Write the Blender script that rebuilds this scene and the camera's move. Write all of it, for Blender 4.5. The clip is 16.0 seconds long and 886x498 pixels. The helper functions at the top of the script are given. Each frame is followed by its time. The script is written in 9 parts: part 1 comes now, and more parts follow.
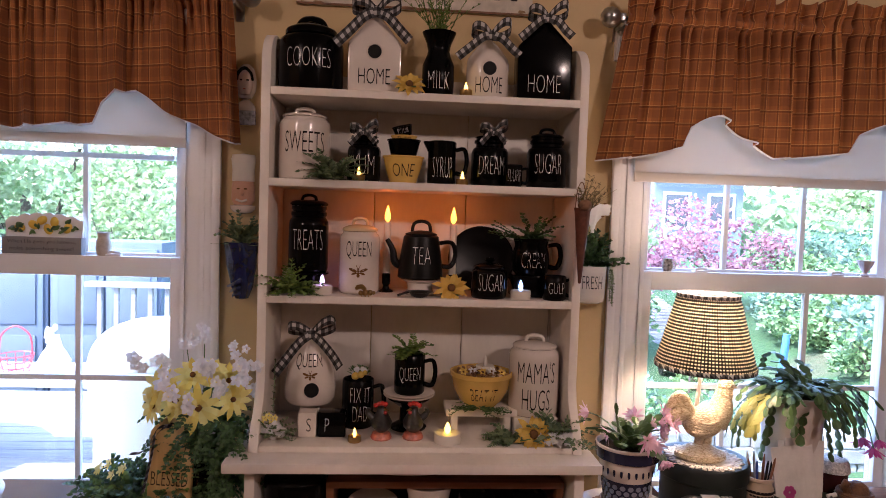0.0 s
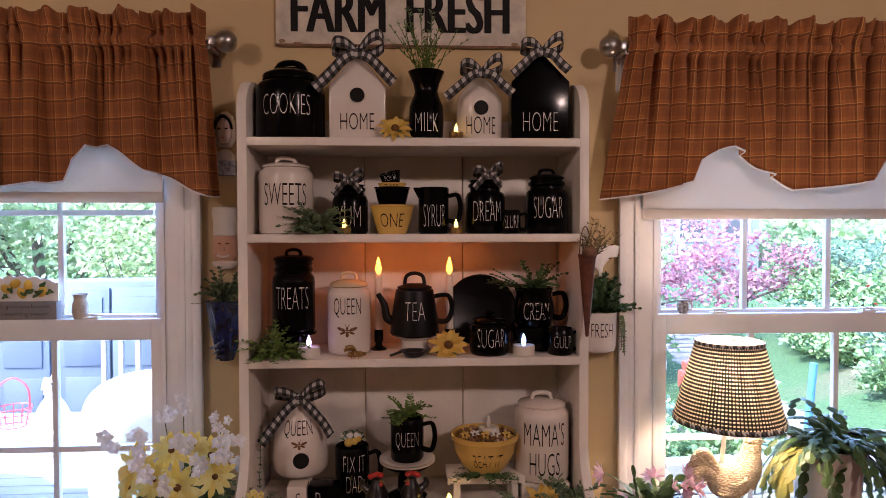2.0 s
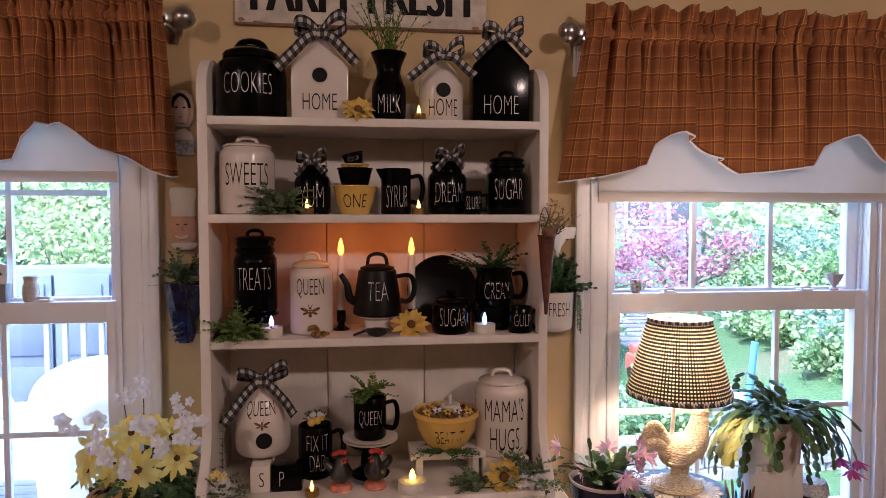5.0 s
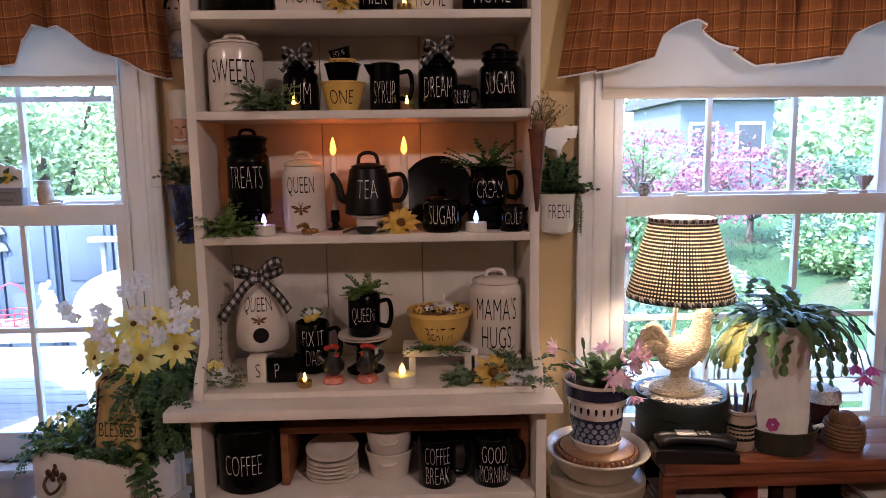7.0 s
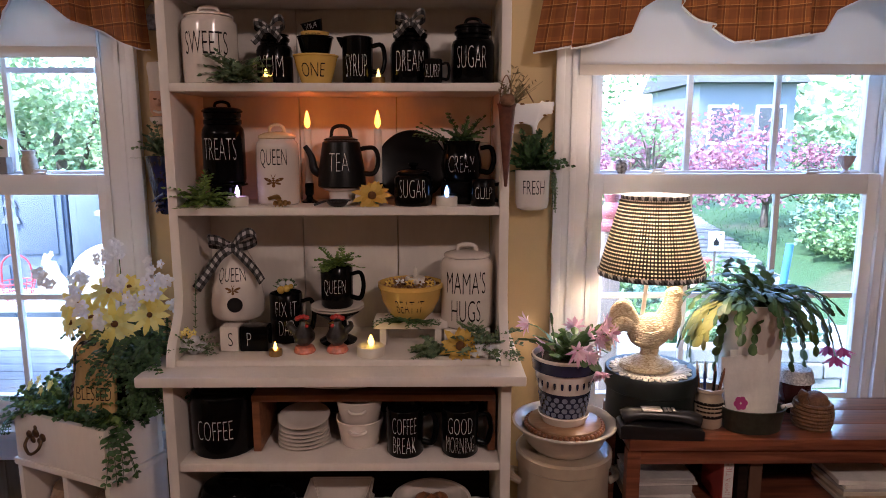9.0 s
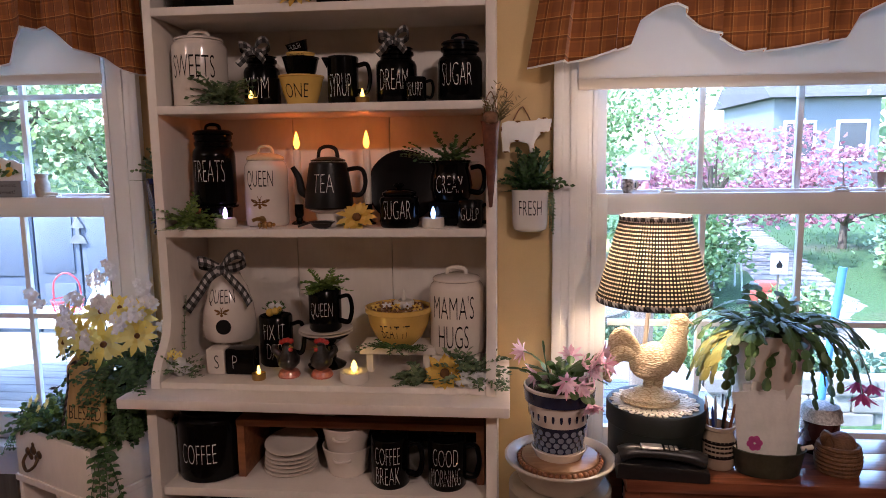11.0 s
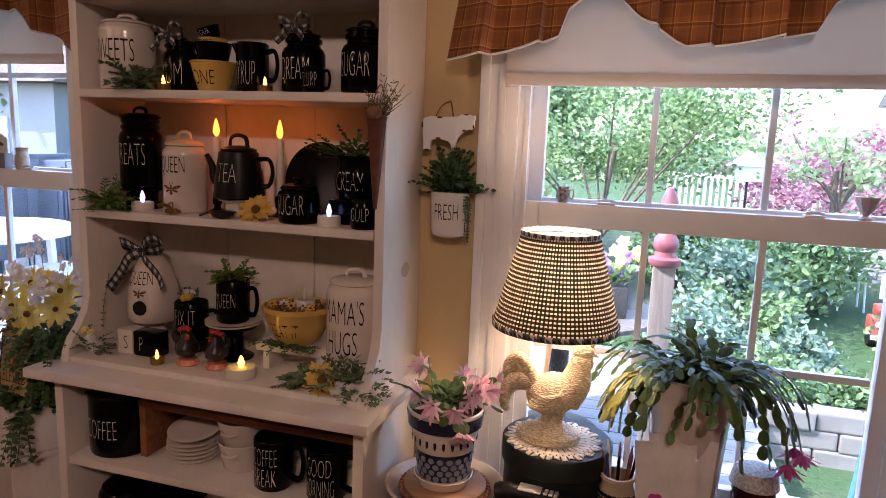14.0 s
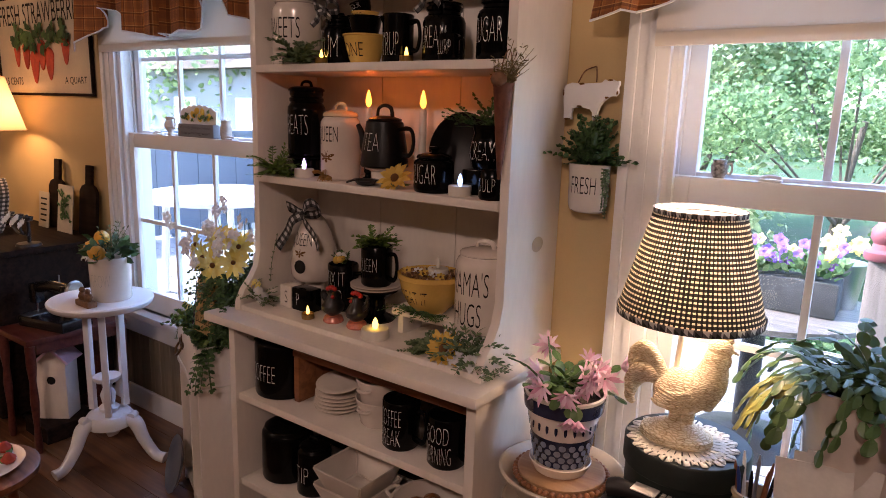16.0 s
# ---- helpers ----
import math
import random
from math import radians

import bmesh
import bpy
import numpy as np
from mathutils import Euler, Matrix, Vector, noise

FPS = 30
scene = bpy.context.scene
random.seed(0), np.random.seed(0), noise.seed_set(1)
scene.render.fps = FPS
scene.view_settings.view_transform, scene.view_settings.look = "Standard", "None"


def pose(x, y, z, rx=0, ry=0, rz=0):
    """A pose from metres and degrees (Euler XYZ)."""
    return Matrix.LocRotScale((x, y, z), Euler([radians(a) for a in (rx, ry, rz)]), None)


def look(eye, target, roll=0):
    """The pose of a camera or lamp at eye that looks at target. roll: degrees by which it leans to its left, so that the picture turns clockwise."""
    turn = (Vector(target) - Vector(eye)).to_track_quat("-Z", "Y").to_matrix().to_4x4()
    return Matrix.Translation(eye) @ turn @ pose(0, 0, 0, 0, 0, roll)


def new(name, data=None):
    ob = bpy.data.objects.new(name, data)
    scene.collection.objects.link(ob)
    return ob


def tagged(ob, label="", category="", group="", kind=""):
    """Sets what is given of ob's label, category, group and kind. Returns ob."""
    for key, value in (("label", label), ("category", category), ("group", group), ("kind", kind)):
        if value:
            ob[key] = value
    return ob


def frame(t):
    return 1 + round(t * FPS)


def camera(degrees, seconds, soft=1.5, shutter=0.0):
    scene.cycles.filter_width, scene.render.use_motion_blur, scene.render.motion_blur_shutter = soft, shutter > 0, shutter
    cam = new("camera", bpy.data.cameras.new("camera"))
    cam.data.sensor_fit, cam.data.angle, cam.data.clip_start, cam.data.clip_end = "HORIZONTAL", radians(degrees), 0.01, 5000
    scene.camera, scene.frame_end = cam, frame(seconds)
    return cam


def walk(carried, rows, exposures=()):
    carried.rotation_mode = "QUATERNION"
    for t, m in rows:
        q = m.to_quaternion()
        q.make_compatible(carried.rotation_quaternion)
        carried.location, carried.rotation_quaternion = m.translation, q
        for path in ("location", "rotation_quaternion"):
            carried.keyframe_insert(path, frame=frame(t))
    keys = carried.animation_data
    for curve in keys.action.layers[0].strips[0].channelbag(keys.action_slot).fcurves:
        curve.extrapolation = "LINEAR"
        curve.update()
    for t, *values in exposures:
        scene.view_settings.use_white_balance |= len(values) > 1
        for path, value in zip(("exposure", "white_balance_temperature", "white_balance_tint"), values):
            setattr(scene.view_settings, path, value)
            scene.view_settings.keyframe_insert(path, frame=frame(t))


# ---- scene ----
cam = camera(67.5, 16.0, soft=0.9)
METRES, EYE, TILT, LEAN, TURN = 1.9, 1.4, 0.0, 0.0, -4.3
ROWS = [
    (0.0, 0.0, 0.0, 0.0, 0.1, -2.98, -1.91),
    (0.5, 0.0417, 0.0315, 0.0209, 3.66, -1.59, -3.41),
    (1.0, 0.026, 0.0451, 0.0506, 2.21, -2.02, -0.64),
    (1.5, 0.0182, 0.0658, 0.0614, 1.15, -3.0, -0.44),
    (2.0, 0.0268, 0.0723, 0.0452, 1.27, -1.44, 0.14),
    (2.5, 0.0321, 0.0709, 0.0535, 1.93, -1.39, -0.65),
    (3.0, 0.0278, 0.0673, 0.0553, 1.48, -1.31, -0.79),
    (5.5, 0.0115, 0.0542, 0.0284, -3.3, -3.61, 0.06),
    (6.0, 0.0766, 0.047, 0.0201, -0.03, -5.92, -0.43),
    (6.5, 0.099, 0.0568, 0.002, 1.96, -8.29, -0.19),
    (7.0, 0.1081, 0.0638, -0.0204, 2.3, -7.79, 0.73),
    (7.5, 0.1126, 0.0728, -0.0212, 2.44, -7.47, 1.38),
    (8.0, 0.1176, 0.0772, -0.0234, 2.68, -7.83, 0.95),
    (8.5, 0.1417, 0.0558, -0.0272, 2.86, -9.63, 0.29),
    (11.0, 0.2786, 0.1043, -0.0315, 9.73, -7.64, 0.68),
    (11.5, 0.2995, 0.1318, -0.0082, 9.8, -8.38, 0.74),
    (12.0, 0.3745, 0.1352, -0.0095, 15.88, -8.89, -0.26),
    (12.5, 0.4366, 0.1291, -0.0017, 16.85, -8.54, 0.32),
    (13.0, 0.4757, 0.1507, -0.0069, 11.99, -8.33, -1.42),
    (13.5, 0.5236, 0.1961, -0.0152, 15.26, -8.62, -3.22),
    (14.0, 0.551, 0.2451, -0.0106, 21.38, -9.14, -2.11),
    (14.5, 0.552, 0.2693, -0.016, 28.12, -9.0, -1.47),
    (15.0, 0.5887, 0.2981, -0.0164, 30.63, -10.16, -1.07),
    (15.5, 0.6209, 0.3207, -0.0158, 35.2, -10.83, -1.2),
    (16.0, 0.6351, 0.3199, -0.0198, 40.25, -11.53, -1.8),
]
HOME = pose(0, 0, EYE, TILT, LEAN, TURN)
EXPOSURES = [(0.0, 3.96, 6100, 30), (3.0, 3.96, 6080, 31), (7.0, 3.87, 5900, 26), (8.5, 3.84, 5850, 25), (11.0, 3.77, 6000, 27), (11.5, 3.82, 6100, 27), (13.5, 3.35, 6700, 34), (14.5, 3.53, 6600, 33), (15.0, 3.52, 6650, 33), (16.0, 3.69, 6500, 31)]
walk(cam, [(t, HOME @ pose(METRES * x, METRES * y, METRES * z, 90 + pitch, roll, yaw)) for t, x, y, z, yaw, pitch, roll in ROWS], EXPOSURES)

# ---- world, sun and lamps ----
SUN_EL, SUN_AZ = 50.0, 240.0
world = bpy.data.worlds.new("sky")
scene.world = world
world.use_nodes = True
wn = world.node_tree
sky = wn.nodes.new("ShaderNodeTexSky")
sky.sky_type = "NISHITA"
sky.sun_disc = False
sky.sun_elevation, sky.sun_rotation = radians(SUN_EL), radians(SUN_AZ)
wn.links.new(sky.outputs[0], wn.nodes["Background"].inputs[0])
wn.nodes["Background"].inputs[1].default_value = 0.15


def lamp(name, kind, power, colour, m, size=0.05):
    data = bpy.data.lights.new(name, kind)
    data.energy, data.color = power, colour
    if kind == "SUN":
        data.angle = size
    elif kind == "AREA":
        data.shape, data.size = "DISK", size
    else:
        data.shadow_soft_size = size
    ob = new(name, data)
    ob.matrix_world = m
    return ob


sun_way = Vector((math.sin(radians(SUN_AZ)) * math.cos(radians(SUN_EL)), math.cos(radians(SUN_AZ)) * math.cos(radians(SUN_EL)), math.sin(radians(SUN_EL))))
lamp("sun", "SUN", 1.3, (1.0, 0.95, 0.88), look(sun_way * 30, (0, 0, 0)), radians(0.6))
lamp("room_bulb", "POINT", 2.8, (1.0, 0.80, 0.62), pose(-1.75, -0.65, 2.38), 0.06)
lamp("room_bulb", "POINT", 4.5, (1.0, 0.80, 0.62), pose(1.5, -0.7, 2.38), 0.06)
lamp("lamp_bulb", "POINT", 0.26, (1.0, 0.78, 0.54), pose(0.91, 1.84, 1.122), 0.03)
lamp("corner_bulb", "POINT", 0.5, (1.0, 0.62, 0.28), pose(-2.36, 1.84, 1.3), 0.04)
for cx in (-0.018, 0.172):
    lamp("candle_glow", "POINT", 0.0075, (1.0, 0.17, 0.03), pose(cx, 1.905, 1.41), 0.008)


# ---- materials ----
def material(name):
    m = bpy.data.materials.new(name)
    m.use_nodes = True
    return m, m.node_tree.nodes, m.node_tree.links, m.node_tree.nodes["Principled BSDF"]


def ramp(nodes, links, fac, stops):
    r = nodes.new("ShaderNodeValToRGB")
    while len(r.color_ramp.elements) < len(stops):
        r.color_ramp.elements.new(0.5)
    for e, (p, c) in zip(r.color_ramp.elements, stops):
        e.position, e.color = p, (*c, 1)
    links.new(fac, r.inputs[0])
    return r


def surface(name, colour, rough=0.5, metal=0.0, vary=0.12, scale=14.0, fine=120.0, bump=0.15, depth=0.002, coat=0.0, stretch=(1, 1, 1), spread=0.0, specular=0.5):
    """Paint, glaze or cloth: two scales of colour variation and a fine relief."""
    m, nodes, links, b = material(name)
    co = nodes.new("ShaderNodeTexCoord")
    mp = nodes.new("ShaderNodeMapping")
    mp.inputs["Scale"].default_value = stretch
    links.new(co.outputs["Object"], mp.inputs[0])
    big, small = nodes.new("ShaderNodeTexNoise"), nodes.new("ShaderNodeTexNoise")
    for n, s in ((big, scale), (small, fine)):
        n.inputs["Scale"].default_value, n.inputs["Detail"].default_value = s, 4
        links.new(mp.outputs[0], n.inputs["Vector"])
    mix = nodes.new("ShaderNodeMath")
    mix.operation = "MULTIPLY_ADD"
    mix.inputs[1].default_value = 0.3
    links.new(small.outputs[0], mix.inputs[0])
    links.new(big.outputs[0], mix.inputs[2])
    lo, hi = [max(0, c * (1 - vary)) for c in colour], [min(1, c * (1 + vary)) for c in colour]
    r = ramp(nodes, links, mix.outputs[0], [(0.4, lo), (0.9, hi)])
    out = r.outputs[0]
    if spread:
        info, hue = nodes.new("ShaderNodeObjectInfo"), nodes.new("ShaderNodeHueSaturation")
        mr = nodes.new("ShaderNodeMapRange")
        mr.inputs[3].default_value, mr.inputs[4].default_value = 1 - spread, 1 + spread
        links.new(info.outputs["Random"], mr.inputs[0])
        links.new(mr.outputs[0], hue.inputs["Value"])
        links.new(out, hue.inputs["Color"])
        out = hue.outputs[0]
    links.new(out, b.inputs["Base Color"])
    rr = nodes.new("ShaderNodeMapRange")
    rr.inputs[3].default_value, rr.inputs[4].default_value = max(0.03, rough * 0.8), min(1, rough * 1.2)
    links.new(big.outputs[0], rr.inputs[0])
    links.new(rr.outputs[0], b.inputs["Roughness"])
    b.inputs["Metallic"].default_value, b.inputs["Coat Weight"].default_value = metal, coat
    b.inputs["Specular IOR Level"].default_value = specular
    if bump:
        bp = nodes.new("ShaderNodeBump")
        bp.inputs["Strength"].default_value, bp.inputs["Distance"].default_value = bump, depth
        links.new(small.outputs[0], bp.inputs["Height"])
        links.new(bp.outputs[0], b.inputs["Normal"])
    return m


def wood(name, dark, light, rough=0.4, grain=(2, 30, 30), coat=0.2):
    m, nodes, links, b = material(name)
    co, mp, n = nodes.new("ShaderNodeTexCoord"), nodes.new("ShaderNodeMapping"), nodes.new("ShaderNodeTexNoise")
    mp.inputs["Scale"].default_value = grain
    links.new(co.outputs["Object"], mp.inputs[0])
    links.new(mp.outputs[0], n.inputs["Vector"])
    n.inputs["Scale"].default_value, n.inputs["Detail"].default_value, n.inputs["Distortion"].default_value = 1.6, 8, 0.6
    r = ramp(nodes, links, n.outputs[0], [(0.3, dark), (0.7, light)])
    links.new(r.outputs[0], b.inputs["Base Color"])
    b.inputs["Roughness"].default_value, b.inputs["Coat Weight"].default_value, b.inputs["Coat Roughness"].default_value = rough, coat, 0.2
    bp = nodes.new("ShaderNodeBump")
    bp.inputs["Strength"].default_value, bp.inputs["Distance"].default_value = 0.25, 0.002
    links.new(n.outputs[0], bp.inputs["Height"])
    links.new(bp.outputs[0], b.inputs["Normal"])
    return m


def glow(name, colour, power):
    m, nodes, links, b = material(name)
    b.inputs["Base Color"].default_value = (*colour, 1)
    b.inputs["Emission Color"].default_value = (*colour, 1)
    b.inputs["Emission Strength"].default_value = power
    return m


def leafy(name, dark, light, rough=0.5, through_light=0.25, tip=None):
    """Leaves: colour differs from leaf to leaf, and some light passes through."""
    m, nodes, links, b = material(name)
    g = nodes.new("ShaderNodeNewGeometry")
    stops = [(0.0, dark), (0.8, light)] + ([(1.0, tip)] if tip else [])
    r = ramp(nodes, links, g.outputs["Random Per Island"], stops)
    links.new(r.outputs[0], b.inputs["Base Color"])
    b.inputs["Roughness"].default_value = rough
    t, mix = nodes.new("ShaderNodeBsdfTranslucent"), nodes.new("ShaderNodeMixShader")
    links.new(r.outputs[0], t.inputs[0])
    mix.inputs[0].default_value = through_light
    links.new(b.outputs[0], mix.inputs[1])
    links.new(t.outputs[0], mix.inputs[2])
    links.new(mix.outputs[0], nodes["Material Output"].inputs[0])
    return m


def grid_lines(nodes, links, vec, axis, period, width, offset=0.0):
    """1 on lines of a width at a period along one axis of a vector, else 0."""
    sep = nodes.new("ShaderNodeSeparateXYZ")
    links.new(vec, sep.inputs[0])
    a = nodes.new("ShaderNodeMath")
    a.operation = "ADD"
    a.inputs[1].default_value = offset
    links.new(sep.outputs[axis], a.inputs[0])
    w = nodes.new("ShaderNodeMath")
    w.operation = "WRAP"
    w.inputs[1].default_value, w.inputs[2].default_value = period, 0.0
    links.new(a.outputs[0], w.inputs[0])
    c = nodes.new("ShaderNodeMath")
    c.operation = "LESS_THAN"
    c.inputs[1].default_value = width
    links.new(w.outputs[0], c.inputs[0])
    return c.outputs[0]


def mix_colour(nodes, links, fac, a, c):
    n = nodes.new("ShaderNodeMix")
    n.data_type = "RGBA"
    if isinstance(fac, float):
        n.inputs[0].default_value = fac
    else:
        links.new(fac, n.inputs[0])
    for k, v in ((6, a), (7, c)):
        if isinstance(v, tuple):
            n.inputs[k].default_value = (*v, 1)
        else:
            links.new(v, n.inputs[k])
    return n.outputs[2]


def plaid():
    m, nodes, links, b = material("plaid_cotton")
    uv = nodes.new("ShaderNodeUVMap").outputs[0]
    no = nodes.new("ShaderNodeTexNoise")
    no.inputs["Scale"].default_value, no.inputs["Detail"].default_value = 9, 5
    col = ramp(nodes, links, no.outputs[0], [(0.3, (0.37, 0.118, 0.026)), (0.7, (0.51, 0.180, 0.042))]).outputs[0]
    for axis in (0, 1):
        col = mix_colour(nodes, links, grid_lines(nodes, links, uv, axis, 0.064, 0.032), col, mix_colour(nodes, links, 0.38, col, (0.20, 0.075, 0.028)))
    for axis in (0, 1):
        for off, wid, much, c in ((0.018, 0.0032, 0.72, (0.70, 0.36, 0.11)), (0.0255, 0.0085, 0.55, (0.10, 0.030, 0.010))):
            col = mix_colour(nodes, links, grid_lines(nodes, links, uv, axis, 0.064, wid, off), col, mix_colour(nodes, links, much, col, c))
    links.new(col, b.inputs["Base Color"])
    b.inputs["Roughness"].default_value = 0.9
    b.inputs["Sheen Weight"].default_value = 0.1
    weave = nodes.new("ShaderNodeTexNoise")
    weave.inputs["Scale"].default_value = 500
    bp = nodes.new("ShaderNodeBump")
    bp.inputs["Strength"].default_value, bp.inputs["Distance"].default_value = 0.3, 0.001
    links.new(weave.outputs[0], bp.inputs["Height"])
    links.new(bp.outputs[0], b.inputs["Normal"])
    t, mix = nodes.new("ShaderNodeBsdfTranslucent"), nodes.new("ShaderNodeMixShader")
    links.new(col, t.inputs[0])
    mix.inputs[0].default_value = 0.12
    links.new(b.outputs[0], mix.inputs[1])
    links.new(t.outputs[0], mix.inputs[2])
    links.new(mix.outputs[0], nodes["Material Output"].inputs[0])
    return m


def checks(name, period, light, dark, see_through=0.0, share=0.5, blend=0.14, weft=1.0):
    """Woven two-colour check: the middle tone where one dark stripe crosses a light one."""
    m, nodes, links, b = material(name)
    uv = nodes.new("ShaderNodeUVMap").outputs[0]
    mid = tuple((p * blend + q * (1 - blend)) for p, q in zip(light, dark))
    a = grid_lines(nodes, links, uv, 0, period, period * share)
    c = grid_lines(nodes, links, uv, 1, period, period * share * weft)
    row0 = mix_colour(nodes, links, a, light, mid)
    row1 = mix_colour(nodes, links, a, mid, dark)
    col = mix_colour(nodes, links, c, row0, row1)
    links.new(col, b.inputs["Base Color"])
    b.inputs["Roughness"].default_value = 0.85
    if see_through:
        t, mix = nodes.new("ShaderNodeBsdfTranslucent"), nodes.new("ShaderNodeMixShader")
        links.new(col, t.inputs[0])
        mix.inputs[0].default_value = see_through
        links.new(b.outputs[0], mix.inputs[1])
        links.new(t.outputs[0], mix.inputs[2])
        links.new(mix.outputs[0], nodes["Material Output"].inputs[0])
    return m


def pane_glass():
    m, nodes, links, b = material("window_glass")
    f, t, g, mix = nodes.new("ShaderNodeLayerWeight"), nodes.new("ShaderNodeBsdfTransparent"), nodes.new("ShaderNodeBsdfGlossy"), nodes.new("ShaderNodeMixShader")
    f.inputs[0].default_value = 0.5
    pw, sc = nodes.new("ShaderNodeMath"), nodes.new("ShaderNodeMath")
    pw.operation, sc.operation = "POWER", "MULTIPLY_ADD"
    pw.inputs[1].default_value, sc.inputs[1].default_value, sc.inputs[2].default_value = 4.0, 0.5, 0.03
    links.new(f.outputs["Facing"], pw.inputs[0])
    links.new(pw.outputs[0], sc.inputs[0])
    g.inputs["Roughness"].default_value = 0.02
    t.inputs[0].default_value = (0.87, 0.95, 0.97, 1)
    links.new(sc.outputs[0], mix.inputs[0])
    links.new(t.outputs[0], mix.inputs[1])
    links.new(g.outputs[0], mix.inputs[2])
    links.new(mix.outputs[0], nodes["Material Output"].inputs[0])
    return m


WALL = surface("yellow_wall_paint", (0.60, 0.44, 0.22), 0.6, vary=0.06, scale=2.5, fine=260, bump=0.2, depth=0.001)
# invented dark finish for the unseen walls, to cut bounced light
DIMWALL = wood("unseen_wall_darkened", (0.10, 0.055, 0.03), (0.20, 0.12, 0.07), 0.6, grain=(20, 20, 2), coat=0)
CEIL = surface("ceiling_paint", (0.62, 0.60, 0.56), 0.8, vary=0.04, scale=2, fine=200)
TRIM = surface("white_trim_paint", (0.80, 0.80, 0.80), 0.35, vary=0.05, scale=5, fine=150, bump=0.08, depth=0.001)
HUTCH = surface("cream_chalk_paint", (0.77, 0.71, 0.64), 0.45, vary=0.09, scale=7, fine=90, bump=0.15, depth=0.001, stretch=(1, 1, 0.3))
WAINS = wood("wainscot_wood", (0.13, 0.10, 0.06), (0.23, 0.18, 0.115), 0.55, grain=(30, 30, 2), coat=0.05)
SHADE = checks("roller_shade_cloth", 0.5, (0.80, 0.75, 0.68), (0.80, 0.74, 0.67), 0.36)
BLACK = surface("black_satin_glaze", (0.002, 0.002, 0.0022), 0.14, vary=0.2, scale=30, fine=200, bump=0.04, depth=0.0005, specular=0.13)
WHITE = surface("cream_white_glaze", (0.71, 0.64, 0.57), 0.18, vary=0.05, scale=18, fine=160, bump=0.05, depth=0.0006, coat=0.4)
YELLOW = surface("butter_yellow_glaze", (0.72, 0.46, 0.11), 0.2, vary=0.08, scale=18, fine=160, bump=0.05, depth=0.0006, coat=0.3)
INK = surface("black_lettering", (0.007, 0.006, 0.006), 0.6, bump=0, specular=0.2)
CHALK = surface("white_lettering", (0.78, 0.76, 0.73), 0.5, bump=0)
METAL = surface("brushed_nickel", (0.42, 0.41, 0.40), 0.3, metal=1.0, vary=0.1, bump=0.03)
BRASS = surface("antique_brass", (0.42, 0.27, 0.10), 0.32, metal=1.0, vary=0.2, bump=0.1)
IRON = surface("dark_iron", (0.035, 0.032, 0.03), 0.45, metal=0.6)
GLASS = pane_glass()
PLAID = plaid()
CHECK = checks("buffalo_check_ribbon", 0.021, (0.50, 0.48, 0.46), (0.012, 0.012, 0.013))
LAMPCHECK = checks("checked_lampshade_linen", 0.0094, (0.86, 0.73, 0.54), (0.006, 0.005, 0.004), 0.32, 0.43, 0.03, 1.4)
FIR = leafy("dusty_green_leaves", (0.06, 0.115, 0.055), (0.19, 0.26, 0.13))
FERN = leafy("fern_green_leaves", (0.04, 0.10, 0.018), (0.17, 0.27, 0.05))
DEEP = leafy("deep_green_leaves", (0.022, 0.06, 0.020), (0.085, 0.18, 0.055))
CACTUS = leafy("cactus_green_segments", (0.03, 0.085, 0.025), (0.09, 0.17, 0.05), 0.35, 0.12, (0.17, 0.25, 0.07))
PETAL = leafy("yellow_petals", (0.85, 0.64, 0.08), (0.93, 0.84, 0.32), 0.7, 0.25)
SUNPETAL = leafy("golden_petals", (0.62, 0.38, 0.05), (0.78, 0.55, 0.12), 0.7, 0.2)
WHITEPETAL = leafy("white_petals", (0.78, 0.78, 0.80), (0.90, 0.90, 0.90), 0.7, 0.35)
PINK = leafy("pink_petals", (0.74, 0.38, 0.54), (0.88, 0.68, 0.78), 0.6, 0.3)
MAGENTA = leafy("magenta_petals", (0.55, 0.05, 0.26), (0.75, 0.16, 0.42), 0.6, 0.3)
SEEDS = surface("brown_flower_centre", (0.16, 0.07, 0.015), 0.9, vary=0.4, fine=500, bump=0.6)
SOIL = surface("potting_soil", (0.035, 0.022, 0.014), 0.95, vary=0.5, fine=220, bump=1, depth=0.004)
FLAME = glow("amber_led_flame", (1.0, 0.30, 0.02), 0.6)
YFLAME = glow("yellow_led_flame", (1.0, 0.62, 0.08), 0.5)
VFLAME = glow("violet_led_flame", (0.72, 0.50, 1.0), 0.4)
TFLAME = glow("blue_led_flame", (0.30, 0.55, 1.0), 0.4)
WAX = surface("ivory_wax", (0.72, 0.67, 0.58), 0.5, vary=0.04, fine=90, bump=0.05)
CEDAR = wood("reddish_board_wood", (0.15, 0.05, 0.018), (0.30, 0.115, 0.045), 0.45, coat=0.1)
MAHOG = wood("mahogany_table_wood", (0.095, 0.026, 0.013), (0.27, 0.088, 0.042), 0.28, grain=(3, 40, 40), coat=0.5)
OLDWOOD = wood("old_tag_wood", (0.42, 0.27, 0.09), (0.58, 0.40, 0.16), 0.7, grain=(20, 20, 3), coat=0)
# dark wood of the furniture; also paints shade on the hutch's lower back
DARKWOOD = wood("dark_stained_wood_and_shade", (0.008, 0.005, 0.004), (0.026, 0.014, 0.010), 0.7, coat=0)
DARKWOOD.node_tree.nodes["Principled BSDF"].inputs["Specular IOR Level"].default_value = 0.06


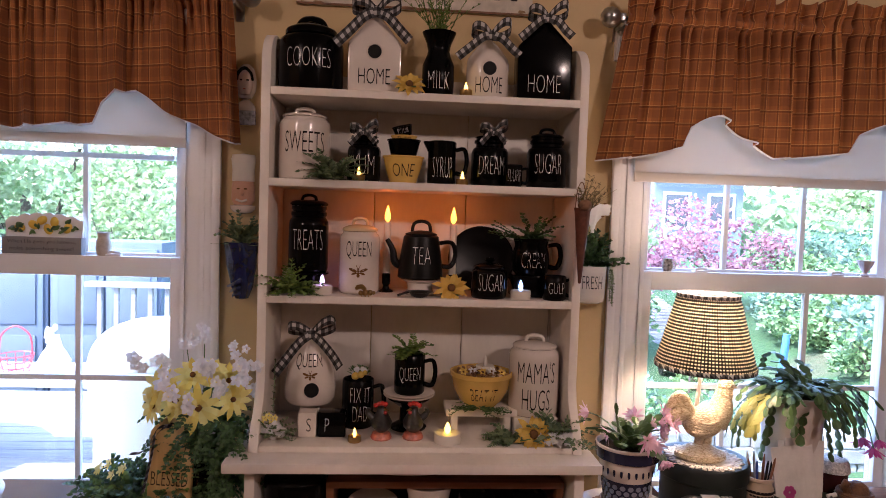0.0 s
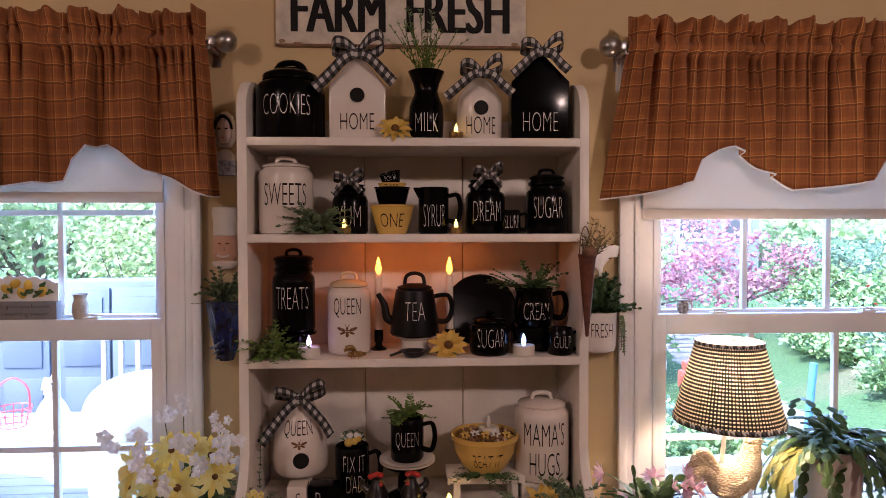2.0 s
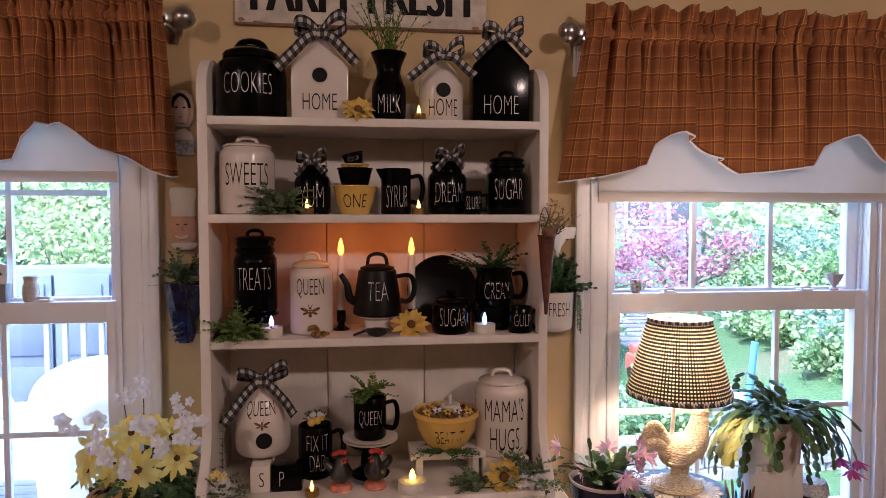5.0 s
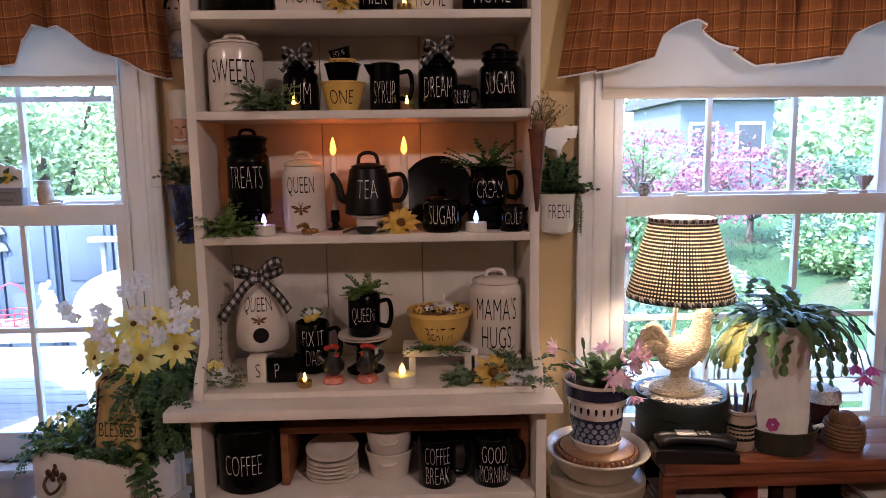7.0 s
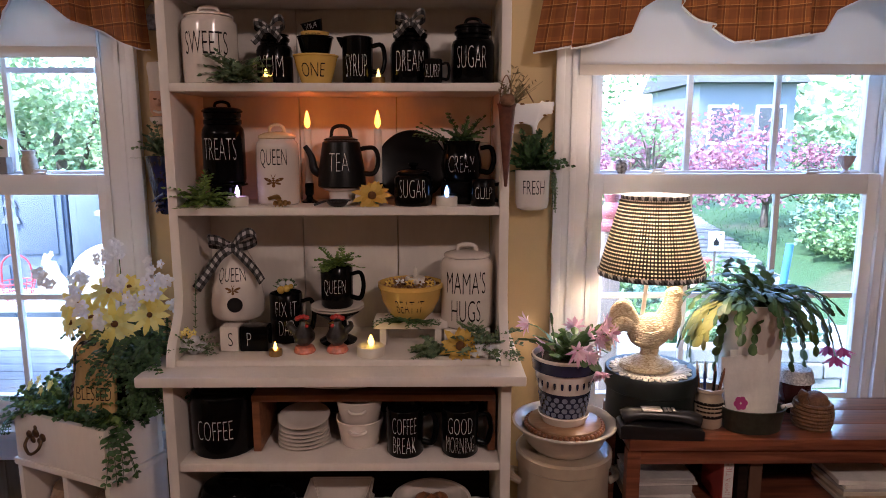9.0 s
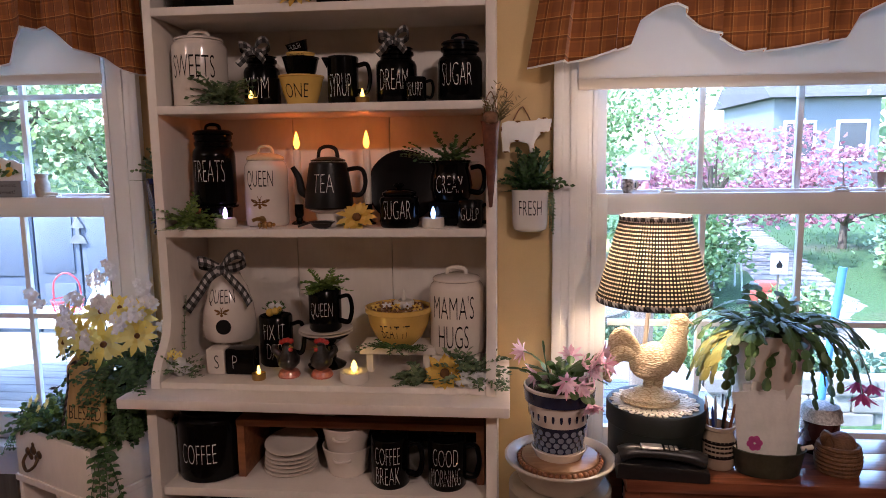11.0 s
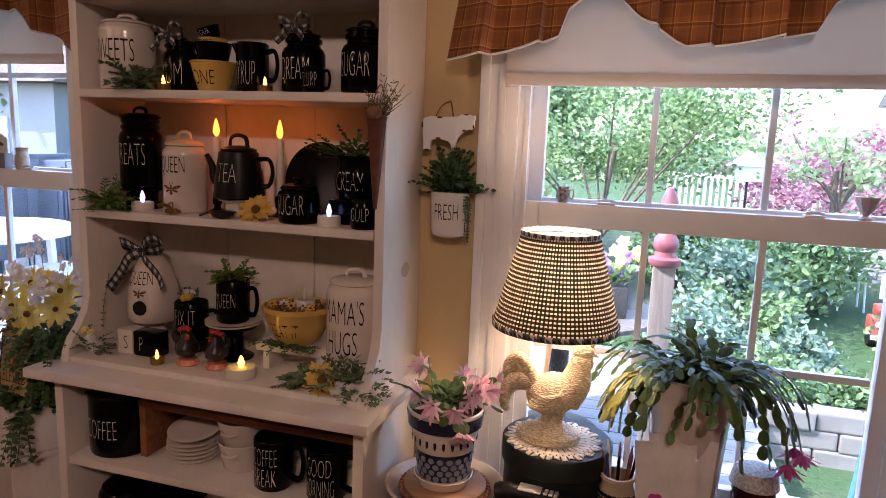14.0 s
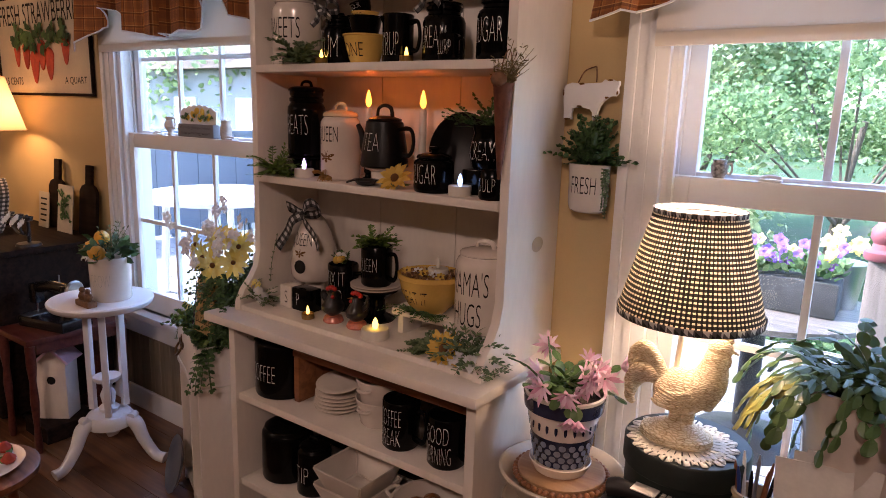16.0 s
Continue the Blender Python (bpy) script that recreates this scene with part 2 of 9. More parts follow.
# ---- builders ----
def mesh_of(bm, smooth=True, angle=40):
    me = bpy.data.meshes.new("mesh")
    bm.normal_update()
    bm.to_mesh(me)
    bm.free()
    if smooth:
        for p in me.polygons:
            p.use_smooth = True
        me.set_sharp_from_angle(angle=radians(angle))
    return me


def part(name, bm, mat, parent=None, label="", m=None, smooth=True):
    me = bm if isinstance(bm, bpy.types.Mesh) else mesh_of(bm, smooth)
    me.name = name
    if mat and not me.materials:
        me.materials.append(mat)
    ob = new(name, me)
    if parent:
        ob.parent = parent
    if m is not None:
        ob.matrix_basis = m
    if label:
        tagged(ob, label)
    return ob


def thing(name, x, y, z, label, category, group="", rz=0.0, tilt=0.0):
    ob = new(name)
    ob.empty_display_size = 0.05
    ob.matrix_world = pose(x, y, z, tilt, 0, rz)
    return tagged(ob, label, category, group)


def structure(name, bm, mat, label, category, smooth=False):
    ob = part(name, bm, mat, smooth=smooth)
    return tagged(ob, label, category, kind="structure")


def box(bm, x0, x1, y0, y1, z0, z1, bevel=0.0, m=None):
    r = bmesh.ops.create_cube(bm, size=1.0, matrix=Matrix.Translation(((x0 + x1) / 2, (y0 + y1) / 2, (z0 + z1) / 2)) @ Matrix.Diagonal((x1 - x0, y1 - y0, z1 - z0, 1)))
    vs = r["verts"]
    if bevel:
        es = list({e for v in vs for e in v.link_edges})
        g = bmesh.ops.bevel(bm, geom=es, offset=bevel, segments=2, profile=0.6, affect="EDGES")
        vs = list({v for f in g["faces"] for v in f.verts} | {v for v in vs if v.is_valid})
    if m is not None:
        bmesh.ops.transform(bm, matrix=m, verts=[v for v in vs if v.is_valid])
    return bm


def boxed(*a, **k):
    return box(bmesh.new(), *a, **k)


def lathe(profile, segs=40, sx=1.0, sy=1.0, centre=(0, 0, 0), bm=None):
    """A turned form from (radius, height) pairs; a radius of 0 closes it."""
    bm = bm or bmesh.new()
    rings = []
    for r, z in profile:
        if r < 1e-6:
            rings.append([bm.verts.new((centre[0], centre[1], centre[2] + z))])
        else:
            rings.append([bm.verts.new((centre[0] + sx * r * math.cos(2 * math.pi * i / segs), centre[1] + sy * r * math.sin(2 * math.pi * i / segs), centre[2] + z)) for i in range(segs)])
    for a, b in zip(rings, rings[1:]):
        for i in range(segs):
            j = (i + 1) % segs
            if len(a) == 1 and len(b) == 1:
                continue
            if len(a) == 1:
                bm.faces.new((a[0], b[j], b[i]))
            elif len(b) == 1:
                bm.faces.new((a[i], a[j], b[0]))
            else:
                bm.faces.new((a[i], a[j], b[j], b[i]))
    bmesh.ops.recalc_face_normals(bm, faces=bm.faces)
    return bm


def curve_points(points, n=24):
    """A smooth line through a few points."""
    ps = [Vector(p) for p in points]
    out = []
    for i in range(len(ps) - 1):
        p0, p1, p2, p3 = ps[max(i - 1, 0)], ps[i], ps[i + 1], ps[min(i + 2, len(ps) - 1)]
        k = max(2, n // (len(ps) - 1))
        for j in range(k):
            t = j / k
            out.append(0.5 * (2 * p1 + (p2 - p0) * t + (2 * p0 - 5 * p1 + 4 * p2 - p3) * t * t + (3 * p1 - p0 - 3 * p2 + p3) * t ** 3))
    return out + [ps[-1]]


def tube(points, r, segs=10, r1=None, flat=1.0, n=24, bm=None, radii=None):
    """A round bar along a smooth line; r1: the radius at its end; flat: squashes it across."""
    bm = bm or bmesh.new()
    line = curve_points(points, n)
    rings, side = [], None
    for i, p in enumerate(line):
        d = (line[min(i + 1, len(line) - 1)] - line[max(i - 1, 0)]).normalized()
        if side is None:
            side = d.orthogonal().normalized()
        side = (side - d * side.dot(d)).normalized()
        up = d.cross(side)
        f = i / (len(line) - 1)
        rr = r + ((r1 if r1 is not None else r) - r) * f
        if radii:
            q = f * (len(radii) - 1)
            k = min(int(q), len(radii) - 2)
            rr = radii[k] + (radii[k + 1] - radii[k]) * (q - k)
        rings.append([bm.verts.new(p + side * rr * math.cos(2 * math.pi * j / segs) + up * rr * flat * math.sin(2 * math.pi * j / segs)) for j in range(segs)])
    for a, b in zip(rings, rings[1:]):
        for j in range(segs):
            k = (j + 1) % segs
            bm.faces.new((a[j], a[k], b[k], b[j]))
    bm.faces.new(rings[0][::-1])
    bm.faces.new(rings[-1])
    bmesh.ops.recalc_face_normals(bm, faces=bm.faces)
    return bm


def prism(outline, y0, y1, bm=None, bevel=0.0):
    """An outline in x and z, given a thickness along y."""
    bm = bm or bmesh.new()
    a = [bm.verts.new((x, y0, z)) for x, z in outline]
    b = [bm.verts.new((x, y1, z)) for x, z in outline]
    n = len(a)
    fs = [bm.faces.new(a), bm.faces.new(b[::-1])]
    for i in range(n):
        fs.append(bm.faces.new((a[i], b[i], b[(i + 1) % n], a[(i + 1) % n])))
    bmesh.ops.recalc_face_normals(bm, faces=fs)
    if bevel:
        es = [e for e in bm.edges if abs(e.calc_face_angle(0)) > 0.5]
        bmesh.ops.bevel(bm, geom=es, offset=bevel, segments=2, profile=0.6, affect="EDGES")
    return bm


def word(parent, text, w, h, place, mat, thin=-0.030):
    """Lettering w wide and h high; place(x, z) gives the point and its outward way for a place on the letters' flat sheet."""
    cu = bpy.data.curves.new("lettering", "FONT")
    cu.body, cu.align_x, cu.resolution_u, cu.offset = text, "CENTER", 3, (-0.014 if mat is INK and thin < -0.02 else thin)
    ob = bpy.data.objects.new("lettering", cu)
    scene.collection.objects.link(ob)
    me = bpy.data.meshes.new_from_object(ob)
    bpy.data.objects.remove(ob)
    bm = bmesh.new()
    bm.from_mesh(me)
    bmesh.ops.triangulate(bm, faces=bm.faces)
    xs, ys = [v.co.x for v in bm.verts], [v.co.y for v in bm.verts]
    cx, cy, fx, fy = (min(xs) + max(xs)) / 2, (min(ys) + max(ys)) / 2, w / (max(xs) - min(xs)), h / (max(ys) - min(ys))
    for v in bm.verts:
        v.co = place((v.co.x - cx) * fx, (v.co.y - cy) * fy)
    bpy.data.meshes.remove(me)
    return part("lettering", bm, mat, parent, smooth=False)


def on_round(profile, zc, gap=0.0009, turn=0.0, sy=1.0):
    """Places lettering on a turned form, facing -y."""
    zs = sorted((z, r) for r, z in profile if r > 0)

    def radius(z):
        for (z0, r0), (z1, r1) in zip(zs, zs[1:]):
            if z0 <= z <= z1 and z1 > z0:
                return r0 + (r1 - r0) * (z - z0) / (z1 - z0)
        return zs[-1][1]

    def place(x, z):
        r = radius(zc + z) + gap
        a = x / radius(zc) + radians(turn)
        return (r * math.sin(a), -r * math.cos(a) * sy, zc + z)
    return place


def on_flat(xc, y, zc):
    return lambda x, z: (xc + x, y, zc + z)


class Leaves:
    """Gathers many small bent leaves into one mesh."""

    def __init__(self, seed=1):
        self.v, self.f, self.r = [], [], random.Random(seed)

    def leaf(self, p, d, length, width, droop=0.0, roll=None):
        r = self.r
        p, d = Vector(p), Vector(d).normalized()
        side = d.cross(Vector((r.uniform(-1, 1), r.uniform(-1, 1), r.uniform(-1, 1)))) if roll is None else d.cross(Vector(roll))
        if side.length < 1e-4:
            side = d.orthogonal()
        side.normalize()
        up = side.cross(d)
        n = len(self.v)
        lo, hi = p + d * length * 0.32 + up * length * 0.05, p + d * length * 0.72 + up * length * 0.05 - Vector((0, 0, droop * length * 0.4))
        tip = p + d * length - Vector((0, 0, droop * length))
        w0, w1, lift = side * width * 0.46, side * width * 0.40, up * width * 0.12
        self.v += [p, lo - w0 + lift, lo + w0 + lift, hi + w1 + lift, hi - w1 + lift, tip]
        self.f += [(n, n + 2, n + 1), (n + 1, n + 2, n + 3, n + 4), (n + 4, n + 3, n + 5)]

    def sprig(self, p, d, length, leaf, width, n, droop=0.4, fan=0.9):
        """Leaves in pairs along a bending stem."""
        r = self.r
        p, d = Vector(p), Vector(d).normalized()
        line = []
        for i in range(n):
            d = (d + Vector((r.uniform(-0.1, 0.1), r.uniform(-0.1, 0.1), -droop / n))).normalized()
            p = p + d * length / n
            line.append((p.copy(), d.copy()))
        for i, (q, e) in enumerate(line):
            s = e.cross(Vector((0, 0, 1)))
            s = s.normalized() if s.length > 1e-3 else Vector((1, 0, 0))
            k = 1 - 0.5 * i / n
            for sg in (1, -1):
                self.leaf(q, e * 0.6 + s * sg * fan + Vector((0, 0, r.uniform(-0.2, 0.35))), leaf * k * r.uniform(0.8, 1.2), width * k, roll=(r.uniform(-0.6, 0.6), r.uniform(-1.1, -0.2), r.uniform(0.3, 1.1)))
        self.leaf(line[-1][0], line[-1][1], leaf * 0.6, width * 0.6)
        self.stem([q for q, e in line], 0.0012)

    def stem(self, pts, w):
        for a, b in zip(pts, pts[1:]):
            n = len(self.v)
            s = Vector((w, 0, 0))
            u = Vector((0, w, 0))
            self.v += [a - s, a + s, b + s, b - s, a - u, a + u, b + u, b - u]
            self.f += [(n, n + 1, n + 2, n + 3), (n + 4, n + 5, n + 6, n + 7)]

    def done(self, name, mat, parent=None, label=""):
        me = bpy.data.meshes.new(name)
        me.from_pydata([tuple(v) for v in self.v], [], self.f)
        return part(name, me, mat, parent, label)


def bloom(parent, p, d, petals, length, width, mat, centre=None, rc=0.006, seed=1, name="flower", cup=0.3, rows=1):
    """A flower head that faces along d."""
    L = Leaves(seed)
    d = Vector(d).normalized()
    a = d.orthogonal().normalized()
    b = d.cross(a)
    for k in range(rows):
        for i in range(petals):
            t = 2 * math.pi * (i + 0.5 * k) / petals + L.r.uniform(-0.12, 0.12)
            w = a * math.cos(t) + b * math.sin(t)
            L.leaf(Vector(p) + w * rc * 0.5, w + d * (cup + 0.35 * k), length * L.r.uniform(0.85, 1.1) * (1 - 0.2 * k), width, 0.06, roll=d)
    fl = L.done(name, mat, parent)
    if centre:
        bm = bmesh.new()
        bmesh.ops.create_uvsphere(bm, u_segments=10, v_segments=6, radius=rc, matrix=Matrix.Translation(Vector(p) + d * rc * 0.5))
        part("flower_centre", bm, centre, fl)
    return fl


def ribbon_strip(bm, uvl, pts, width, across, u0=0.0):
    """A band along a line, with its pattern's lengths in metres."""
    line = curve_points(pts, 20)
    prev, u = None, u0
    for i, p in enumerate(line):
        ac = Vector(across[0]).lerp(Vector(across[1]), i / (len(line) - 1)).normalized() * width / 2
        cur = (bm.verts.new(p - ac), bm.verts.new(p + ac))
        if prev:
            un = u + (line[i] - line[i - 1]).length
            f = bm.faces.new((prev[0], cur[0], cur[1], prev[1]))
            for lp, q in zip(f.loops, ((u, 0), (un, 0), (un, width), (u, width))):
                lp[uvl].uv = q
            u = un
        prev = cur


def bow(x, y, z, size, label, group="check bows", spread=1.0, tails=1.0, rz=0.0):
    """A tied ribbon: two loops, two tails and a knot."""
    ob = thing("ribbon_bow", x, y, z, label, "bow", group, rz)
    w = 0.024 * size / 0.08
    for s in (1, -1):
        bm = bmesh.new()
        uvl = bm.loops.layers.uv.new("UVMap")
        ribbon_strip(bm, uvl, [(0, -0.004, 0), (s * size * 0.30, -0.020, size * (0.28 + 0.06 * s)), (s * size * 0.60, -0.018, size * (0.36 + 0.10 * s)), (s * size * 0.70, 0.004, size * (0.16 + 0.06 * s)), (s * size * 0.34, 0.014, size * 0.02), (0, 0.002, 0)], w, ((0, -0.25, 1), (0, -0.35, 1)))
        part("loop", bm, CHECK, ob)
        bm = bmesh.new()
        uvl = bm.loops.layers.uv.new("UVMap")
        ribbon_strip(bm, uvl, [(0, -0.004, 0), (s * size * 0.28 * spread, -0.022, -size * 0.22 * tails), (s * size * 0.62 * spread, -0.014, -size * 0.72 * tails), (s * size * (0.92 - 0.08 * s) * spread, -0.022, -size * (1.22 - 0.12 * s) * tails)], w, ((0.3 * s, -0.2, 1), (0.75 * s, -0.3, 0.8)))
        part("tail", bm, CHECK, ob)
    bm = bmesh.new()
    bmesh.ops.create_uvsphere(bm, u_segments=12, v_segments=8, radius=w * 0.55, matrix=Matrix.Diagonal((0.8, 0.7, 1, 1)))
    uvl = bm.loops.layers.uv.new("UVMap")
    for f in bm.faces:
        for lp in f.loops:
            lp[uvl].uv = (lp.vert.co.x, lp.vert.co.z)
    part("knot", bm, CHECK, ob, m=pose(0, -0.006, 0))
    return ob


# ---- the room ----
WY, WB = 2.04, 2.16
HOLES = ((-1.55, -0.603), (0.758, 1.680))
Z0, Z1, TOP = 0.47, 1.89, 2.45
X0, X1, Y0 = -3.3, 2.9, -3.0
bm = bmesh.new()
edges = [X0, HOLES[0][0], HOLES[0][1], HOLES[1][0], HOLES[1][1], X1]
for i in (0, 2, 4):
    box(bm, edges[i], edges[i + 1], WY, WB, 0, TOP)
for a, b in HOLES:
    box(bm, a, b, WY, WB, 0, Z0)
    box(bm, a, b, WY, WB, Z1, TOP)
structure("wall_north", bm, WALL, "warm yellow painted wall with two windows", "wall")
# south and east walls are out of view, made dark to deepen indoor shade
structure("wall_south", boxed(X0 - 0.1, X1 + 0.1, Y0 - 0.1, Y0, 0, TOP), DIMWALL, "unseen plain wall darkened to cut bounced light", "wall")
structure("wall_west", boxed(X0 - 0.1, X0, Y0, WB, 0, TOP), WALL, "warm yellow painted plain wall", "wall")
structure("wall_east", boxed(X1, X1 + 0.1, Y0, WB, 0, TOP), DIMWALL, "unseen plain wall darkened to cut bounced light", "wall")
structure("ceiling", boxed(X0 - 0.1, X1 + 0.1, Y0 - 0.1, WB, TOP, TOP + 0.1), CEIL, "off-white painted plain ceiling", "ceiling")
floor = structure("floor", boxed(X0, X1, Y0, WY, -0.12, -0.012), DARKWOOD, "reddish brown varnished wooden board floor", "floor")

# turned rail and vertical boards below the windows
for a, b in ((X0, -0.36), (0.53, X1)):
    structure("trim", boxed(a, b, WY - 0.02, WY, 0.0, 0.10, bevel=0.004), TRIM, "white painted baseboard along the wall", "baseboard")


def window(n, a, b):
    """A double-hung window: casing, jambs, two sashes with bars and panes, stool and apron."""
    win = thing(f"window_{n}", (a + b) / 2, WY, Z0, "white painted double-hung window with small panes", "window")
    win["kind"] = "structure"
    c = (a + b) / 2
    w = (b - a) / 2
    h = Z1 - Z0
    for s in (-1, 1):
        bm = boxed(*sorted((s * (w - 0.008), s * (w + 0.084))), -0.020, 0.0, -0.02, h + 0.10, bevel=0.003)
        box(bm, *sorted((s * (w + 0.063), s * (w + 0.088))), -0.030, -0.0205, -0.02, h + 0.104, bevel=0.003)
        box(bm, *sorted((s * (w + 0.024), s * (w + 0.042))), -0.025, -0.0205, -0.02, h + 0.10, bevel=0.002)
        part("side_casing", bm, TRIM, win)
        bm = boxed(*sorted((s * (w - 0.020), s * (w - 0.001))), 0.0, 0.115, 0.0, h, bevel=0.001)
        box(bm, *sorted((s * (w - 0.034), s * (w - 0.0205))), -0.004, 0.012, 0.0, h, bevel=0.002)
        box(bm, *sorted((s * (w - 0.030), s * (w - 0.0205))), 0.044, 0.054, 0.0, h, bevel=0.002)
        part("jamb", bm, TRIM, win)
    part("head_casing", boxed(-w - 0.095, w + 0.095, -0.024, 0.0, h + 0.001, h + 0.10, bevel=0.003), TRIM, win)
    part("window_sill", boxed(-w - 0.12, w + 0.12, -0.05, 0.115, -0.028, 0.0, bevel=0.006), TRIM, win)
    part("apron", boxed(-w - 0.09, w + 0.09, -0.018, -0.001, -0.11, -0.0285, bevel=0.004), TRIM, win)

    def sash(y, z0, z1, bottom, top):
        x = w - 0.021
        bm = boxed(-x, -x + 0.046, y, y + 0.032, z0, z1, bevel=0.003)
        box(bm, x - 0.046, x, y, y + 0.032, z0, z1, bevel=0.003)
        box(bm, -x + 0.046, x - 0.046, y + 0.001, y + 0.031, z0, z0 + bottom, bevel=0.003)
        box(bm, -x + 0.046, x - 0.046, y + 0.001, y + 0.031, z1 - top, z1, bevel=0.003)
        fr = part("window_frame", bm, TRIM, win)
        gx0, gx1, gz0, gz1 = -x + 0.046, x - 0.046, z0 + bottom, z1 - top
        for k in (1, 2):
            q = gx0 + (gx1 - gx0) * k / 3
            part("glazing_bar", boxed(q - 0.008, q + 0.008, y + 0.007, y + 0.025, gz0, gz1, bevel=0.002), TRIM, fr)
        q = (gz0 + gz1) / 2
        for k in range(3):
            u0, u1 = gx0 + (gx1 - gx0) * k / 3, gx0 + (gx1 - gx0) * (k + 1) / 3
            part("glazing_bar", boxed(u0 + 0.008, u1 - 0.008, y + 0.008, y + 0.024, q - 0.008, q + 0.008), TRIM, fr)
            for v0, v1 in ((gz0, q), (q, gz1)):
                p = part("pane", boxed(u0 + 0.004, u1 - 0.004, y + 0.014, y + 0.017, v0 + 0.002, v1 - 0.002), GLASS, win, smooth=False)
                p.visible_shadow = False
    sash(0.012, 0.001, 0.772, 0.088, 0.060)
    sash(0.056, 0.735, h, 0.045, 0.05)
    # a pair of sash locks
    for s in (-0.5, 0.5):
        bm = boxed(s * w - 0.022, s * w + 0.022, 0.014, 0.040, 0.7725, 0.778, bevel=0.002)
        tube([(s * w - 0.018, 0.022, 0.781), (s * w, 0.018, 0.784), (s * w + 0.02, 0.026, 0.781)], 0.004, 8, bm=bm)
        part("sash_lock", bm, TRIM, win)
    return win


window(1, *HOLES[0])
window(2, *HOLES[1])


def roller_shade(a, b, z, label):
    sh = thing("roller_shade", (a + b) / 2, 2.0, z, label, "window shade", "roller shades")
    w = (b - a) / 2
    part("cloth", boxed(-w, w, 0.004, 0.0065, 0.012, 0.49), SHADE, sh, smooth=False)
    bm = boxed(-w - 0.001, w + 0.001, 0.001, 0.010, 0.0, 0.030, bevel=0.003)
    part("hem_bar", bm, SHADE, sh)
    st = mesh_of(boxed(0, 0.012, 0.0002, 0.0012, 0.036, 0.0375), False)
    st.materials.append(CHALK)
    for i in range(26):
        o = new("stitch", st)
        o.parent = sh
        o.matrix_basis = pose(-w + 0.05 + i * (2 * w - 0.1) / 25, 0, 0)
    part("roller", tube([(-w, 0.008, 0.5), (w, 0.008, 0.5)], 0.016, 14, n=2), TRIM, sh)


roller_shade(-1.62, -0.615, 1.569, "white roller shade pulled part way down behind a plaid valance")
roller_shade(0.735, 1.706, 1.521, "white roller shade pulled part way down behind a plaid valance")


def hem_height(x, notches, low, high):
    """The swagged hem: it climbs towards each notch and breaks off sharply on one side of it."""
    z = low
    for c, w, s in notches:
        d = (x - c) * s / w
        if -1.0 < d <= 0:
            z = max(z, low + (high - low) * 0.34 * (1 + d) ** 1.5)
        elif 0 < d < 0.07:
            z = max(z, low + (high - low) * (0.34 + 0.40 * d / 0.07))
        elif 0.07 <= d < 0.34:
            z = max(z, low + (high - low) * (0.74 + 0.26 * math.sin((d - 0.07) / 0.27 * math.pi / 2)))
        elif 0.34 <= d < 1.0:
            u = (d - 0.34) / 0.66
            z = max(z, low + (high - low) * (1.0 - u ** 0.85 + 0.05 * math.sin(u * 12.5) * (1 - u)))
    return z


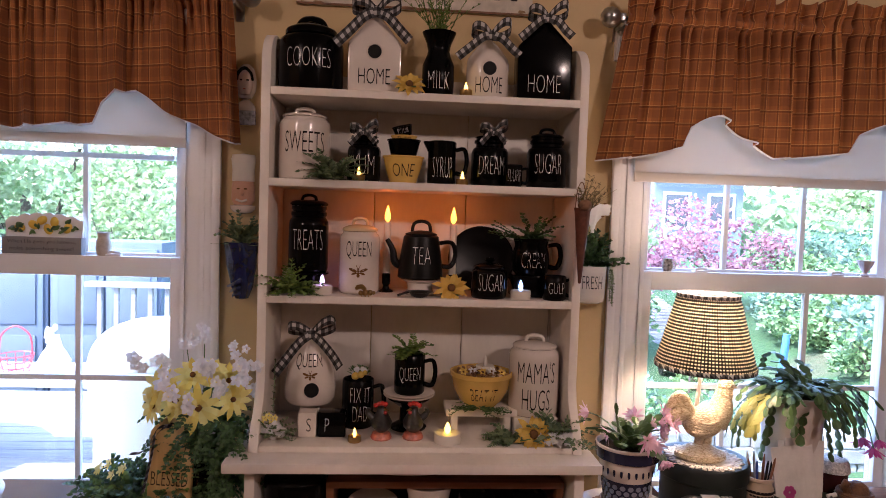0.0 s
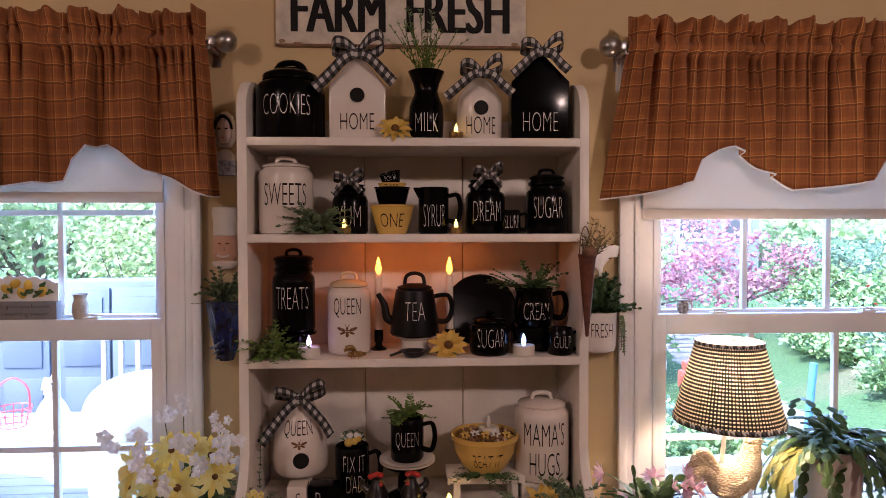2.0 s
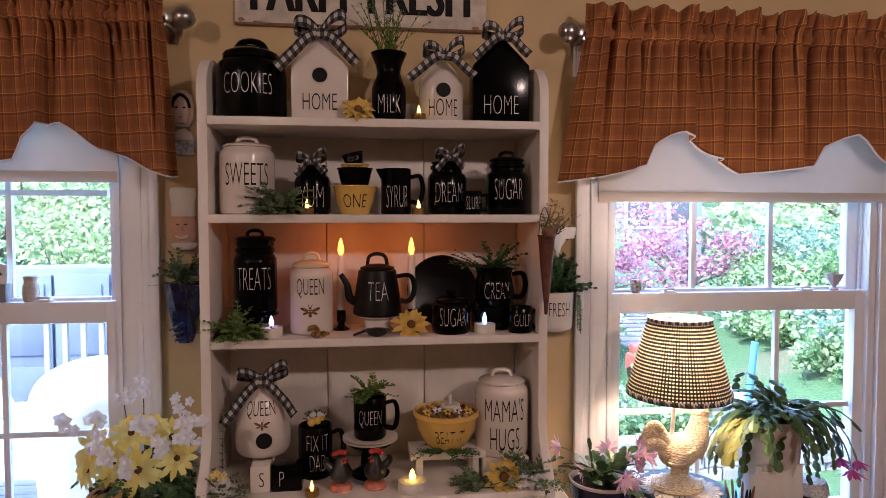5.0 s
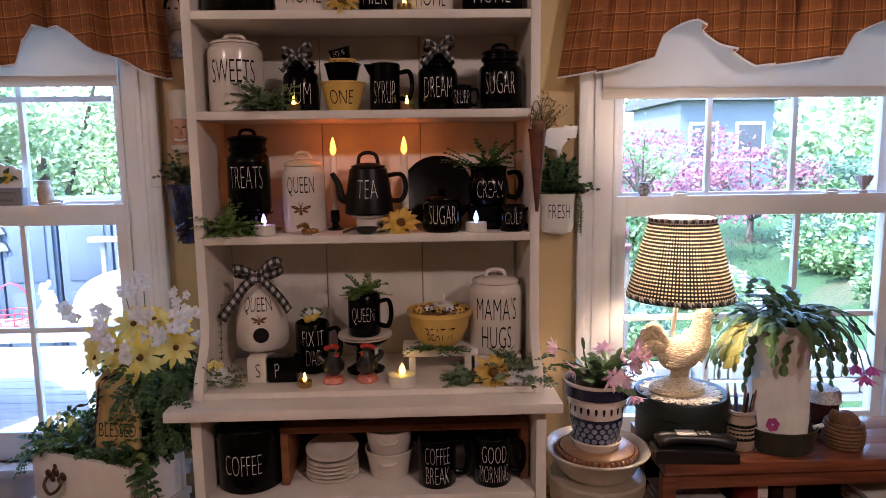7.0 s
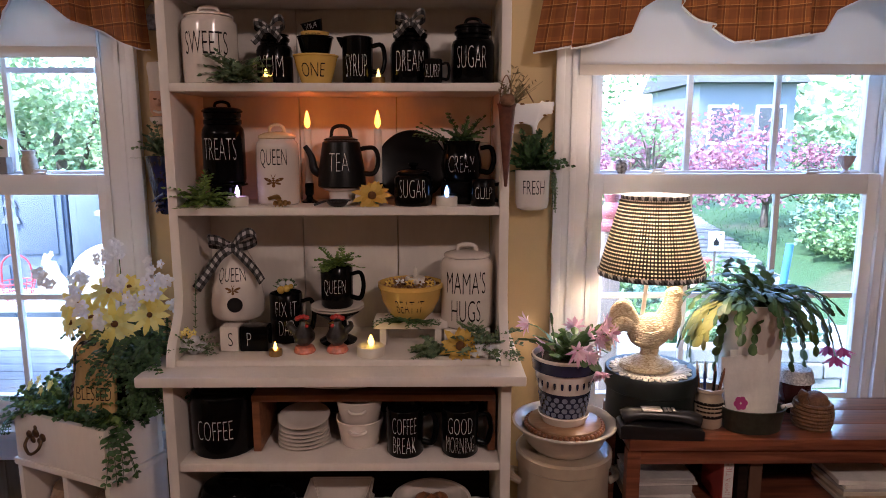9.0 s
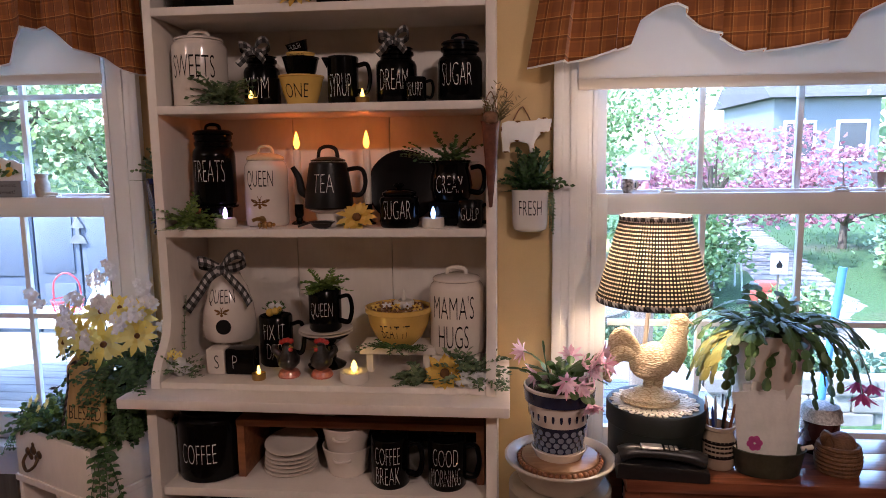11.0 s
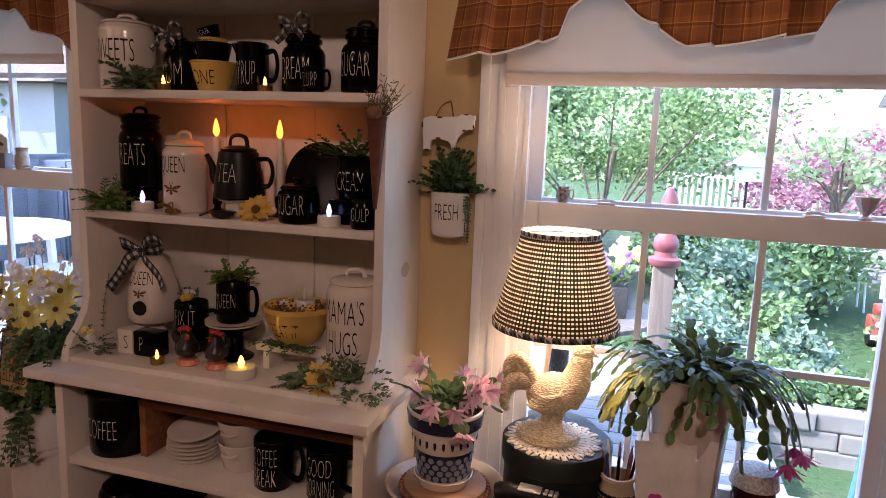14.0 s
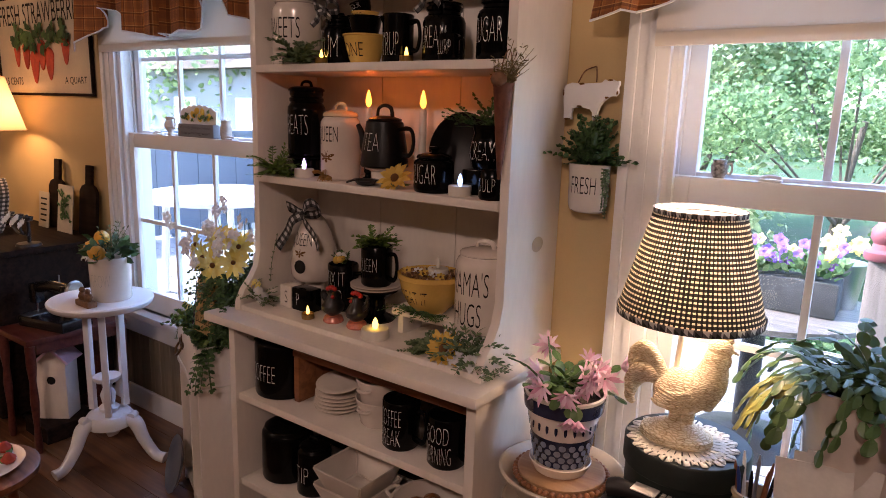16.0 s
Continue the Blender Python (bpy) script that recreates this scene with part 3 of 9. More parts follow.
def valance(x0, x1, notches, label, flares, seed):
    """A gathered plaid valance on a rod, with a ruffle above the rod and a white-edged hem."""
    cy = 1.955
    ob = thing("valance", (x0 + x1) / 2, cy, 2.0, label, "curtain", "plaid valances")
    cx = (x0 + x1) / 2
    rnd = random.Random(seed)
    n, rows = 420, 34
    ph = [rnd.uniform(0, 6.28) for _ in range(6)]
    pleats, at = [], x0 - 0.03
    while at < x1 + 0.1:
        pleats.append((at, rnd.uniform(0.030, 0.075), rnd.choice((1, 1, -1))))
        at += rnd.uniform(0.055, 0.165)
    tucks, at = [], x0 + 0.01
    while at < x1:
        tucks.append((at, rnd.uniform(0.026, 0.062), rnd.uniform(0.005, 0.010), rnd.uniform(1.0, 5.0)))
        at += rnd.uniform(0.016, 0.052)
    fold, saw = [], []
    p, last = 0.0, 0.0
    for i in range(n + 1):
        x = x0 + (x1 - x0) * i / n
        k = max(j for j in range(len(pleats)) if pleats[j][0] <= x)
        (e0, a0, s0), (e1, a1, s1) = pleats[k], pleats[min(k + 1, len(pleats) - 1)]
        u = (x - e0) / max(0.02, e1 - e0)
        u = u if s0 > 0 else 1 - u
        y = a0 * (0.55 - 1.1 * u ** 1.6)
        p += (x1 - x0) / n + 0.35 * abs(y - last) * (i > 0)
        last = y
        saw.append(y)
        fold.append(p)
    saw = [(saw[max(0, i - 1)] + 2 * saw[i] + saw[min(n, i + 1)]) / 4 for i in range(n + 1)]

    def bend(i, t):
        """Fold depth at column i; t is 1 at the rod and 0 at the hem."""
        q = fold[i]
        x = x0 + (x1 - x0) * i / n
        broad = saw[i] + 0.008 * math.sin(q * 2 * math.pi / 0.29 + ph[3])
        tight = -0.006
        for c, a, w, run in tucks:
            if abs(x - c) < 0.03:
                tight += a * math.exp(-((x - c) / w) ** 2) * t ** run
        return broad * (1 - 0.3 * t) + tight
    bm = bmesh.new()
    uvl = bm.loops.layers.uv.new("UVMap")
    grid, hems = [], []
    for i in range(n + 1):
        x = x0 + (x1 - x0) * i / n
        side = (x - cx) / ((x1 - x0) / 2)
        flare = flares[side > 0] * side ** 3
        hz = hem_height(x, notches, 1.583 + 0.012 * math.sin(x * 7 + ph[1]), 1.722) - 2.0
        col = []
        for j in range(rows + 1):
            v = j / rows
            if v < 0.78:
                t = v / 0.78
                z = hz + (0.0 - hz) * t
                y = bend(i, t)
                xx = x + flare * (1 - t) + 0.006 * (1 - t) * math.sin(fold[i] * 21 + ph[3])
            else:
                t = (v - 0.78) / 0.22
                z = t * (0.073 + 0.007 * math.sin(fold[i] * 2 * math.pi / 0.13 + ph[2]) + 0.003 * math.sin(fold[i] * 2 * math.pi / 0.041))
                y = bend(i, 1 - 0.3 * t) * (1 - 0.35 * t) + 0.016 * t * math.sin(fold[i] * 2 * math.pi / 0.085 + ph[4]) - 0.018 * math.sin(t * math.pi * 0.55)
                xx = x
            near = math.exp(-((z - 0.0) / 0.019) ** 2)
            y = y * (1 - 0.86 * near) - 0.006 - 0.012 * near
            col.append(bm.verts.new((xx - cx, y, z)))
        grid.append(col)
        hems.append(col[0].co.copy())
    for i in range(n):
        for j in range(rows):
            f = bm.faces.new((grid[i][j], grid[i + 1][j], grid[i + 1][j + 1], grid[i][j + 1]))
            for lp, (a, b) in zip(f.loops, ((i, j), (i + 1, j), (i + 1, j + 1), (i, j + 1))):
                lp[uvl].uv = (fold[a] * 1.6, grid[a][b].co.z * 1.33)
    cloth = part("cloth", bm, PLAID, ob)
    sol = cloth.modifiers.new("thickness", "SOLIDIFY")
    sol.thickness = 0.002
    bm = bmesh.new()
    prev = None
    for p in hems:
        cur = [bm.verts.new(p + Vector(o)) for o in ((0, -0.0032, 0.002), (0, -0.0032, -0.002), (0, 0.004, -0.002), (0, 0.004, 0.002))]
        if prev:
            for k in range(4):
                bm.faces.new((prev[k], prev[(k + 1) % 4], cur[(k + 1) % 4], cur[k]))
        prev = cur
    part("hem_edging", bm, TRIM, ob, "white edging along the hem")
    part("rod", tube([(x0 - cx - 0.02, 0.006, 0), (x1 - cx + 0.02, 0.006, 0)], 0.006, 12, n=2), METAL, ob)
    for s in (-1, 1):
        end = (x0 if s < 0 else x1) - cx
        bm = bmesh.new()
        bmesh.ops.create_uvsphere(bm, u_segments=24, v_segments=16, radius=0.030, matrix=Matrix.Translation((end + s * 0.05, 0, 0.0)))
        box(bm, *sorted((end + s * 0.006, end + s * 0.024)), -0.012, 0.012, -0.012, 0.012, bevel=0.004)
        part("finial", bm, METAL, ob, "brushed grey metal ball finial")
        bm = boxed(end + s * 0.004 - 0.006, end + s * 0.004 + 0.006, -0.004, 0.083, -0.022, -0.010, bevel=0.002)
        box(bm, end + s * 0.004 - 0.012, end + s * 0.004 + 0.012, 0.078, 0.0845, -0.05, 0.03, bevel=0.002)
        part("bracket", bm, METAL, ob)
    return ob


valance(-1.66, -0.475, [(-1.30, 0.36, -1), (-0.87, 0.38, 1)], "brown and orange plaid valance gathered on a rod", (0.05, 0.032), 3)
valance(0.672, 1.80, [(0.884, 0.27, 1), (1.393, 0.34, 1)], "brown and orange plaid valance gathered on a rod", (0.070, 0.05), 8)


# ---- the hutch ----
hutch = thing("hutch", 0.078, 1.89, 0.0, "cream painted wooden hutch with open display shelves", "hutch")


def hp(name, bm, mat=HUTCH, label=""):
    """A part of the hutch, given in the room's own measures."""
    bmesh.ops.translate(bm, vec=(-0.078, -1.89, 0), verts=bm.verts)
    return part(name, bm, mat, hutch, label)


FRONT, BACK = 1.782, 2.036


def side_outline():
    """The upper side board: rounded top, straight front and a foot that sweeps forward."""
    pts = [(BACK, 0.7725), (1.700, 0.7725), (1.704, 0.80), (1.722, 0.835), (1.748, 0.862), (1.770, 0.895), (FRONT, 0.94), (FRONT, 1.79)]
    for k in range(1, 9):
        a = math.pi / 2 * k / 8
        pts.append((FRONT + 0.11 * (1 - math.cos(a)), 1.79 + 0.085 * math.sin(a)))
    return pts + [(BACK, 1.88)]


for x in (-0.356, 0.493):
    bm = prism([(y, z) for y, z in side_outline()], 0, 0.024, bevel=0.002)
    bmesh.ops.transform(bm, matrix=Matrix(((0, 1, 0, x), (1, 0, 0, 0), (0, 0, 1, 0), (0, 0, 0, 1))), verts=bm.verts)
    bmesh.ops.recalc_face_normals(bm, faces=bm.faces)
    hp("side_board", bm)
SHELVES = (1.720, 1.482, 1.172)
for z in SHELVES:
    hp("shelf", boxed(-0.3315, 0.4925, FRONT - 0.006, 2.014, z - 0.021, z, bevel=0.003))
hp("display_floor", boxed(-0.3315, 0.4925, 1.706, 2.014, 0.7725, 0.789, bevel=0.003))
for a, b in zip((-0.3315, -0.059, 0.218, 0.488), (-0.0615, 0.2155, 0.4855, 0.4925)):
    hp("back_board", boxed(a, b, 2.016, 2.034, 0.7725, 1.80, bevel=0.0015))
hp("worktop", boxed(-0.406, 0.551, 1.628, 2.036, 0.746, 0.772, bevel=0.005))
for x in (-0.360, 0.494):
    hp("lower_side", boxed(x, x + 0.026, 1.680, 2.034, 0.0, 0.7455, bevel=0.002))
for z in (0.517, 0.235):
    hp("lower_shelf", boxed(-0.3335, 0.4935, 1.688, 2.014, z - 0.022, z, bevel=0.003))
hp("plinth", boxed(-0.3335, 0.4935, 1.710, 1.730, 0.0, 0.07, bevel=0.002))
# near-black colour paints in the deep shade below the worktop
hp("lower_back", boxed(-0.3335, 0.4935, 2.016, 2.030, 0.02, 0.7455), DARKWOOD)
# a knot in the side board shows through the paint
bm = lathe([(0, 0.0), (0.012, 0.0004), (0.014, 0.0), (0.017, 0.0006), (0.019, 0.0)], 20, 1.0, 1.5)
bmesh.ops.transform(bm, matrix=pose(0.5172, 1.93, 1.06, 0, 90, 0), verts=bm.verts)
hp("wood_knot", bm, surface("knot_under_paint", (0.50, 0.42, 0.31), 0.5))


# ---- ceramics ----
def band(r, z0, z1):
    return [(r, z0), (r, z1)]


def loop_handle(r, h, t, z):
    return tube([(-r, 0, z), (-r * 0.8, 0, z + h * 0.75), (0, 0, z + h), (r * 0.8, 0, z + h * 0.75), (r, 0, z)], t, 10, flat=1.3)


def canister(name, x, y, z, R, H, mat, ink, lines, label, category="jar", style="round", rz=0.0, group="", knob="loop", body=0.80, lidmat=None):
    """A ceramic jar: turned body with a shoulder and neck, a seated lid with its grip, lettering."""
    ob = thing(name, x, y, z, label, category, group, rz)
    hb = H * body
    if style == "neck":
        prof = [(0, 0), (R * 0.90, 0), (R * 0.97, 0.004), (R, 0.012), (R, hb * 0.70), (R * 0.97, hb * 0.77), (R * 0.86, hb * 0.82), (R * 0.83, hb * 0.835), (R * 0.89, hb * 0.855), (R * 0.90, hb * 0.90), (R * 0.83, hb * 0.92), (R * 0.84, hb * 0.94), (R * 0.88, hb * 0.955), (R * 0.88, hb), (R * 0.70, hb), (0, hb * 0.97)]
        lr = R * 0.92
    elif style == "wide":
        prof = [(0, 0), (R * 0.92, 0), (R * 0.98, 0.003), (R, 0.010), (R, hb * 0.74), (R * 0.985, hb * 0.86), (R * 0.93, hb * 0.94), (R * 0.84, hb * 0.985), (R * 0.78, hb), (R * 0.7, hb), (0, hb * 0.97)]
        lr = R * 0.80
    elif style == "ringed":
        prof = [(0, 0), (R * 0.90, 0), (R, 0.008), (R, hb * 0.70), (R * 0.92, hb * 0.78), (R * 0.78, hb * 0.82), (R * 0.76, hb * 0.87), (R * 0.86, hb * 0.90), (R * 0.86, hb * 0.95), (R * 0.76, hb * 0.97), (R * 0.76, hb), (R * 0.7, hb), (0, hb * 0.97)]
        lr = R * 0.84
    else:
        prof = [(0, 0), (R * 0.90, 0), (R * 0.97, 0.003), (R, 0.010), (R, hb * 0.86), (R * 0.985, hb * 0.91), (R * 0.93, hb * 0.955), (R * 0.86, hb * 0.975), (R * 0.84, hb), (R * 0.75, hb), (0, hb * 0.97)]
        lr = R * 0.88
    part("body", lathe(prof, 48), mat, ob)
    hl = H - hb
    if style == "wide":
        steps = [(lr * 0.9, hb + 0.0005), (lr, hb + hl * 0.04), (lr, hb + hl * 0.26), (lr * 0.95, hb + hl * 0.36), (lr * 0.78, hb + hl * 0.46), (lr * 0.55, hb + hl * 0.62), (lr * 0.3, hb + hl * 0.66), (0, hb + hl * 0.67)]
    elif style == "neck":
        steps = [(lr * 0.9, hb + 0.0005), (lr * 1.02, hb + 0.002), (lr * 1.04, hb + hl * 0.20), (lr * 0.96, hb + hl * 0.34), (lr * 0.80, hb + hl * 0.46), (lr * 0.4, hb + hl * 0.54), (0, hb + hl * 0.55)]
    else:
        steps = [(lr * 0.9, hb + 0.0005), (lr, hb + 0.002), (lr * 1.0, hb + hl * 0.18), (lr * 0.93, hb + hl * 0.30), (lr * 0.62, hb + hl * 0.46), (lr * 0.3, hb + hl * 0.52), (0, hb + hl * 0.53)]
    lid = part("lid", lathe(steps, 48), lidmat or mat, ob)
    if knob == "strap":
        part("grip", tube([(-R * 0.42, 0, hb + hl * 0.52), (-R * 0.28, 0, hb + hl * 0.86), (0, 0, hb + hl * 0.97), (R * 0.28, 0, hb + hl * 0.86), (R * 0.42, 0, hb + hl * 0.52)], R * 0.075, 10, flat=1.8), lidmat or mat, lid)
    elif knob == "loop":
        part("grip", loop_handle(R * 0.36, hl * 0.56, R * 0.065, hb + hl * 0.43), lidmat or mat, lid)
    else:
        part("grip", lathe([(R * 0.20, hb + hl * 0.48), (R * 0.14, hb + hl * 0.62), (R * 0.30, hb + hl * 0.80), (R * 0.26, hb + hl * 0.95), (0, hb + hl)], 24), lidmat or mat, lid)
    for text, zc, w, h in lines:
        word(ob, text, w, h, on_round(prof, zc), ink)
    return ob


def mug_body(R, H, mat, ob, wall=0.005, taper=1.0, belly=1.0):
    prof = [(0, 0), (R * 0.90 * taper, 0), (R * taper, 0.006), (R * (1 + taper) / 2 * belly, H * 0.5), (R, H - 0.003), (R - wall * 0.5, H), (R - wall, H - 0.003), (R - wall, H * 0.5), (R * 0.85 * taper - wall * 0.5, 0.010), (0, 0.009)]
    part("body", lathe(prof, 44), mat, ob)
    return [(R * taper, 0.006), (R * (1 + taper) / 2 * belly, H * 0.5), (R, H)]


def ear(R, z0, z1, out, t, mat, ob, side=1, start=0.98):
    m = (z0 + z1) / 2
    return part("handle", tube([(side * R * start, 0, z1), (side * (R + out * 0.75), 0, z1 + 0.002), (side * (R + out), 0, m), (side * (R + out * 0.7), 0, z0 - 0.002), (side * R * start, 0, z0)], t, 10, flat=1.5), mat, ob)


def mug(x, y, z, R, H, mat, ink, lines, label, side=1, rz=0.0, group="mugs", taper=1.0):
    ob = thing("mug", x, y, z, label, "mug", group, rz)
    prof = mug_body(R, H, mat, ob, taper=taper)
    ear(R, H * 0.22, H * 0.80, R * 0.68, R * 0.11, mat, ob, side)
    for text, zc, w, h in lines:
        word(ob, text, w, h, on_round(prof, zc), ink)
    return ob


def gable_house(x, y, z, w, d, eave, apex, mat, ink, text, label, hole=0.018, holez=None, tw=0.085, th=0.042, rz=0.0):
    """A ceramic birdhouse with a pitched roof, a round hole and lettering."""
    ob = thing("birdhouse", x, y, z, label, "birdhouse", "ceramic birdhouses", rz)
    part("body", prism([(-w / 2, 0), (w / 2, 0), (w / 2, eave), (0.006, apex), (-0.006, apex), (-w / 2, eave)], -d / 2, d / 2, bevel=0.005), mat, ob)
    if hole:
        bm = lathe([(hole * 1.0, 0), (hole * 1.12, 0.0016), (hole * 1.22, 0)], 28)
        bmesh.ops.transform(bm, matrix=pose(0, -d / 2, holez, 90, 0, 0), verts=bm.verts)
        part("hole_rim", bm, mat, ob)
        bm = lathe([(hole, 0.0006), (hole * 0.98, 0.0010), (0, 0.0010)], 28)
        bmesh.ops.transform(bm, matrix=pose(0, -d / 2, holez, 90, 0, 0), verts=bm.verts)
        part("entry_hole", bm, INK, ob, "dark round entry hole")
    word(ob, text, tw, th, on_flat(0, -d / 2 - 0.0012, 0.02 + th * 0.62), ink)
    return ob


S1, S2, S3, S4 = SHELVES[0], SHELVES[1], SHELVES[2], 0.789

# top shelf
canister("cookie_jar", -0.240, 1.872, S1, 0.088, 0.205, BLACK, CHALK, [("COOKIES", 0.083, 0.122, 0.050)], "black glazed ceramic cookie jar with white lettering", style="wide", knob="strap", body=0.74, rz=2)
gable_house(-0.065, 1.862, S1, 0.142, 0.085, 0.135, 0.214, WHITE, INK, "HOME", "white ceramic birdhouse with a black check bow", 0.0185, 0.112)
bow(-0.062, 1.815, S1 + 0.214, 0.092, "black and white buffalo check ribbon bow tied on a birdhouse", tails=0.75, spread=1.15)
gable_house(0.405, 1.872, S1, 0.150, 0.085, 0.152, 0.224, BLACK, CHALK, "HOME", "black ceramic birdhouse with a check bow", 0, tw=0.090, th=0.048, rz=-3)
bow(0.405, 1.825, S1 + 0.226, 0.078, "black and white buffalo check ribbon bow tied on a birdhouse", tails=0.6)
# the smaller house has rounded walls
ob = thing("birdhouse", 0.248, 1.862, S1, "small glossy white ceramic birdhouse with rounded walls", "birdhouse", "ceramic birdhouses")
prof = [(0, 0), (0.053, 0), (0.058, 0.006), (0.059, 0.10), (0.056, 0.115), (0.030, 0.150), (0.010, 0.168), (0, 0.169)]
part("body", lathe(prof, 48, 1, 0.8), WHITE, ob)
word(ob, "HOME", 0.078, 0.044, on_round(prof, 0.038, sy=0.8), INK)
bm = lathe([(0.0185, 0.004), (0.018, 0.0055), (0, 0.0055)], 28)
bmesh.ops.transform(bm, matrix=pose(0, -0.0435, 0.082, 90, 0, 0), verts=bm.verts)
part("entry_hole", bm, INK, ob, "dark round entry hole")
bow(0.248, 1.810, S1 + 0.168, 0.076, "black and white buffalo check ribbon bow tied on a small birdhouse", tails=0.65, spread=1.2)

# milk vase with sprigs
ob = thing("vase", 0.110, 1.86, S1, "black glazed milk bottle vase with white lettering", "vase")
prof = [(0, 0), (0.038, 0), (0.043, 0.006), (0.045, 0.05), (0.044, 0.09), (0.033, 0.118), (0.030, 0.130), (0.034, 0.150), (0.047, 0.180), (0.044, 0.181), (0.030, 0.150), (0.028, 0.12), (0, 0.1)]
part("body", lathe(prof, 44), BLACK, ob)
word(ob, "MILK", 0.062, 0.046, on_round(prof[:8], 0.045), CHALK)
sp = thing("sprigs", 0.110, 1.86, S1 + 0.12, "green artificial leafy sprigs standing in a black vase", "plant")
L = Leaves(5)
for k in range(24):
    a = L.r.uniform(0, 6.28)
    d = Vector((math.cos(a) * L.r.uniform(0.1, 0.65), math.sin(a) * L.r.uniform(0.1, 0.5), 1))
    L.sprig((L.r.uniform(-0.02, 0.02), L.r.uniform(-0.02, 0.02), 0.03), d, L.r.uniform(0.09, 0.17), 0.017, 0.006, 9, 0.5)
L.done("foliage", FERN, sp)
for k in range(3):
    L = Leaves(50 + k)
    x = -0.045 + 0.03 * k
    L.stem([Vector((0, 0, 0.02)), Vector((x * 0.6, -0.01, 0.10)), Vector((x, -0.012, 0.21))], 0.0011)
    for j in range(26):
        z = L.r.uniform(0.12, 0.215)
        L.leaf((x * z / 0.21, -0.012, z), (L.r.uniform(-1, 1), L.r.uniform(-1, 1), 0.7), 0.014, 0.004)
    L.done("twig", FIR, sp)


def sunflower(x, y, z, size, d, seed, label="yellow artificial daisy flower lying on the shelf"):
    ob = thing("daisy", x, y, z, label, "flower", "loose daisies")
    bloom(ob, (0, 0, size * 0.45), d, 11, size, size * 0.36, SUNPETAL, SEEDS, size * 0.24, seed, "petals", 0.12, 2)
    L = Leaves(seed + 7)
    for k in range(4):
        a = k * 1.6 + 0.4
        L.leaf((0, 0, size * 0.3), (math.cos(a), math.sin(a), -0.1), size * 0.9, size * 0.3)
    L.done("leaves", DEEP, ob)


sunflower(0.030, 1.80, S1 + 0.002, 0.044, (0.1, -1, 0.9), 3)


def tealight_glass(x, y, z, label="small gold tealight with a lit yellow flame"):
    ob = thing("tealight", x, y, z, label, "candle", "small gold tealights")
    part("cup", lathe([(0, 0), (0.016, 0), (0.0175, 0.002), (0.0175, 0.016), (0.016, 0.0165), (0.015, 0.012), (0, 0.012)], 28), BRASS, ob)
    part("flame", lathe([(0, 0.0125), (0.0035, 0.014), (0.0052, 0.020), (0.0035, 0.029), (0.001, 0.037), (0, 0.038)], 16), YFLAME, ob, "glowing yellow flame")


for x, y, z in ((0.183, 1.80, S1), (-0.099, 1.812, S2), (0.184, 1.824, S2), (-0.088, 1.745, S4)):
    tealight_glass(x, y, z + 0.0005)

# second shelf
canister("sweets_jar", -0.252, 1.865, S2, 0.069, 0.196, WHITE, INK, [("SWEETS", 0.100, 0.112, 0.056)], "cream glazed ceramic jar with black lettering", body=0.86, rz=8)
canister("yum_jar", -0.088, 1.868, S2, 0.046, 0.135, BLACK, CHALK, [("YUM", 0.045, 0.062, 0.052)], "black glazed jar with white lettering and check bow", style="ringed", body=0.92)
bow(-0.088, 1.825, S2 + 0.135, 0.054, "small buffalo check ribbon bow on a black jar", spread=0.7, tails=0.5)
# measuring bowls, stacked
z = S2
for R, H, mat, txt, ink, tilt in ((0.057, 0.074, YELLOW, "ONE", INK, 0), (0.046, 0.062, BLACK, "", CHALK, 0), (0.036, 0.052, YELLOW, "THIRD", INK, 0), (0.028, 0.042, BLACK, "FOUR", CHALK, 14)):
    ob = thing("measuring_bowl", 0.021, 1.852, z, ("butter yellow" if mat is YELLOW else "black") + " ceramic measuring bowl in a stack", "bowl", "stacked measuring bowls")
    prof = [(0, 0), (R * 0.60, 0), (R * 0.66, 0.004), (R * 0.84, H * 0.5), (R * 0.97, H * 0.93), (R * 1.02, H * 0.95), (R * 1.02, H), (R * 0.95, H), (R * 0.80, H * 0.5), (R * 0.6, 0.008), (0, 0.007)]
    part("body", lathe(prof, 44), mat, ob)
    if txt:
        word(ob, txt, R * 1.05, H * (0.46 if txt == "ONE" else 0.3), on_round(prof[1:6], H * (0.47 if txt == "ONE" else 0.75)), ink)
    if tilt:
        ob.matrix_world = pose(0.024, 1.848, z + 0.006, 12, -14, 0)
    z += H * (0.78 if R > 0.05 else 0.34 if R > 0.04 else 0.62)
# syrup jug
ob = thing("syrup_jug", 0.128, 1.858, S2, "black glazed ceramic syrup jug with white lettering", "jug")
prof = mug_body(0.040, 0.120, BLACK, ob, taper=1.0, belly=0.98)
ear(0.040, 0.035, 0.098, 0.030, 0.0045, BLACK, ob)
part("spout", prism([(-0.036, 0.085), (-0.054, 0.119), (-0.050, 0.120), (-0.034, 0.120)], -0.012, 0.012, bevel=0.004), BLACK, ob)
word(ob, "SYRUP", 0.056, 0.056, on_round(prof, 0.047), CHALK)
canister("dream_jar", 0.264, 1.868, S2, 0.052, 0.150, BLACK, CHALK, [("DREAM", 0.058, 0.074, 0.050)], "black glazed jar with white lettering and check bow", style="ringed", body=0.90)
bow(0.266, 1.822, S2 + 0.150, 0.054, "small buffalo check ribbon bow on a black jar", spread=0.7, tails=0.5)
mug(0.322, 1.808, S2, 0.025, 0.060, BLACK, CHALK, [("SLURP", 0.030, 0.038, 0.032)], "tiny black ceramic mug with white lettering")
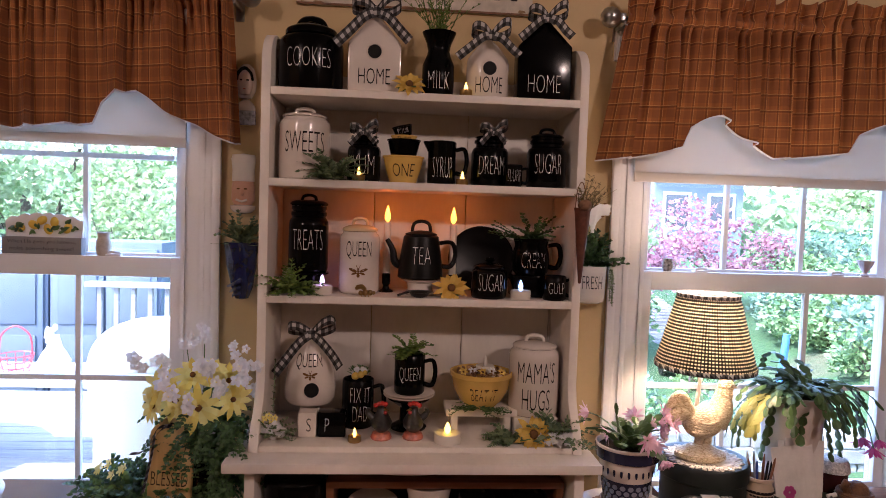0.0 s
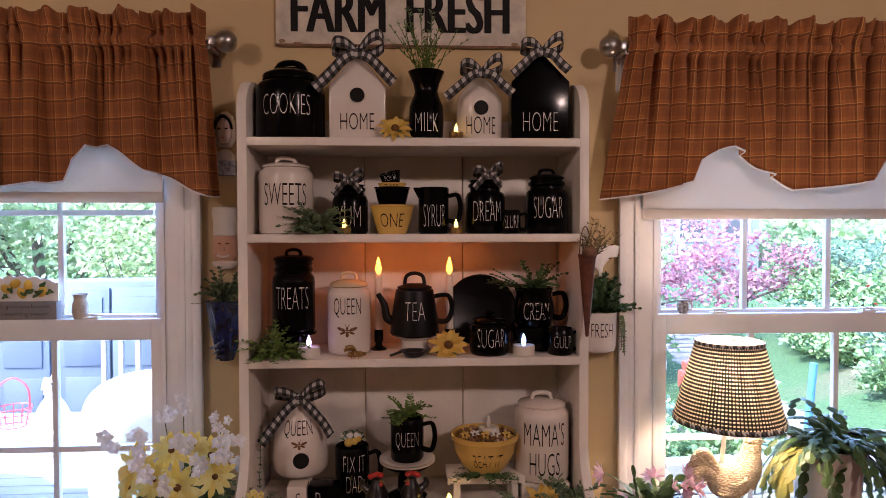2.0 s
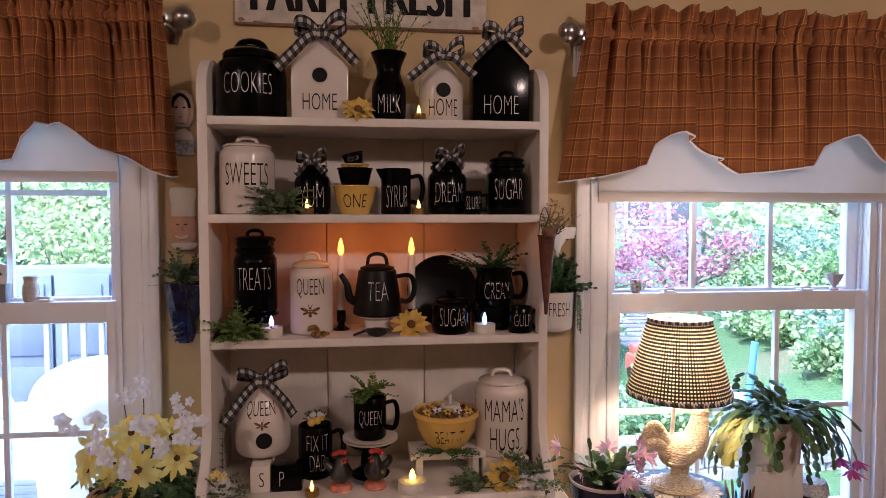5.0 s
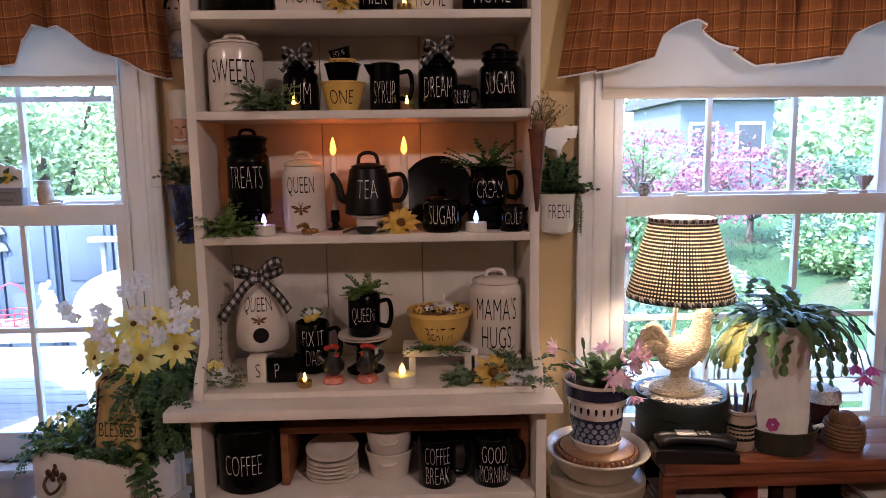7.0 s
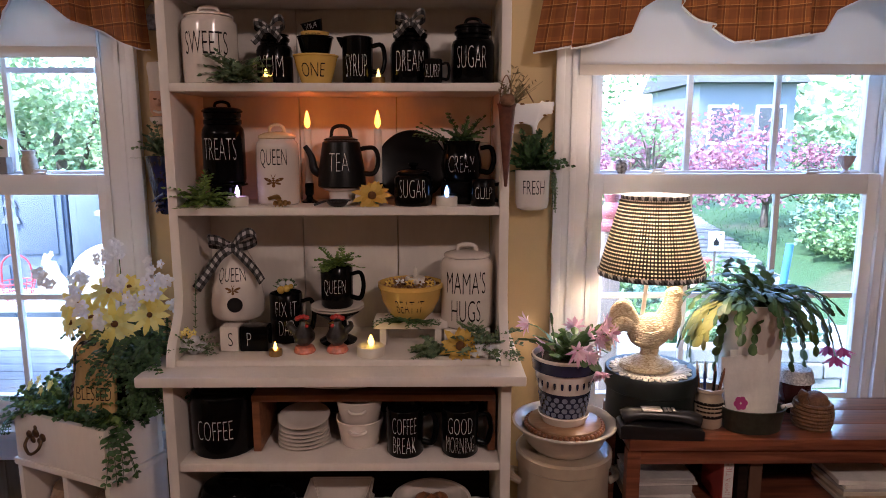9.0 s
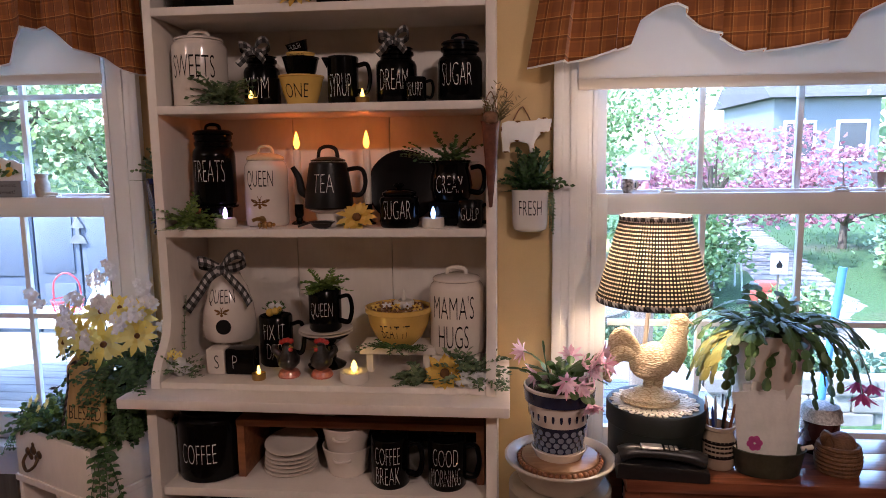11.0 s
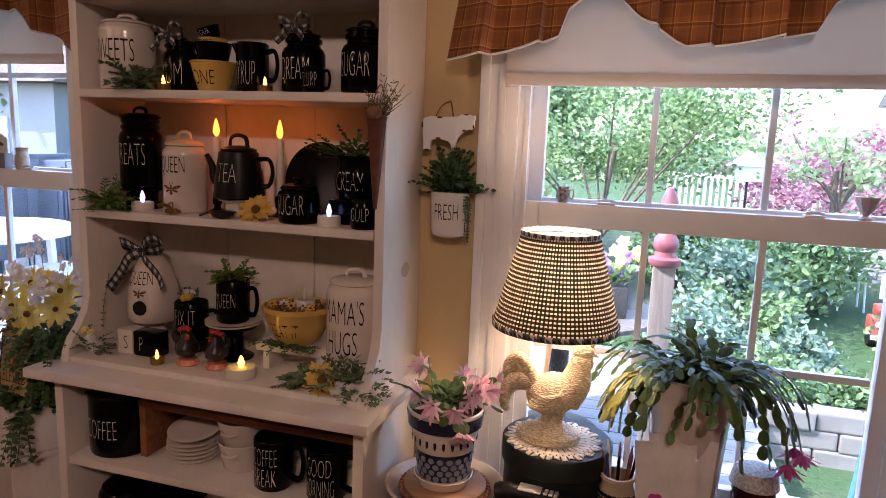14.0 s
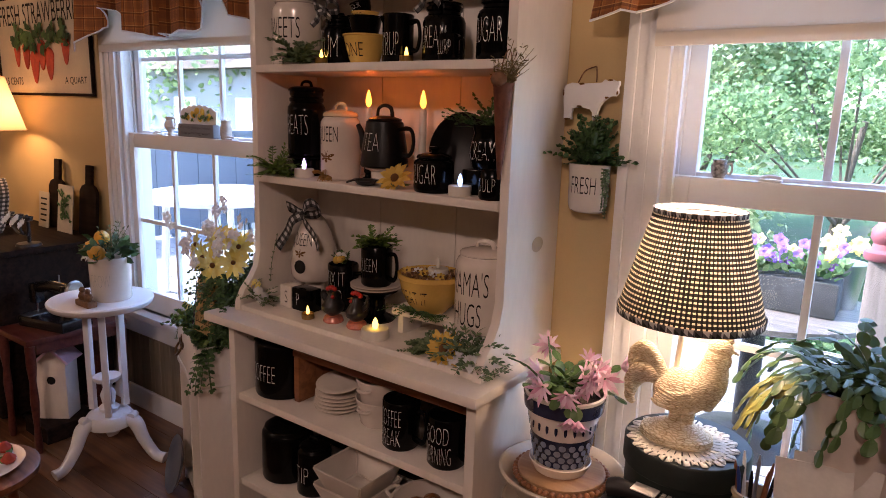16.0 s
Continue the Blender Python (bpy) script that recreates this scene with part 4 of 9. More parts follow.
canister("sugar_jar", 0.426, 1.866, S2, 0.056, 0.168, BLACK, CHALK, [("SUGAR", 0.067, 0.078, 0.054)], "black glazed ceramic sugar jar with loop lid", style="ringed", body=0.84, rz=-6)


def greenery(name, x, y, z, n, reach, leaf, width, mat, label, seed, up=0.5, droop=1.0, spread=(1, 0.7), category="greenery"):
    """A spray of leafy stems from one point."""
    ob = thing(name, x, y, z, label, category)
    L = Leaves(seed)
    for k in range(n):
        a = L.r.uniform(0, 6.28)
        d = Vector((math.cos(a) * spread[0], math.sin(a) * spread[1], L.r.uniform(0, up * 2)))
        L.sprig((0, 0, 0.004), d, reach * L.r.uniform(0.6, 1.15), leaf * 1.25, width * 1.5, 8, droop)
    lo = min(v.z for v in L.v)
    if lo < 0:
        for v in L.v:
            v.z = max(v.z, 0.001 + 0.002 * L.r.random())
    L.done("foliage", mat, ob)
    return ob


greenery("fir_sprig", -0.165, 1.795, S2, 34, 0.088, 0.020, 0.0075, FIR, "dusty green artificial fir sprig lying on the shelf", 11, 1.0)

# third shelf
canister("treats_jar", -0.238, 1.886, S3 + 0.055, 0.055, 0.215, BLACK, CHALK, [("TREATS", 0.092, 0.088, 0.056)], "tall black glazed treat jar with white lettering", style="neck", body=0.86, rz=4)
part_stand = thing("jar_stand", -0.238, 1.886, S3, "dark round stand under a black jar", "stand")
part("body", lathe([(0, 0), (0.05, 0), (0.052, 0.004), (0.040, 0.02), (0.042, 0.045), (0.058, 0.05), (0.058, 0.0545), (0, 0.0545)], 36), BLACK, part_stand)
canister("queen_jar", -0.094, 1.880, S3, 0.056, 0.210, WHITE, INK, [("QUEEN", 0.122, 0.072, 0.050)], "tall cream ceramic jar with a bee and black lettering", body=0.82, lidmat=surface("cream_gold_glaze", (0.70, 0.55, 0.33), 0.25, coat=0.3))


def bee(parent, place, s):
    """A small drawn bee: body, stripes and two pairs of wings."""
    for cx, cz, w, h, a in ((0, -0.22, 0.26, 0.30, 0), (0, -0.02, 0.30, 0.16, 0), (0, 0.16, 0.24, 0.16, 0), (0, 0.33, 0.20, 0.16, 0), (-0.44, 0.22, 0.70, 0.24, -20), (0.44, 0.22, 0.70, 0.24, 20), (-0.34, -0.06, 0.46, 0.18, 18), (0.34, -0.06, 0.46, 0.18, -18), (-0.12, 0.52, 0.05, 0.26, 24), (0.12, 0.52, 0.05, 0.26, -24)):
        bm = bmesh.new()
        bmesh.ops.create_circle(bm, cap_ends=True, segments=14, radius=0.5)
        ca, sa = math.cos(radians(a)), math.sin(radians(a))
        for v in bm.verts:
            x, z = v.co.x * w, v.co.y * h
            v.co = place((cx + x * ca - z * sa) * s, (cz + x * sa + z * ca) * s)
        part("bee_mark", bm, SEEDS, parent, smooth=False)


queen = [o for o in scene.objects if o.name == "queen_jar"][0]
bee(queen, on_round([(0.056, 0.0), (0.056, 0.16)], 0.060), 0.034)


def taper_candle(x):
    ob = thing("taper_candle", x, 1.912, S3, "ivory flameless taper candle lit orange in a black holder", "candle", "taper candles")
    part("holder", lathe([(0, 0), (0.021, 0), (0.022, 0.003), (0.010, 0.010), (0.008, 0.018), (0.012, 0.024), (0.012, 0.052), (0.0095, 0.054), (0, 0.054)], 24), BLACK, ob)
    part("stick", lathe([(0, 0.0545), (0.0105, 0.0545), (0.0102, 0.195), (0.008, 0.2), (0, 0.2)], 24), WAX, ob)
    part("flame", lathe([(0, 0.201), (0.006, 0.206), (0.0088, 0.216), (0.006, 0.232), (0.002, 0.246), (0, 0.249)], 18), FLAME, ob, "glowing amber flame")


for x in (-0.018, 0.172):
    taper_candle(x)
# teapot
ob = thing("teapot", 0.078, 1.870, S3 + 0.0460, "matte black teapot with white lettering on a low stand", "teapot")
TEAM = surface("black_matte_enamel", (0.004, 0.004, 0.004), 0.38, vary=0.2, bump=0.05, specular=0.2)
prof = [(0, 0), (0.060, 0), (0.064, 0.004), (0.060, 0.05), (0.049, 0.118), (0.042, 0.122), (0, 0.122)]
part("body", lathe(prof, 44), TEAM, ob)
lid = part("lid", lathe([(0.045, 0.1225), (0.045, 0.126), (0.02, 0.134), (0, 0.135)], 36), TEAM, ob)
part("grip", loop_handle(0.026, 0.030, 0.0042, 0.131), TEAM, lid)
part("spout", tube([(-0.050, 0, 0.035), (-0.072, 0, 0.045), (-0.080, 0, 0.080), (-0.096, 0, 0.108)], 0.014, 12, r1=0.0065), TEAM, ob)
ear(0.054, 0.038, 0.100, 0.044, 0.0048, TEAM, ob, start=0.9)
word(ob, "TEA", 0.052, 0.046, on_round(prof[1:5], 0.067), CHALK)
st = thing("teapot_stand", 0.078, 1.870, S3, "small white ceramic stand under a teapot", "stand")
part("body", lathe([(0, 0), (0.040, 0), (0.042, 0.004), (0.034, 0.016), (0.036, 0.034), (0.052, 0.041), (0.052, 0.0455), (0, 0.0455)], 36), WHITE, st)
# sugar bowl, plate behind, cream pot, mug
pl = thing("plate", 0.262, 1.965, S3, "round black plate leaning on the back boards", "plate")
bm = lathe([(0, 0), (0.066, 0), (0.096, 0.009), (0.099, 0.011), (0.095, 0.013), (0.066, 0.005), (0, 0.005)], 48)
bmesh.ops.transform(bm, matrix=pose(0, 0, 0.0976, 80, 0, 0), verts=bm.verts)
part("body", bm, surface("black_plate_glaze", (0.003, 0.003, 0.0035), 0.3, vary=0.2, bump=0.03, specular=0.14), pl)
canister("sugar_bowl", 0.270, 1.835, S3, 0.050, 0.112, BLACK, CHALK, [("SUGAR", 0.046, 0.072, 0.046)], "round black glazed sugar bowl with knob lid", "sugar bowl", knob="ball", body=0.72)
ob = thing("cream_pot", 0.398, 1.895, S3 + 0.062, "black glazed cream jug planted with greenery", "jug")
prof = [(0, 0), (0.042, 0), (0.050, 0.01), (0.056, 0.04), (0.052, 0.065), (0.046, 0.085), (0.052, 0.105), (0.048, 0.105), (0.042, 0.085), (0, 0.08)]
part("body", lathe(prof, 44), BLACK, ob)
ear(0.052, 0.025, 0.085, 0.036, 0.005, BLACK, ob)
word(ob, "CREAM", 0.074, 0.044, on_round(prof[1:7], 0.045), CHALK)
st = thing("pot_stand", 0.398, 1.895, S3, "dark stand under a black cream jug", "stand")
part("body", boxed(-0.055, 0.055, -0.045, 0.045, 0, 0.0615, bevel=0.004), BLACK, st)
gp = greenery("green_sprays", 0.398, 1.89, S3 + 0.160, 16, 0.085, 0.016, 0.0085, DEEP, "dark green leafy sprays in a black jug", 21, 0.7, 0.5, (1.1, 0.5))
L = Leaves(77)
for k in range(7):
    L.sprig((-0.03, -0.01, 0.0), (-1.0, L.r.uniform(-0.4, 0.2), L.r.uniform(0.3, 0.9)), 0.095, 0.016, 0.009, 9, 0.2)
L.done("spray", DEEP, gp)
mug(0.452, 1.818, S3, 0.033, 0.068, BLACK, CHALK, [("GULP", 0.035, 0.046, 0.030)], "small black ceramic mug with white lettering", side=1)


def led_tealight(x, y, z, R, H, flame, label, group="white tealights"):
    ob = thing("tealight", x, y, z, label, "candle", group)
    part("body", lathe([(0, 0), (R * 0.96, 0), (R, 0.002), (R, H - 0.003), (R * 0.95, H), (R * 0.5, H - 0.0015), (0, H - 0.003)], 36), WAX, ob)
    part("flame", lathe([(0, H - 0.0028), (R * 0.16, H), (R * 0.24, H + 0.010), (R * 0.14, H + 0.022), (0, H + 0.030)], 16), flame, ob, "glowing flame tip")


led_tealight(-0.192, 1.832, S3, 0.028, 0.024, VFLAME, "white tealight with a pale violet lit flame")
led_tealight(0.358, 1.822, S3, 0.028, 0.024, TFLAME, "white tealight with a pale blue lit flame")
led_tealight(0.160, 1.748, S4, 0.036, 0.026, YFLAME, "large white tealight with a yellow lit flame")
sunflower(0.163, 1.817, S3 + 0.002, 0.048, (0.05, -1, 0.75), 9)
greenery("fern_sprig", -0.275, 1.800, S3, 40, 0.088, 0.017, 0.006, FERN, "bright green artificial fern sprig lying on the shelf", 31, 0.75)
# tea strainer and gold bee
ob = thing("tea_strainer", 0.075, 1.800, S3, "tarnished silver tea strainer lying on the shelf", "strainer")
part("bowl", lathe([(0.010, 0.0), (0.022, 0.004), (0.029, 0.014), (0.034, 0.015), (0.034, 0.017), (0.027, 0.016), (0.020, 0.007), (0, 0.003)], 30), IRON, ob)
part("handle", tube([(-0.030, -0.002, 0.015), (-0.045, -0.005, 0.010), (-0.060, -0.008, 0.005)], 0.004, 8, flat=0.5), IRON, ob)
ob = thing("bee_figure", -0.072, 1.795, S3, "small gold bee figure lying on the shelf", "figurine")
bm = bmesh.new()
for px, pz, r in ((-0.012, 0.009, 0.007), (0.0, 0.010, 0.009), (0.013, 0.010, 0.008), (0.023, 0.010, 0.005)):
    bmesh.ops.create_uvsphere(bm, u_segments=12, v_segments=8, radius=r, matrix=Matrix.Translation((px, 0, pz)))
for s in (-1, 1):
    for k in range(3):
        tube([(0.004 * k - 0.004, 0, 0.01), (0.008 * k - 0.008, s * 0.010, 0.013), (0.009 * k - 0.008, s * 0.018, 0.001)], 0.0012, 5, n=6, bm=bm)
    tube([(0.0, s * 0.003, 0.017), (-0.010, s * 0.014, 0.026), (-0.026, s * 0.018, 0.022)], 0.005, 8, flat=0.25, n=8, bm=bm)
part("body", bm, BRASS, ob)

# ---- lowest display shelf ----
ob = thing("birdhouse", -0.226, 1.902, S4, "domed white ceramic birdhouse on a stem with a check bow", "birdhouse", "ceramic birdhouses")
prof = [(0, 0.062), (0.030, 0.062), (0.062, 0.066), (0.071, 0.080), (0.072, 0.110), (0.066, 0.160), (0.052, 0.210), (0.032, 0.250), (0.012, 0.268), (0, 0.270)]
part("body", lathe(prof, 48), WHITE, ob)
part("stem", lathe([(0, 0), (0.036, 0), (0.036, 0.004), (0.030, 0.03), (0.030, 0.0615), (0, 0.0615)], 36), WHITE, ob)
word(ob, "QUEEN", 0.074, 0.044, on_round(prof[2:9], 0.190, turn=2), INK)
bee(ob, on_round(prof[2:9], 0.150, turn=6), 0.027)
hm = lathe([(0.0205, 0.0), (0.020, 0.0014), (0, 0.0014)], 28)
bmesh.ops.transform(hm, matrix=pose(0.012, -0.0706, 0.113, 88, 0, 8), verts=hm.verts)
part("entry_hole", hm, INK, ob, "dark round entry hole")
bow(-0.219, 1.855, S4 + 0.268, 0.092, "black and white buffalo check ribbon bow on a domed birdhouse", tails=0.9, spread=1.05)
ob = thing("salt_shaker", -0.217, 1.800, S4, "white ceramic salt shaker with one black letter", "shaker")
part("body", boxed(-0.025, 0.025, -0.024, 0.024, 0, 0.068, bevel=0.006), WHITE, ob)
word(ob, "S", 0.012, 0.036, on_flat(0.004, -0.0248, 0.034), INK)
ob = thing("pepper_shaker", -0.152, 1.800, S4, "black ceramic pepper shaker with one white letter", "shaker")
part("body", boxed(-0.038, 0.038, -0.024, 0.024, 0, 0.068, bevel=0.006), BLACK, ob)
word(ob, "P", 0.011, 0.036, on_flat(-0.012, -0.0248, 0.034), CHALK)
mug(-0.088, 1.885, S4, 0.045, 0.136, BLACK, CHALK, [("FIX IT", 0.098, 0.058, 0.040), ("DAD", 0.045, 0.042, 0.042)], "tall black ceramic mug with white lettering", rz=12)
ob = thing("bee_nest", -0.088, 1.885, S4 + 0.131, "small bee ornament and dark sprigs in a mug", "ornament")
bm = bmesh.new()
for px, pz, r in ((-0.008, 0.016, 0.011), (0.007, 0.020, 0.010), (0.019, 0.026, 0.007)):
    bmesh.ops.create_uvsphere(bm, u_segments=12, v_segments=8, radius=r, matrix=Matrix.Translation((px, -0.02, pz)))
part("bee_body", bm, SUNPETAL, ob)
bm = bmesh.new()
for s in (-1, 1):
    bmesh.ops.create_uvsphere(bm, u_segments=10, v_segments=6, radius=0.014, matrix=pose(0.004 + s * 0.012, -0.012, 0.030, 0, s * 40, 0) @ Matrix.Diagonal((1, 0.2, 0.6, 1)))
part("bee_wings", bm, WHITEPETAL, ob)
L = Leaves(61)
for k in range(16):
    L.sprig((0, 0, 0.0), (L.r.uniform(-0.8, 0.8), L.r.uniform(-0.6, 0.4), 1), 0.040, 0.013, 0.006, 5, 0.4)
L.done("foliage", DEEP, ob)
# plates on a dark pedestal with the planted mug
st = thing("cake_pedestal", 0.057, 1.870, S4, "low dark pedestal stand carrying plates", "stand")
part("body", lathe([(0, 0), (0.050, 0), (0.052, 0.005), (0.026, 0.02), (0.024, 0.06), (0.055, 0.082), (0.060, 0.085), (0.060, 0.0885), (0, 0.0885)], 40), BLACK, st)
for k in range(2):
    p = thing("plate", 0.057, 1.868, S4 + 0.089 + k * 0.0075, "small cream plate stacked under a mug", "plate", "stacked side plates")
    part("body", lathe([(0, 0), (0.045, 0), (0.072, 0.007), (0.073, 0.009), (0.070, 0.010), (0.044, 0.0055), (0, 0.0055)], 44), WHITE, p)
mug(0.057, 1.868, S4 + 0.102, 0.0435, 0.112, BLACK, CHALK, [("QUEEN", 0.058, 0.062, 0.044)], "black ceramic mug with white lettering planted with fern")
greenery("fern", 0.057, 1.868, S4 + 0.102 + 0.104, 30, 0.066, 0.016, 0.006, FERN, "bright green fern growing out of a black mug", 41, 0.9, 0.9, (1, 1), "plant")


def hen(x, y, s, label):
    ob = thing("hen_figure", x, y, S4, label, "figurine", "hen figurines")
    ob.scale = (1.22, 1.22, 1.12)
    pat = surface("speckled_black_glaze", (0.010, 0.009, 0.009), 0.3, vary=0.9, scale=160, fine=300, coat=0.4)
    bm = lathe([(0, 0.016), (0.012, 0.018), (0.024, 0.030), (0.026, 0.042), (0.018, 0.056), (0.012, 0.066), (0.010, 0.076), (0, 0.081)], 24, 0.9, 1.1)
    tube([(-s * 0.012, 0, 0.045), (-s * 0.030, 0, 0.062), (-s * 0.028, 0, 0.074)], 0.010, 10, r1=0.005, flat=0.6, bm=bm)
    part("body", bm, pat, ob)
    red = surface("red_glaze", (0.50, 0.03, 0.02), 0.3, coat=0.3)
    bm = bmesh.new()
    for k in range(4):
        bmesh.ops.create_uvsphere(bm, u_segments=8, v_segments=6, radius=0.006, matrix=Matrix.Translation((s * (0.008 - 0.007 * k), -0.004, 0.083 + 0.004 * math.sin(k + 0.4))))
    bmesh.ops.create_uvsphere(bm, u_segments=8, v_segments=6, radius=0.005, matrix=Matrix.Translation((s * 0.008, -0.010, 0.066)))
    part("comb", bm, red, ob, "red comb")
    part("beak", tube([(s * 0.006, -0.008, 0.074), (s * 0.016, -0.014, 0.072)], 0.0035, 6, r1=0.0008, n=2), BRASS, ob)
    bm = lathe([(0, 0), (0.022, 0), (0.024, 0.004), (0.020, 0.014), (0.012, 0.018), (0, 0.018)], 20)
    part("base", bm, surface("coral_glaze", (0.55, 0.16, 0.10), 0.3, vary=0.4, scale=90, coat=0.3), ob, "coral and white base")
    return ob


hen(-0.018, 1.775, 1, "black speckled ceramic hen salt shaker with red comb")
hen(0.068, 1.778, -1, "black speckled ceramic hen pepper shaker with red comb")
# yellow bowl on a riser
ob = thing("riser", 0.260, 1.862, S4, "small white painted wooden riser shelf", "stand")
part("top", boxed(-0.100, 0.100, -0.05, 0.05, 0.050, 0.070, bevel=0.003), HUTCH, ob)
for s in (-1, 1):
    part("leg", boxed(s * 0.075 - 0.009, s * 0.075 + 0.009, -0.042, 0.042, 0, 0.0495, bevel=0.002), HUTCH, ob)
ob = thing("mixing_bowl", 0.260, 1.852, S4 + 0.0705, "butter yellow ceramic mixing bowl with black lettering", "bowl")
prof = [(0, 0), (0.040, 0), (0.044, 0.005), (0.062, 0.022), (0.078, 0.055), (0.085, 0.086), (0.0885, 0.090), (0.0885, 0.101), (0.084, 0.102), (0.076, 0.06), (0.05, 0.02), (0, 0.012)]
part("body", lathe(prof, 52), YELLOW, ob)
word(ob, "BEAT IT", 0.074, 0.036, on_round(prof[2:7], 0.048), INK)
pp = thing("potpourri", 0.260, 1.852, S4 + 0.0705 + 0.078, "dried petals and seed heads heaped in a bowl", "potpourri")
L = Leaves(81)
for k in range(260):
    a, r = L.r.uniform(0, 6.28), 0.072 * math.sqrt(L.r.random())
    L.leaf((r * math.cos(a), r * math.sin(a), 0.012 + 0.012 * (1 - r / 0.072)), (L.r.uniform(-1, 1), L.r.uniform(-1, 1), L.r.uniform(-0.2, 0.7)), 0.018, 0.011)
L.done("petals", leafy("dried_petals", (0.10, 0.035, 0.012), (0.52, 0.30, 0.12), 0.8, 0.05, (0.7, 0.62, 0.5)), pp)
for k in range(5):
    bloom(pp, (-0.055 + 0.027 * k, -0.035 + 0.012 * (k % 2), 0.026), (0.2, -0.7, 1), 6, 0.014, 0.008, WHITEPETAL if k % 2 else SUNPETAL, SEEDS, 0.003, k)
led_tealight(0.272, 1.862, S4 + 0.0705 + 0.094, 0.027, 0.020, WAX, "ivory candle set in dried petals", "bowl candle")
greenery("juniper_sprig", 0.250, 1.800, S4 + 0.0705, 26, 0.085, 0.013, 0.0035, DEEP, "dark green juniper sprig lying under a bowl", 91, 0.3, 1.0, (1.2, 0.5))
canister("mama_jar", 0.413, 1.862, S4 + 0.052, 0.0715, 0.222, WHITE, INK, [("MAMA'S", 0.128, 0.112, 0.060), ("HUGS", 0.052, 0.080, 0.058)], "large cream ceramic jar with black lettering on a riser", body=0.85, rz=-4)
st = thing("jar_block", 0.413, 1.862, S4, "white painted wooden block under a jar", "stand")
part("body", boxed(-0.062, 0.062, -0.06, 0.06, 0, 0.0515, bevel=0.003), HUTCH, st)
greenery("fir_sprig", 0.330, 1.755, S4, 22, 0.070, 0.017, 0.007, FIR, "dusty green artificial fir sprig lying on the shelf", 101, 0.6)
greenery("fir_sprig", 0.455, 1.745, S4, 30, 0.098, 0.021, 0.008, FIR, "dusty green artificial fir sprig standing at the shelf end", 103, 1.1)
sunflower(0.392, 1.735, S4 + 0.004, 0.052, (-0.1, -1, 0.45), 15)
ob = thing("white_blossom", 0.445, 1.728, S4, "white artificial blossoms lying on the shelf", "flower")
for k in range(3):
    bloom(ob, (-0.02 + 0.028 * k, -0.004 * k, 0.020), (0.2 * (k - 1), -1, 0.7), 7, 0.026, 0.018, WHITEPETAL, None, 0.005, 120 + k, "flower", 0.5, 2)
ob = thing("cotton_sprig", -0.305, 1.752, S4, "cotton bolls with yellow blossoms and leaves on the shelf", "greenery")
bm = bmesh.new()
for px, py, pz, r in ((0, 0, 0.026, 0.018), (0.022, -0.004, 0.024, 0.016), (0.010, -0.010, 0.040, 0.015), (-0.018, 0, 0.030, 0.014), (0.004, 0.004, 0.014, 0.014)):
    bmesh.ops.create_icosphere(bm, subdivisions=3, radius=r, matrix=Matrix.Translation((px, py, pz)))
for v in bm.verts:
    v.co += v.co.normalized() * 0.004 * noise.noise(v.co * 90)
part("cotton", bm, WHITEPETAL, ob)
for k in range(5):
    bloom(ob, (-0.025 + 0.008 * k, -0.004, 0.055 + 0.006 * (k % 3)), (-0.2 + 0.1 * k, -1, 0.4), 5, 0.010, 0.007, PETAL, None, 0.002, k + 140)
L = Leaves(151)
for k in range(20):
    L.sprig((0.0, 0, 0.012), (L.r.uniform(-0.5, 1.2), L.r.uniform(-0.6, 0.5), L.r.uniform(0, 0.9)), 0.060, 0.016, 0.007, 6, 0.6)
for v in L.v:
    v.z = max(v.z, 0.001)
L.done("foliage", FIR, ob)
L = Leaves(152)
L.sprig((-0.006, 0.05, 0.04), (-0.1, 0, 1), 0.16, 0.010, 0.004, 9, 0.3)
L.done("trailing_stem", FIR, ob)

# ---- under the worktop ----
canister("coffee_jar", -0.246, 1.790, 0.5172, 0.084, 0.196, BLACK, CHALK, [("COFFEE", 0.080, 0.094, 0.052)], "large black glazed coffee jar with white lettering", body=0.90, knob="ball")
ob = thing("rack", 0.165, 1.850, 0.5172, "reddish wooden rack with plates and mugs beneath", "shelf rack")
part("top", boxed(-0.325, 0.322, -0.10, 0.09, 0.142, 0.160, bevel=0.003), CEDAR, ob)
for x in (-0.325, 0.302):
    part("side", boxed(x, x + 0.020, -0.095, 0.085, 0, 0.1415, bevel=0.002), CEDAR, ob)
for k in range(5):
    p = thing("side_plate", -0.036, 1.815, 0.5174 + k * 0.0105, "small cream plate in a stack on the shelf", "plate", "stacked cream plates")
    R = 0.071 - 0.0008 * k
    part("body", lathe([(0, 0), (R * 0.6, 0), (R, 0.0085), (R * 1.01, 0.0105), (R * 0.97, 0.0115), (R * 0.6, 0.005), (0, 0.005)], 44), WHITE, p)
p = thing("side_plate", -0.036, 1.822, 0.5705, "small cream plate tilted on top of a stack", "plate", "stacked cream plates")
bm = lathe([(0, 0), (0.043, 0), (0.070, 0.0085), (0.071, 0.0105), (0.068, 0.0115), (0.043, 0.005), (0, 0.005)], 44)
bmesh.ops.transform(bm, matrix=pose(0, 0, 0.0125, 9, 0, 0), verts=bm.verts)
part("body", bm, WHITE, p)
